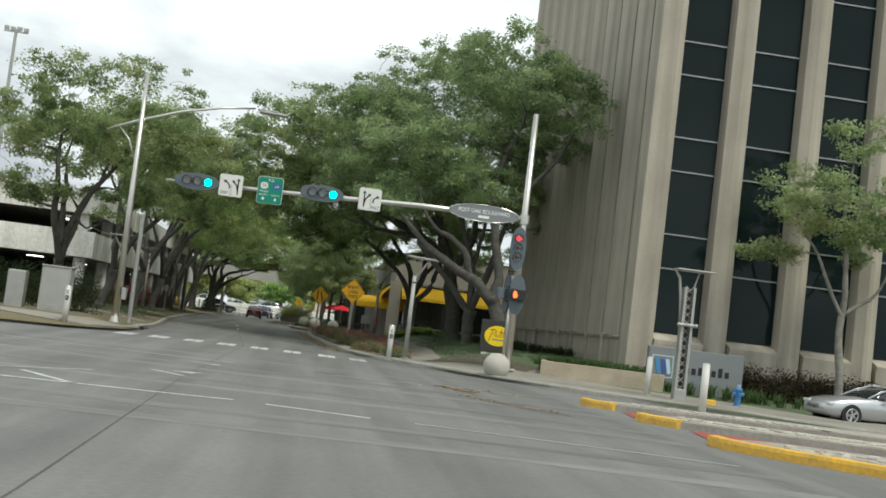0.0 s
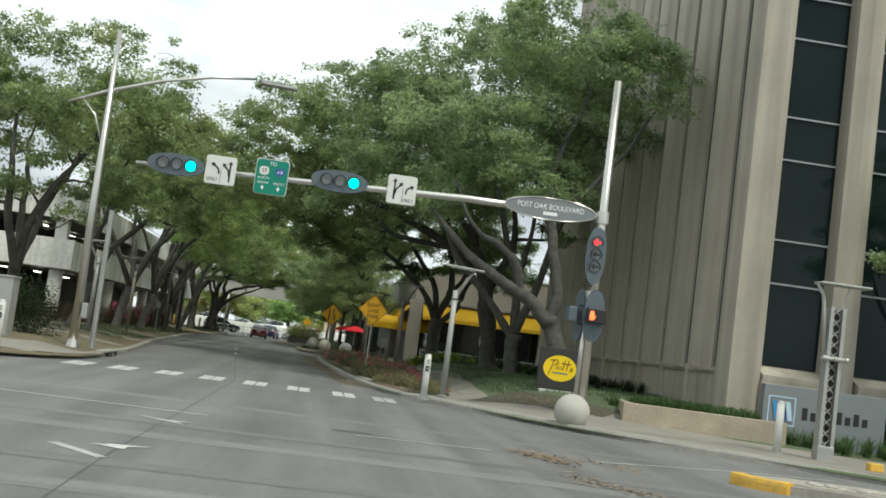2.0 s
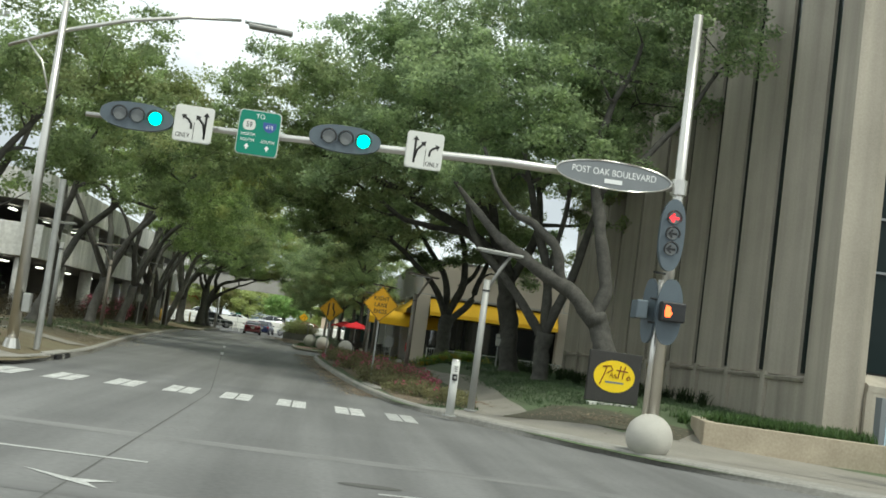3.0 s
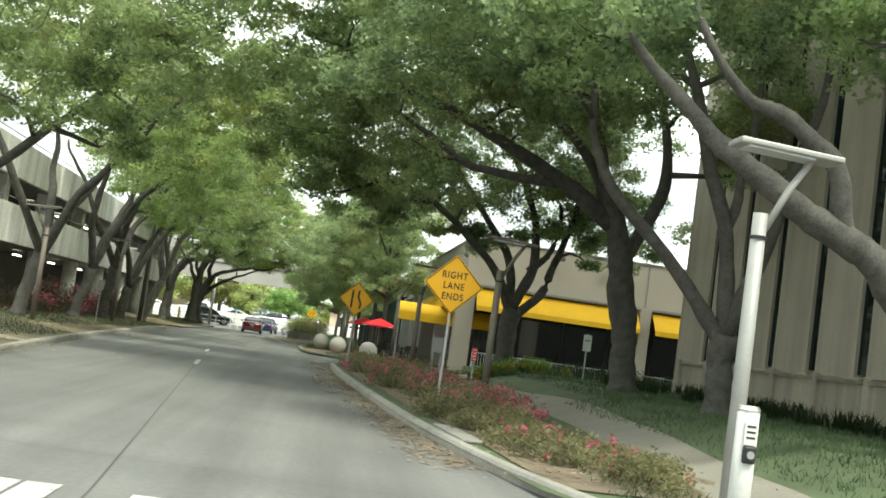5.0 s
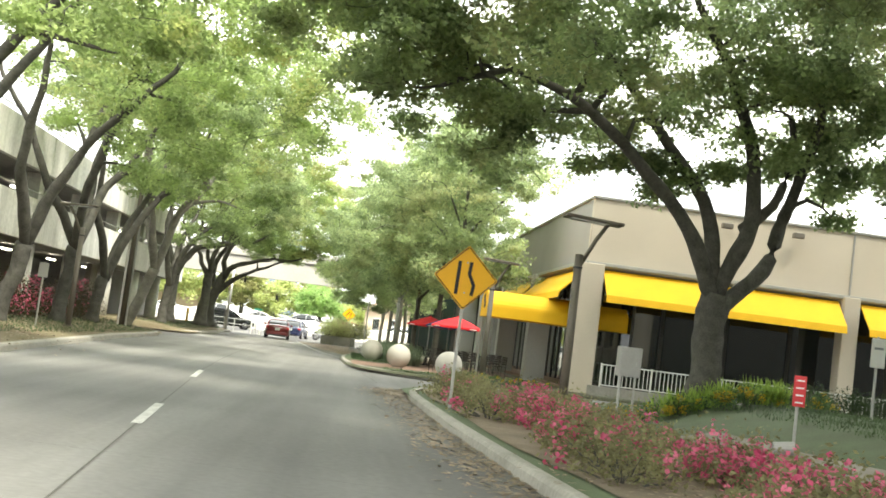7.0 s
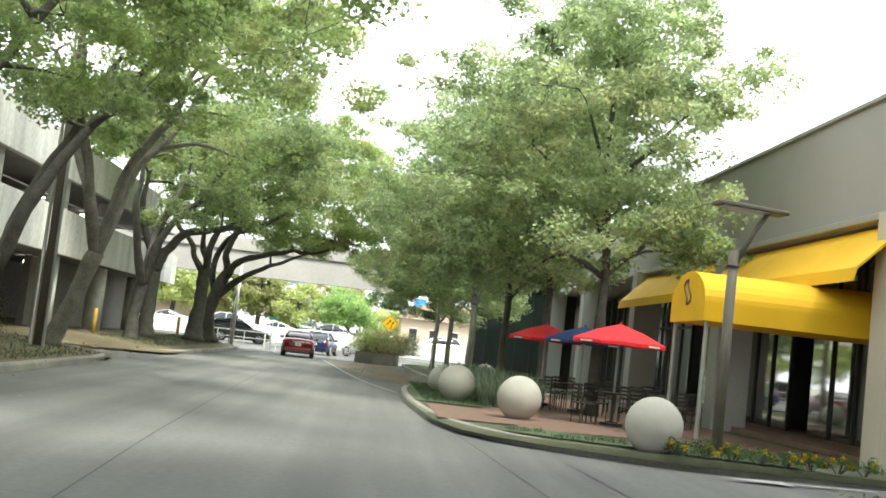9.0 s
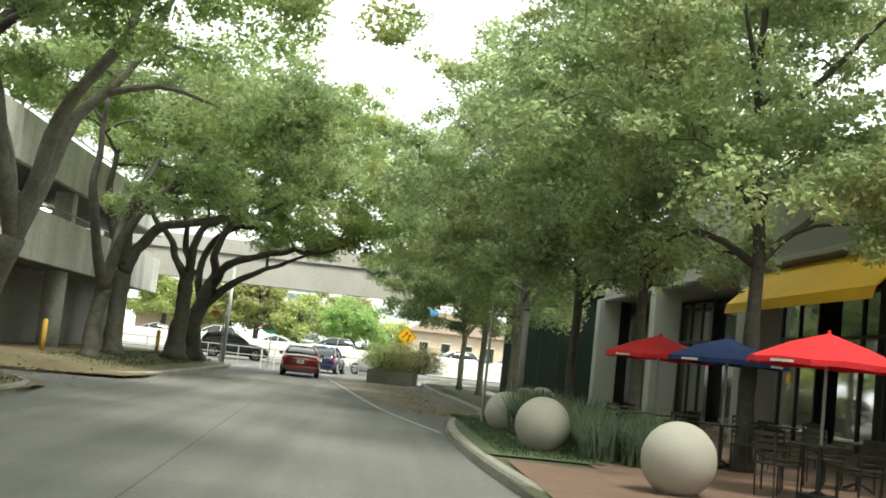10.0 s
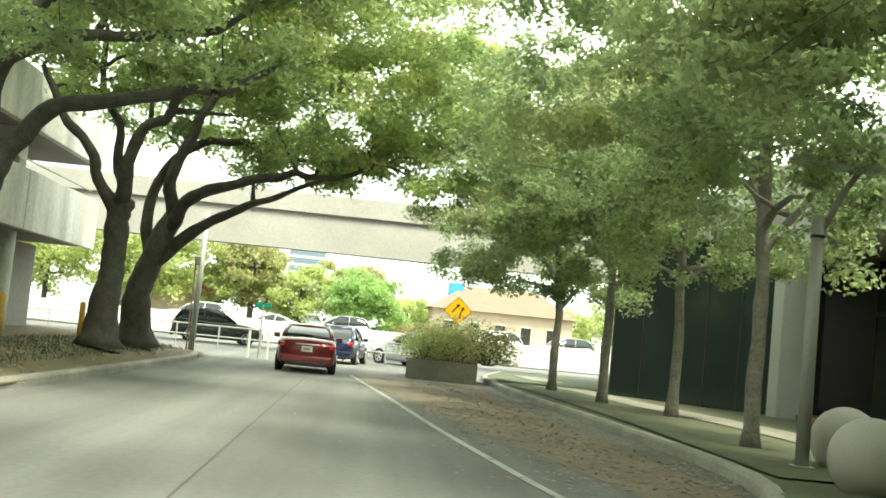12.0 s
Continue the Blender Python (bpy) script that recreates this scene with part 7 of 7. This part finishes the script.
for x in (-0.3, 0.0, 0.3):
    bm = bmesh.new()
    ball(bm, (x, -0.2, 2.6), 0.075, u=12, v=8)
    part("knob", bm, "galv", gan, smooth=True)
tube("arm", [(-0.2, 0, 2.5), (-0.3, 0, 3.6), (-0.38, 0, 4.2), (-0.55, 0, 4.48)], 0.05, "pale_metal", gan, 8)
part("panel", B(0.12, 0, 4.5, 1.35, 0.5, 0.06, bevel=0.02), "pale_metal", gan)
part("mast_tip", R((0.16, 0, 3.9), (0.3, 0, 4.45), 0.025, n=6), "galv", gan)
blk = thing("wheel_stop", "small yellow concrete block by the kerb", "block", pose(13.3, 34.9, 0.12))
part("block", B(0, 0, 0.1, 0.34, 0.25, 0.2, bevel=0.03), "yellow_paint", blk)

# ---- flower bed ----
rng2 = np.random.default_rng(300)
for k in range(62):
    y = 47.2 + 34.0 * (k + rng2.uniform(-0.3, 0.3)) / 62
    s = rng2.uniform(0.9, 2.5 + 1.2 * smooth((y - 53) / 4)) if y < 78 else rng2.uniform(0.8, 1.8)
    x = edge(RIGHT, y) + s
    bloom = max(math.exp(-((y - py) / pr) ** 2 - ((s - ps) / 0.9) ** 2) for py, ps, pr in ((64.8, 2.6, 2.6), (58.6, 2.9, 1.6), (70.6, 2.0, 2.4), (51.0, 2.4, 0.9), (74.5, 2.8, 1.2)))
    much = int(1 + 42 * bloom * rng2.uniform(0.6, 1.0)) if y < 76 else int(rng2.uniform(0, 5))
    bush("azalea_bush", "azalea bush with pink blossom in the flower bed", (x, y, high_right(x, y)), (rng2.uniform(0.55, 0.85), rng2.uniform(0.6, 0.9), rng2.uniform(0.36, 0.58) * (0.62 + 0.38 * smooth((y - 52) / 4))), "azalea", 300 + k, 32, 33, 0.075, much, group="azaleas in the flower bed", fsize=0.07)
for k in range(9):
    y = 83.0 + 2.4 * k
    bush("azalea_bush", "tall azalea with red blossom before the garage", (-13.5 + rng2.uniform(-0.3, 0.3), y, 0.35), (0.9, 1.15, 1.4), "brown_hedge", 360 + k, 50, 50, 0.08, 11, group="azaleas before the garage", fsize=0.075)
for k in range(9):
    bush("low_shrub", "dark bronze shrub under the garage oaks", (-14.2 + rng2.uniform(-0.5, 0.5), 54.0 + 3.1 * k, 0.38), (1.1, 1.4, 1.0), "brown_hedge", 440 + k, 44, 44, 0.085, group="shrubs under the garage oaks")
for k in range(7):
    bush("low_shrub", "low yellow-flowering shrub round the oak", (4.4 + 0.8 * k, 76.7 + rng2.uniform(-0.3, 0.5), high_right(4.4 + 0.8 * k, 76.8)), (0.5, 0.5, 0.35), "liriope", 380 + k, 22, 40, 0.06, 10, "yellow_flower", "low shrubs by the terrace", fsize=0.05)
for k in range(9):
    bush("low_shrub", "blue-green low shrub along the terrace", (9.5 + 1.05 * k, 79.6 + 0.25 * k, high_right(9.0, 78.0) - 0.05), (0.75, 0.7, 0.55), "hedge", 390 + k, 34, 50, 0.07, group="low shrubs by the terrace")
for k in range(8):
    bush("low_shrub", "small yellow-flowering edging plant", (2.2 + 0.42 * k, 89.35 - 0.03 * k, 0.28), (0.28, 0.25, 0.16), "liriope", 400 + k, 12, 30, 0.05, 5, "yellow_flower", "edging by the patio", fsize=0.05)


# ---- terrace fence, patio furniture ----
fence = thing("terrace_fence", "white metal terrace fence before the dark windows", "fence", pose(7.3, 90.35, 0.3))
part("slab", B(6.5, 0.4, 0.06, 13.6, 1.0, 0.34), "kerb", fence)
for z in (0.3, 1.02):
    part("bar", B(6.4, 0, z, 12.8, 0.04, 0.04), "white_sign", fence)
bal = B(0, 0, 0.66, 0.022, 0.022, 0.74)
bal_me = bpy.data.meshes.new("baluster")
bal.to_mesh(bal_me)
bal.free()
bal_me.materials.append(M["white_sign"])
for k in range(86):
    ob = new("baluster", bal_me)
    ob.parent, ob.location = fence, (0.05 + 0.15 * k, 0, 0)
for k in range(8):
    part("post", B(0.0 + 1.82 * k, 0, 0.62, 0.05, 0.05, 0.9), "white_sign", fence)


def patio_umbrella(x, y, canvas, label, r=1.08):
    root = thing("patio_umbrella", label, "umbrella", pose(x, y, 0.2, 0, 0, 12), "patio umbrellas")
    part("pole", R((0, 0, 0), (0, 0, 2.2), 0.025, n=8), "galv", root)
    part("base", R((0, 0, 0), (0, 0, 0.07), 0.26, n=16), "black", root)
    n, vs, fs = 8, [(0, 0, 2.25)], []
    for ring, (rr, z) in enumerate(((r * 0.5, 2.07), (r, 1.84), (r * 1.0, 1.76))):
        for k in range(2 * n):
            a = math.tau * k / (2 * n)
            sag = 1.0 if k % 2 == 0 else 0.94
            vs.append((rr * sag * math.cos(a), rr * sag * math.sin(a), z + (0.0 if k % 2 == 0 else 0.02)))
    m = 2 * n
    for k in range(m):
        fs.append((0, 1 + k, 1 + (k + 1) % m))
        for q in range(2):
            fs.append((1 + q * m + k, 1 + (q + 1) * m + k, 1 + (q + 1) * m + (k + 1) % m, 1 + q * m + (k + 1) % m))
    can = arrays("canopy", vs, fs, canvas, root)
    for k in range(n):
        a = math.tau * k / n
        part("rib", R((0, 0, 2.22), (r * math.cos(a), r * math.sin(a), 1.82), 0.008, n=4), "galv", can)
    part("finial", R((0, 0, 2.24), (0, 0, 2.29), 0.03, 0.02, 8), canvas, root)
    for k in (4, 6):
        part("valance_bar", B(0, r * 0.955, 1.80, 0.34, 0.012, 0.035, pose(0, 0, 0, 0, 0, 45 * k + 22.5 - 90)), "letter_white", can, "white bar of lettering")
    return root


patio_umbrella(2.6, 96.1, "umbrella_red", "red canvas patio umbrella over a table")
patio_umbrella(2.7, 100.6, "umbrella_blue", "navy canvas patio umbrella over a table")
patio_umbrella(2.0, 102.6, "umbrella_red", "red canvas patio umbrella over a table")


def patio_table(x, y):
    root = thing("patio_table", "round black wire patio table", "table", pose(x, y, 0.2), "patio tables")
    part("tabletop", R((0, 0, 0.70), (0, 0, 0.73), 0.42, n=24), "frame_dark", root)
    part("stem", R((0, 0, 0), (0, 0, 0.7), 0.04, n=8), "frame_dark", root)
    for k in range(4):
        a = k * math.tau / 4 + 0.4
        part("leg", R((0, 0, 0.12), (0.3 * math.cos(a), 0.3 * math.sin(a), 0.0), 0.018, n=6), "frame_dark", root)
    return root


def patio_chair(x, y, turn):
    root = thing("patio_chair", "black metal patio chair with slatted back", "chair", pose(x, y, 0.2, 0, 0, turn), "patio chairs")
    part("seat", B(0, 0, 0.44, 0.42, 0.42, 0.025, bevel=0.008), "frame_dark", root)
    for sx in (-0.19, 0.19):
        part("leg", R((sx, -0.19, 0), (sx, -0.19, 0.44), 0.014, n=6), "frame_dark", root)
        part("leg", R((sx, 0.19, 0), (sx, 0.23, 0.86), 0.014, n=6), "frame_dark", root)
        part("armrest", B(sx * 1.1, 0.0, 0.64, 0.03, 0.4, 0.02), "frame_dark", root)
    for k in range(4):
        part("slat", B(0, 0.215 + 0.008 * k, 0.56 + 0.09 * k, 0.36, 0.012, 0.05), "frame_dark", root)
    return root


chair = patio_chair(2.0, 95.4, 160)
for x, y in ((2.6, 96.1), (2.7, 100.6), (2.0, 102.6), (4.2, 98.4), (4.6, 103.0)):
    patio_table(x + 0.0, y)
    for k, a in enumerate((20, 110, 200, 290)):
        if (x, y, k) != (2.6, 96.1, 0):
            copy_thing(chair, pose(x + 0.72 * math.cos(radians(a)), y + 0.72 * math.sin(radians(a)), 0.2, 0, 0, a - 90))
chair.matrix_basis = pose(2.6 + 0.72 * math.cos(radians(20)), 96.1 + 0.72 * math.sin(radians(20)), 0.2, 0, 0, -70)


# ---- the end of the street ----
pl = thing("concrete_planter", "low concrete planter at the end of the shoulder", "planter", pose(-2.5, 137.4, 0))
part("planter_wall", S([(-1.15, -1.3), (1.1, -1.7), (1.5, 1.6), (-1.0, 2.0)], 0.0, 0.66), "kerb", pl)
part("soil", S([(-0.95, -1.1), (0.9, -1.45), (1.3, 1.4), (-0.8, 1.8)], 0.6, 0.7), "mulch", pl)
for k, (x, y, r, leaf) in enumerate(((-3.0, 136.9, 1.0, "bright"), (-2.0, 136.7, 1.05, "tan_leaf"), (-1.5, 138.0, 1.1, "bright"), (-2.7, 138.4, 1.0, "azalea"), (-0.9, 137.0, 0.95, "azalea"))):
    bush("shrub", "loose green and russet shrub in the planter", (x, y, 0.68), (r, r, 1.15), leaf, 420 + k, 60, 50, 0.1, 8, "tan_leaf", "shrubs in the planter")
tagged(part("frontage_deck", S([(-160, 175.5), (160, 175.5), (160, 192), (-160, 192)], 0.0, 0.55), "road", None), "raised pale roadway beyond the frontage road", "road", "", "structure")
tagged(part("barrier_wall", B(-20, 174.9, 0.75, 200, 0.3, 1.5, bevel=0.03), "white_wall", None), "long sunlit white concrete barrier", "wall", "", "structure")
hs = thing("house", "cream stucco house with a brown hipped roof", "house", pose(7.0, 204.0, 0))
part("wall", B(0, 0, 2.1, 13.0, 8.0, 4.2), "stucco", hs)
bm = bmesh.new()
vs = [bm.verts.new(p) for p in ((-7, -4.6, 4.2), (7, -4.6, 4.2), (7, 4.6, 4.2), (-7, 4.6, 4.2), (-3.4, 0, 6.6), (3.4, 0, 6.6))]
for q in ((0, 1, 5, 4), (1, 2, 5), (2, 3, 4, 5), (3, 0, 4), (3, 2, 1, 0)):
    bm.faces.new([vs[i] for i in q])
part("roof", bm, "roof_tile", hs)
for k in range(5):
    w_ = part("window", B(-5.0 + 2.4 * k, -4.02, 2.3, 0.9, 0.06, 1.6), "shop_glass", hs)
    part("frame", B(-5.0 + 2.4 * k, -4.03, 3.16, 1.1, 0.1, 0.12), "white_wall", w_)
hs = thing("house", "low building with an orange tiled roof", "house", pose(-25.0, 206.0, 0))
part("wall", B(0, 0, 1.7, 9.0, 6.0, 3.4), "stucco", hs)
part("roof", P([(-5.0, 3.4), (5.0, 3.4), (3.0, 5.2), (-3.0, 5.2)], 7.0, pose(0, -3.5, 0)), "roof_orange", hs)
ft = thing("far_tower", "distant glass office block with pale bands", "building", pose(-37.0, 600.0, 0))
part("tower_body", B(0, 0, 22.0, 16.0, 14.0, 44.0), "far_glass", ft)
for k in range(12):
    part("band", B(0, -7.05, 3.0 + 3.6 * k, 16.1, 0.3, 0.9), "white_wall", ft)
bb = thing("blue_banner", "blue and red banner on a pole", "banner", pose(1.9, 203.0, 0))
part("pole", R((0, 0, 0), (0, 0, 7.0), 0.08, n=8), "galv", bb)
part("banner", B(0.75, 0, 5.8, 1.4, 0.06, 1.9, bevel=0.01), "blue_sign", bb)
part("lower_banner", B(0.6, 0, 3.6, 1.0, 0.06, 1.4, bevel=0.01), "red_sign", bb)
fl = thing("floodlight_mast", "far floodlight mast above the trees", "light mast", pose(-49.5, 170.0, 0))
part("mast", R((0, 0, 0), (0, 0, 38.5), 0.4, 0.22, 10), "galv", fl)
for k in range(4):
    part("floodlight", B(-1.4 + 0.95 * k, 0, 38.6 - 0.1 * (k % 2), 0.7, 0.4, 0.6, bevel=0.05), "galv", fl)
part("crossbar", B(0, 0, 38.1, 3.6, 0.2, 0.2), "galv", fl)
for k, (x, y) in enumerate(((-13.2, 131.9), (-13.6, 126.2), (-14.2, 118.0))):
    yb = thing("yellow_bollard", "yellow steel bollard by the garage", "bollard", pose(x, y, 0.35), "yellow bollards")
    part("post", R((0, 0, 0), (0, 0, 1.05), 0.085, n=14), "yellow_paint", yb, smooth=True)
    part("cap", R((0, 0, 1.05), (0, 0, 1.1), 0.085, 0.04, 14), "yellow_paint", yb)
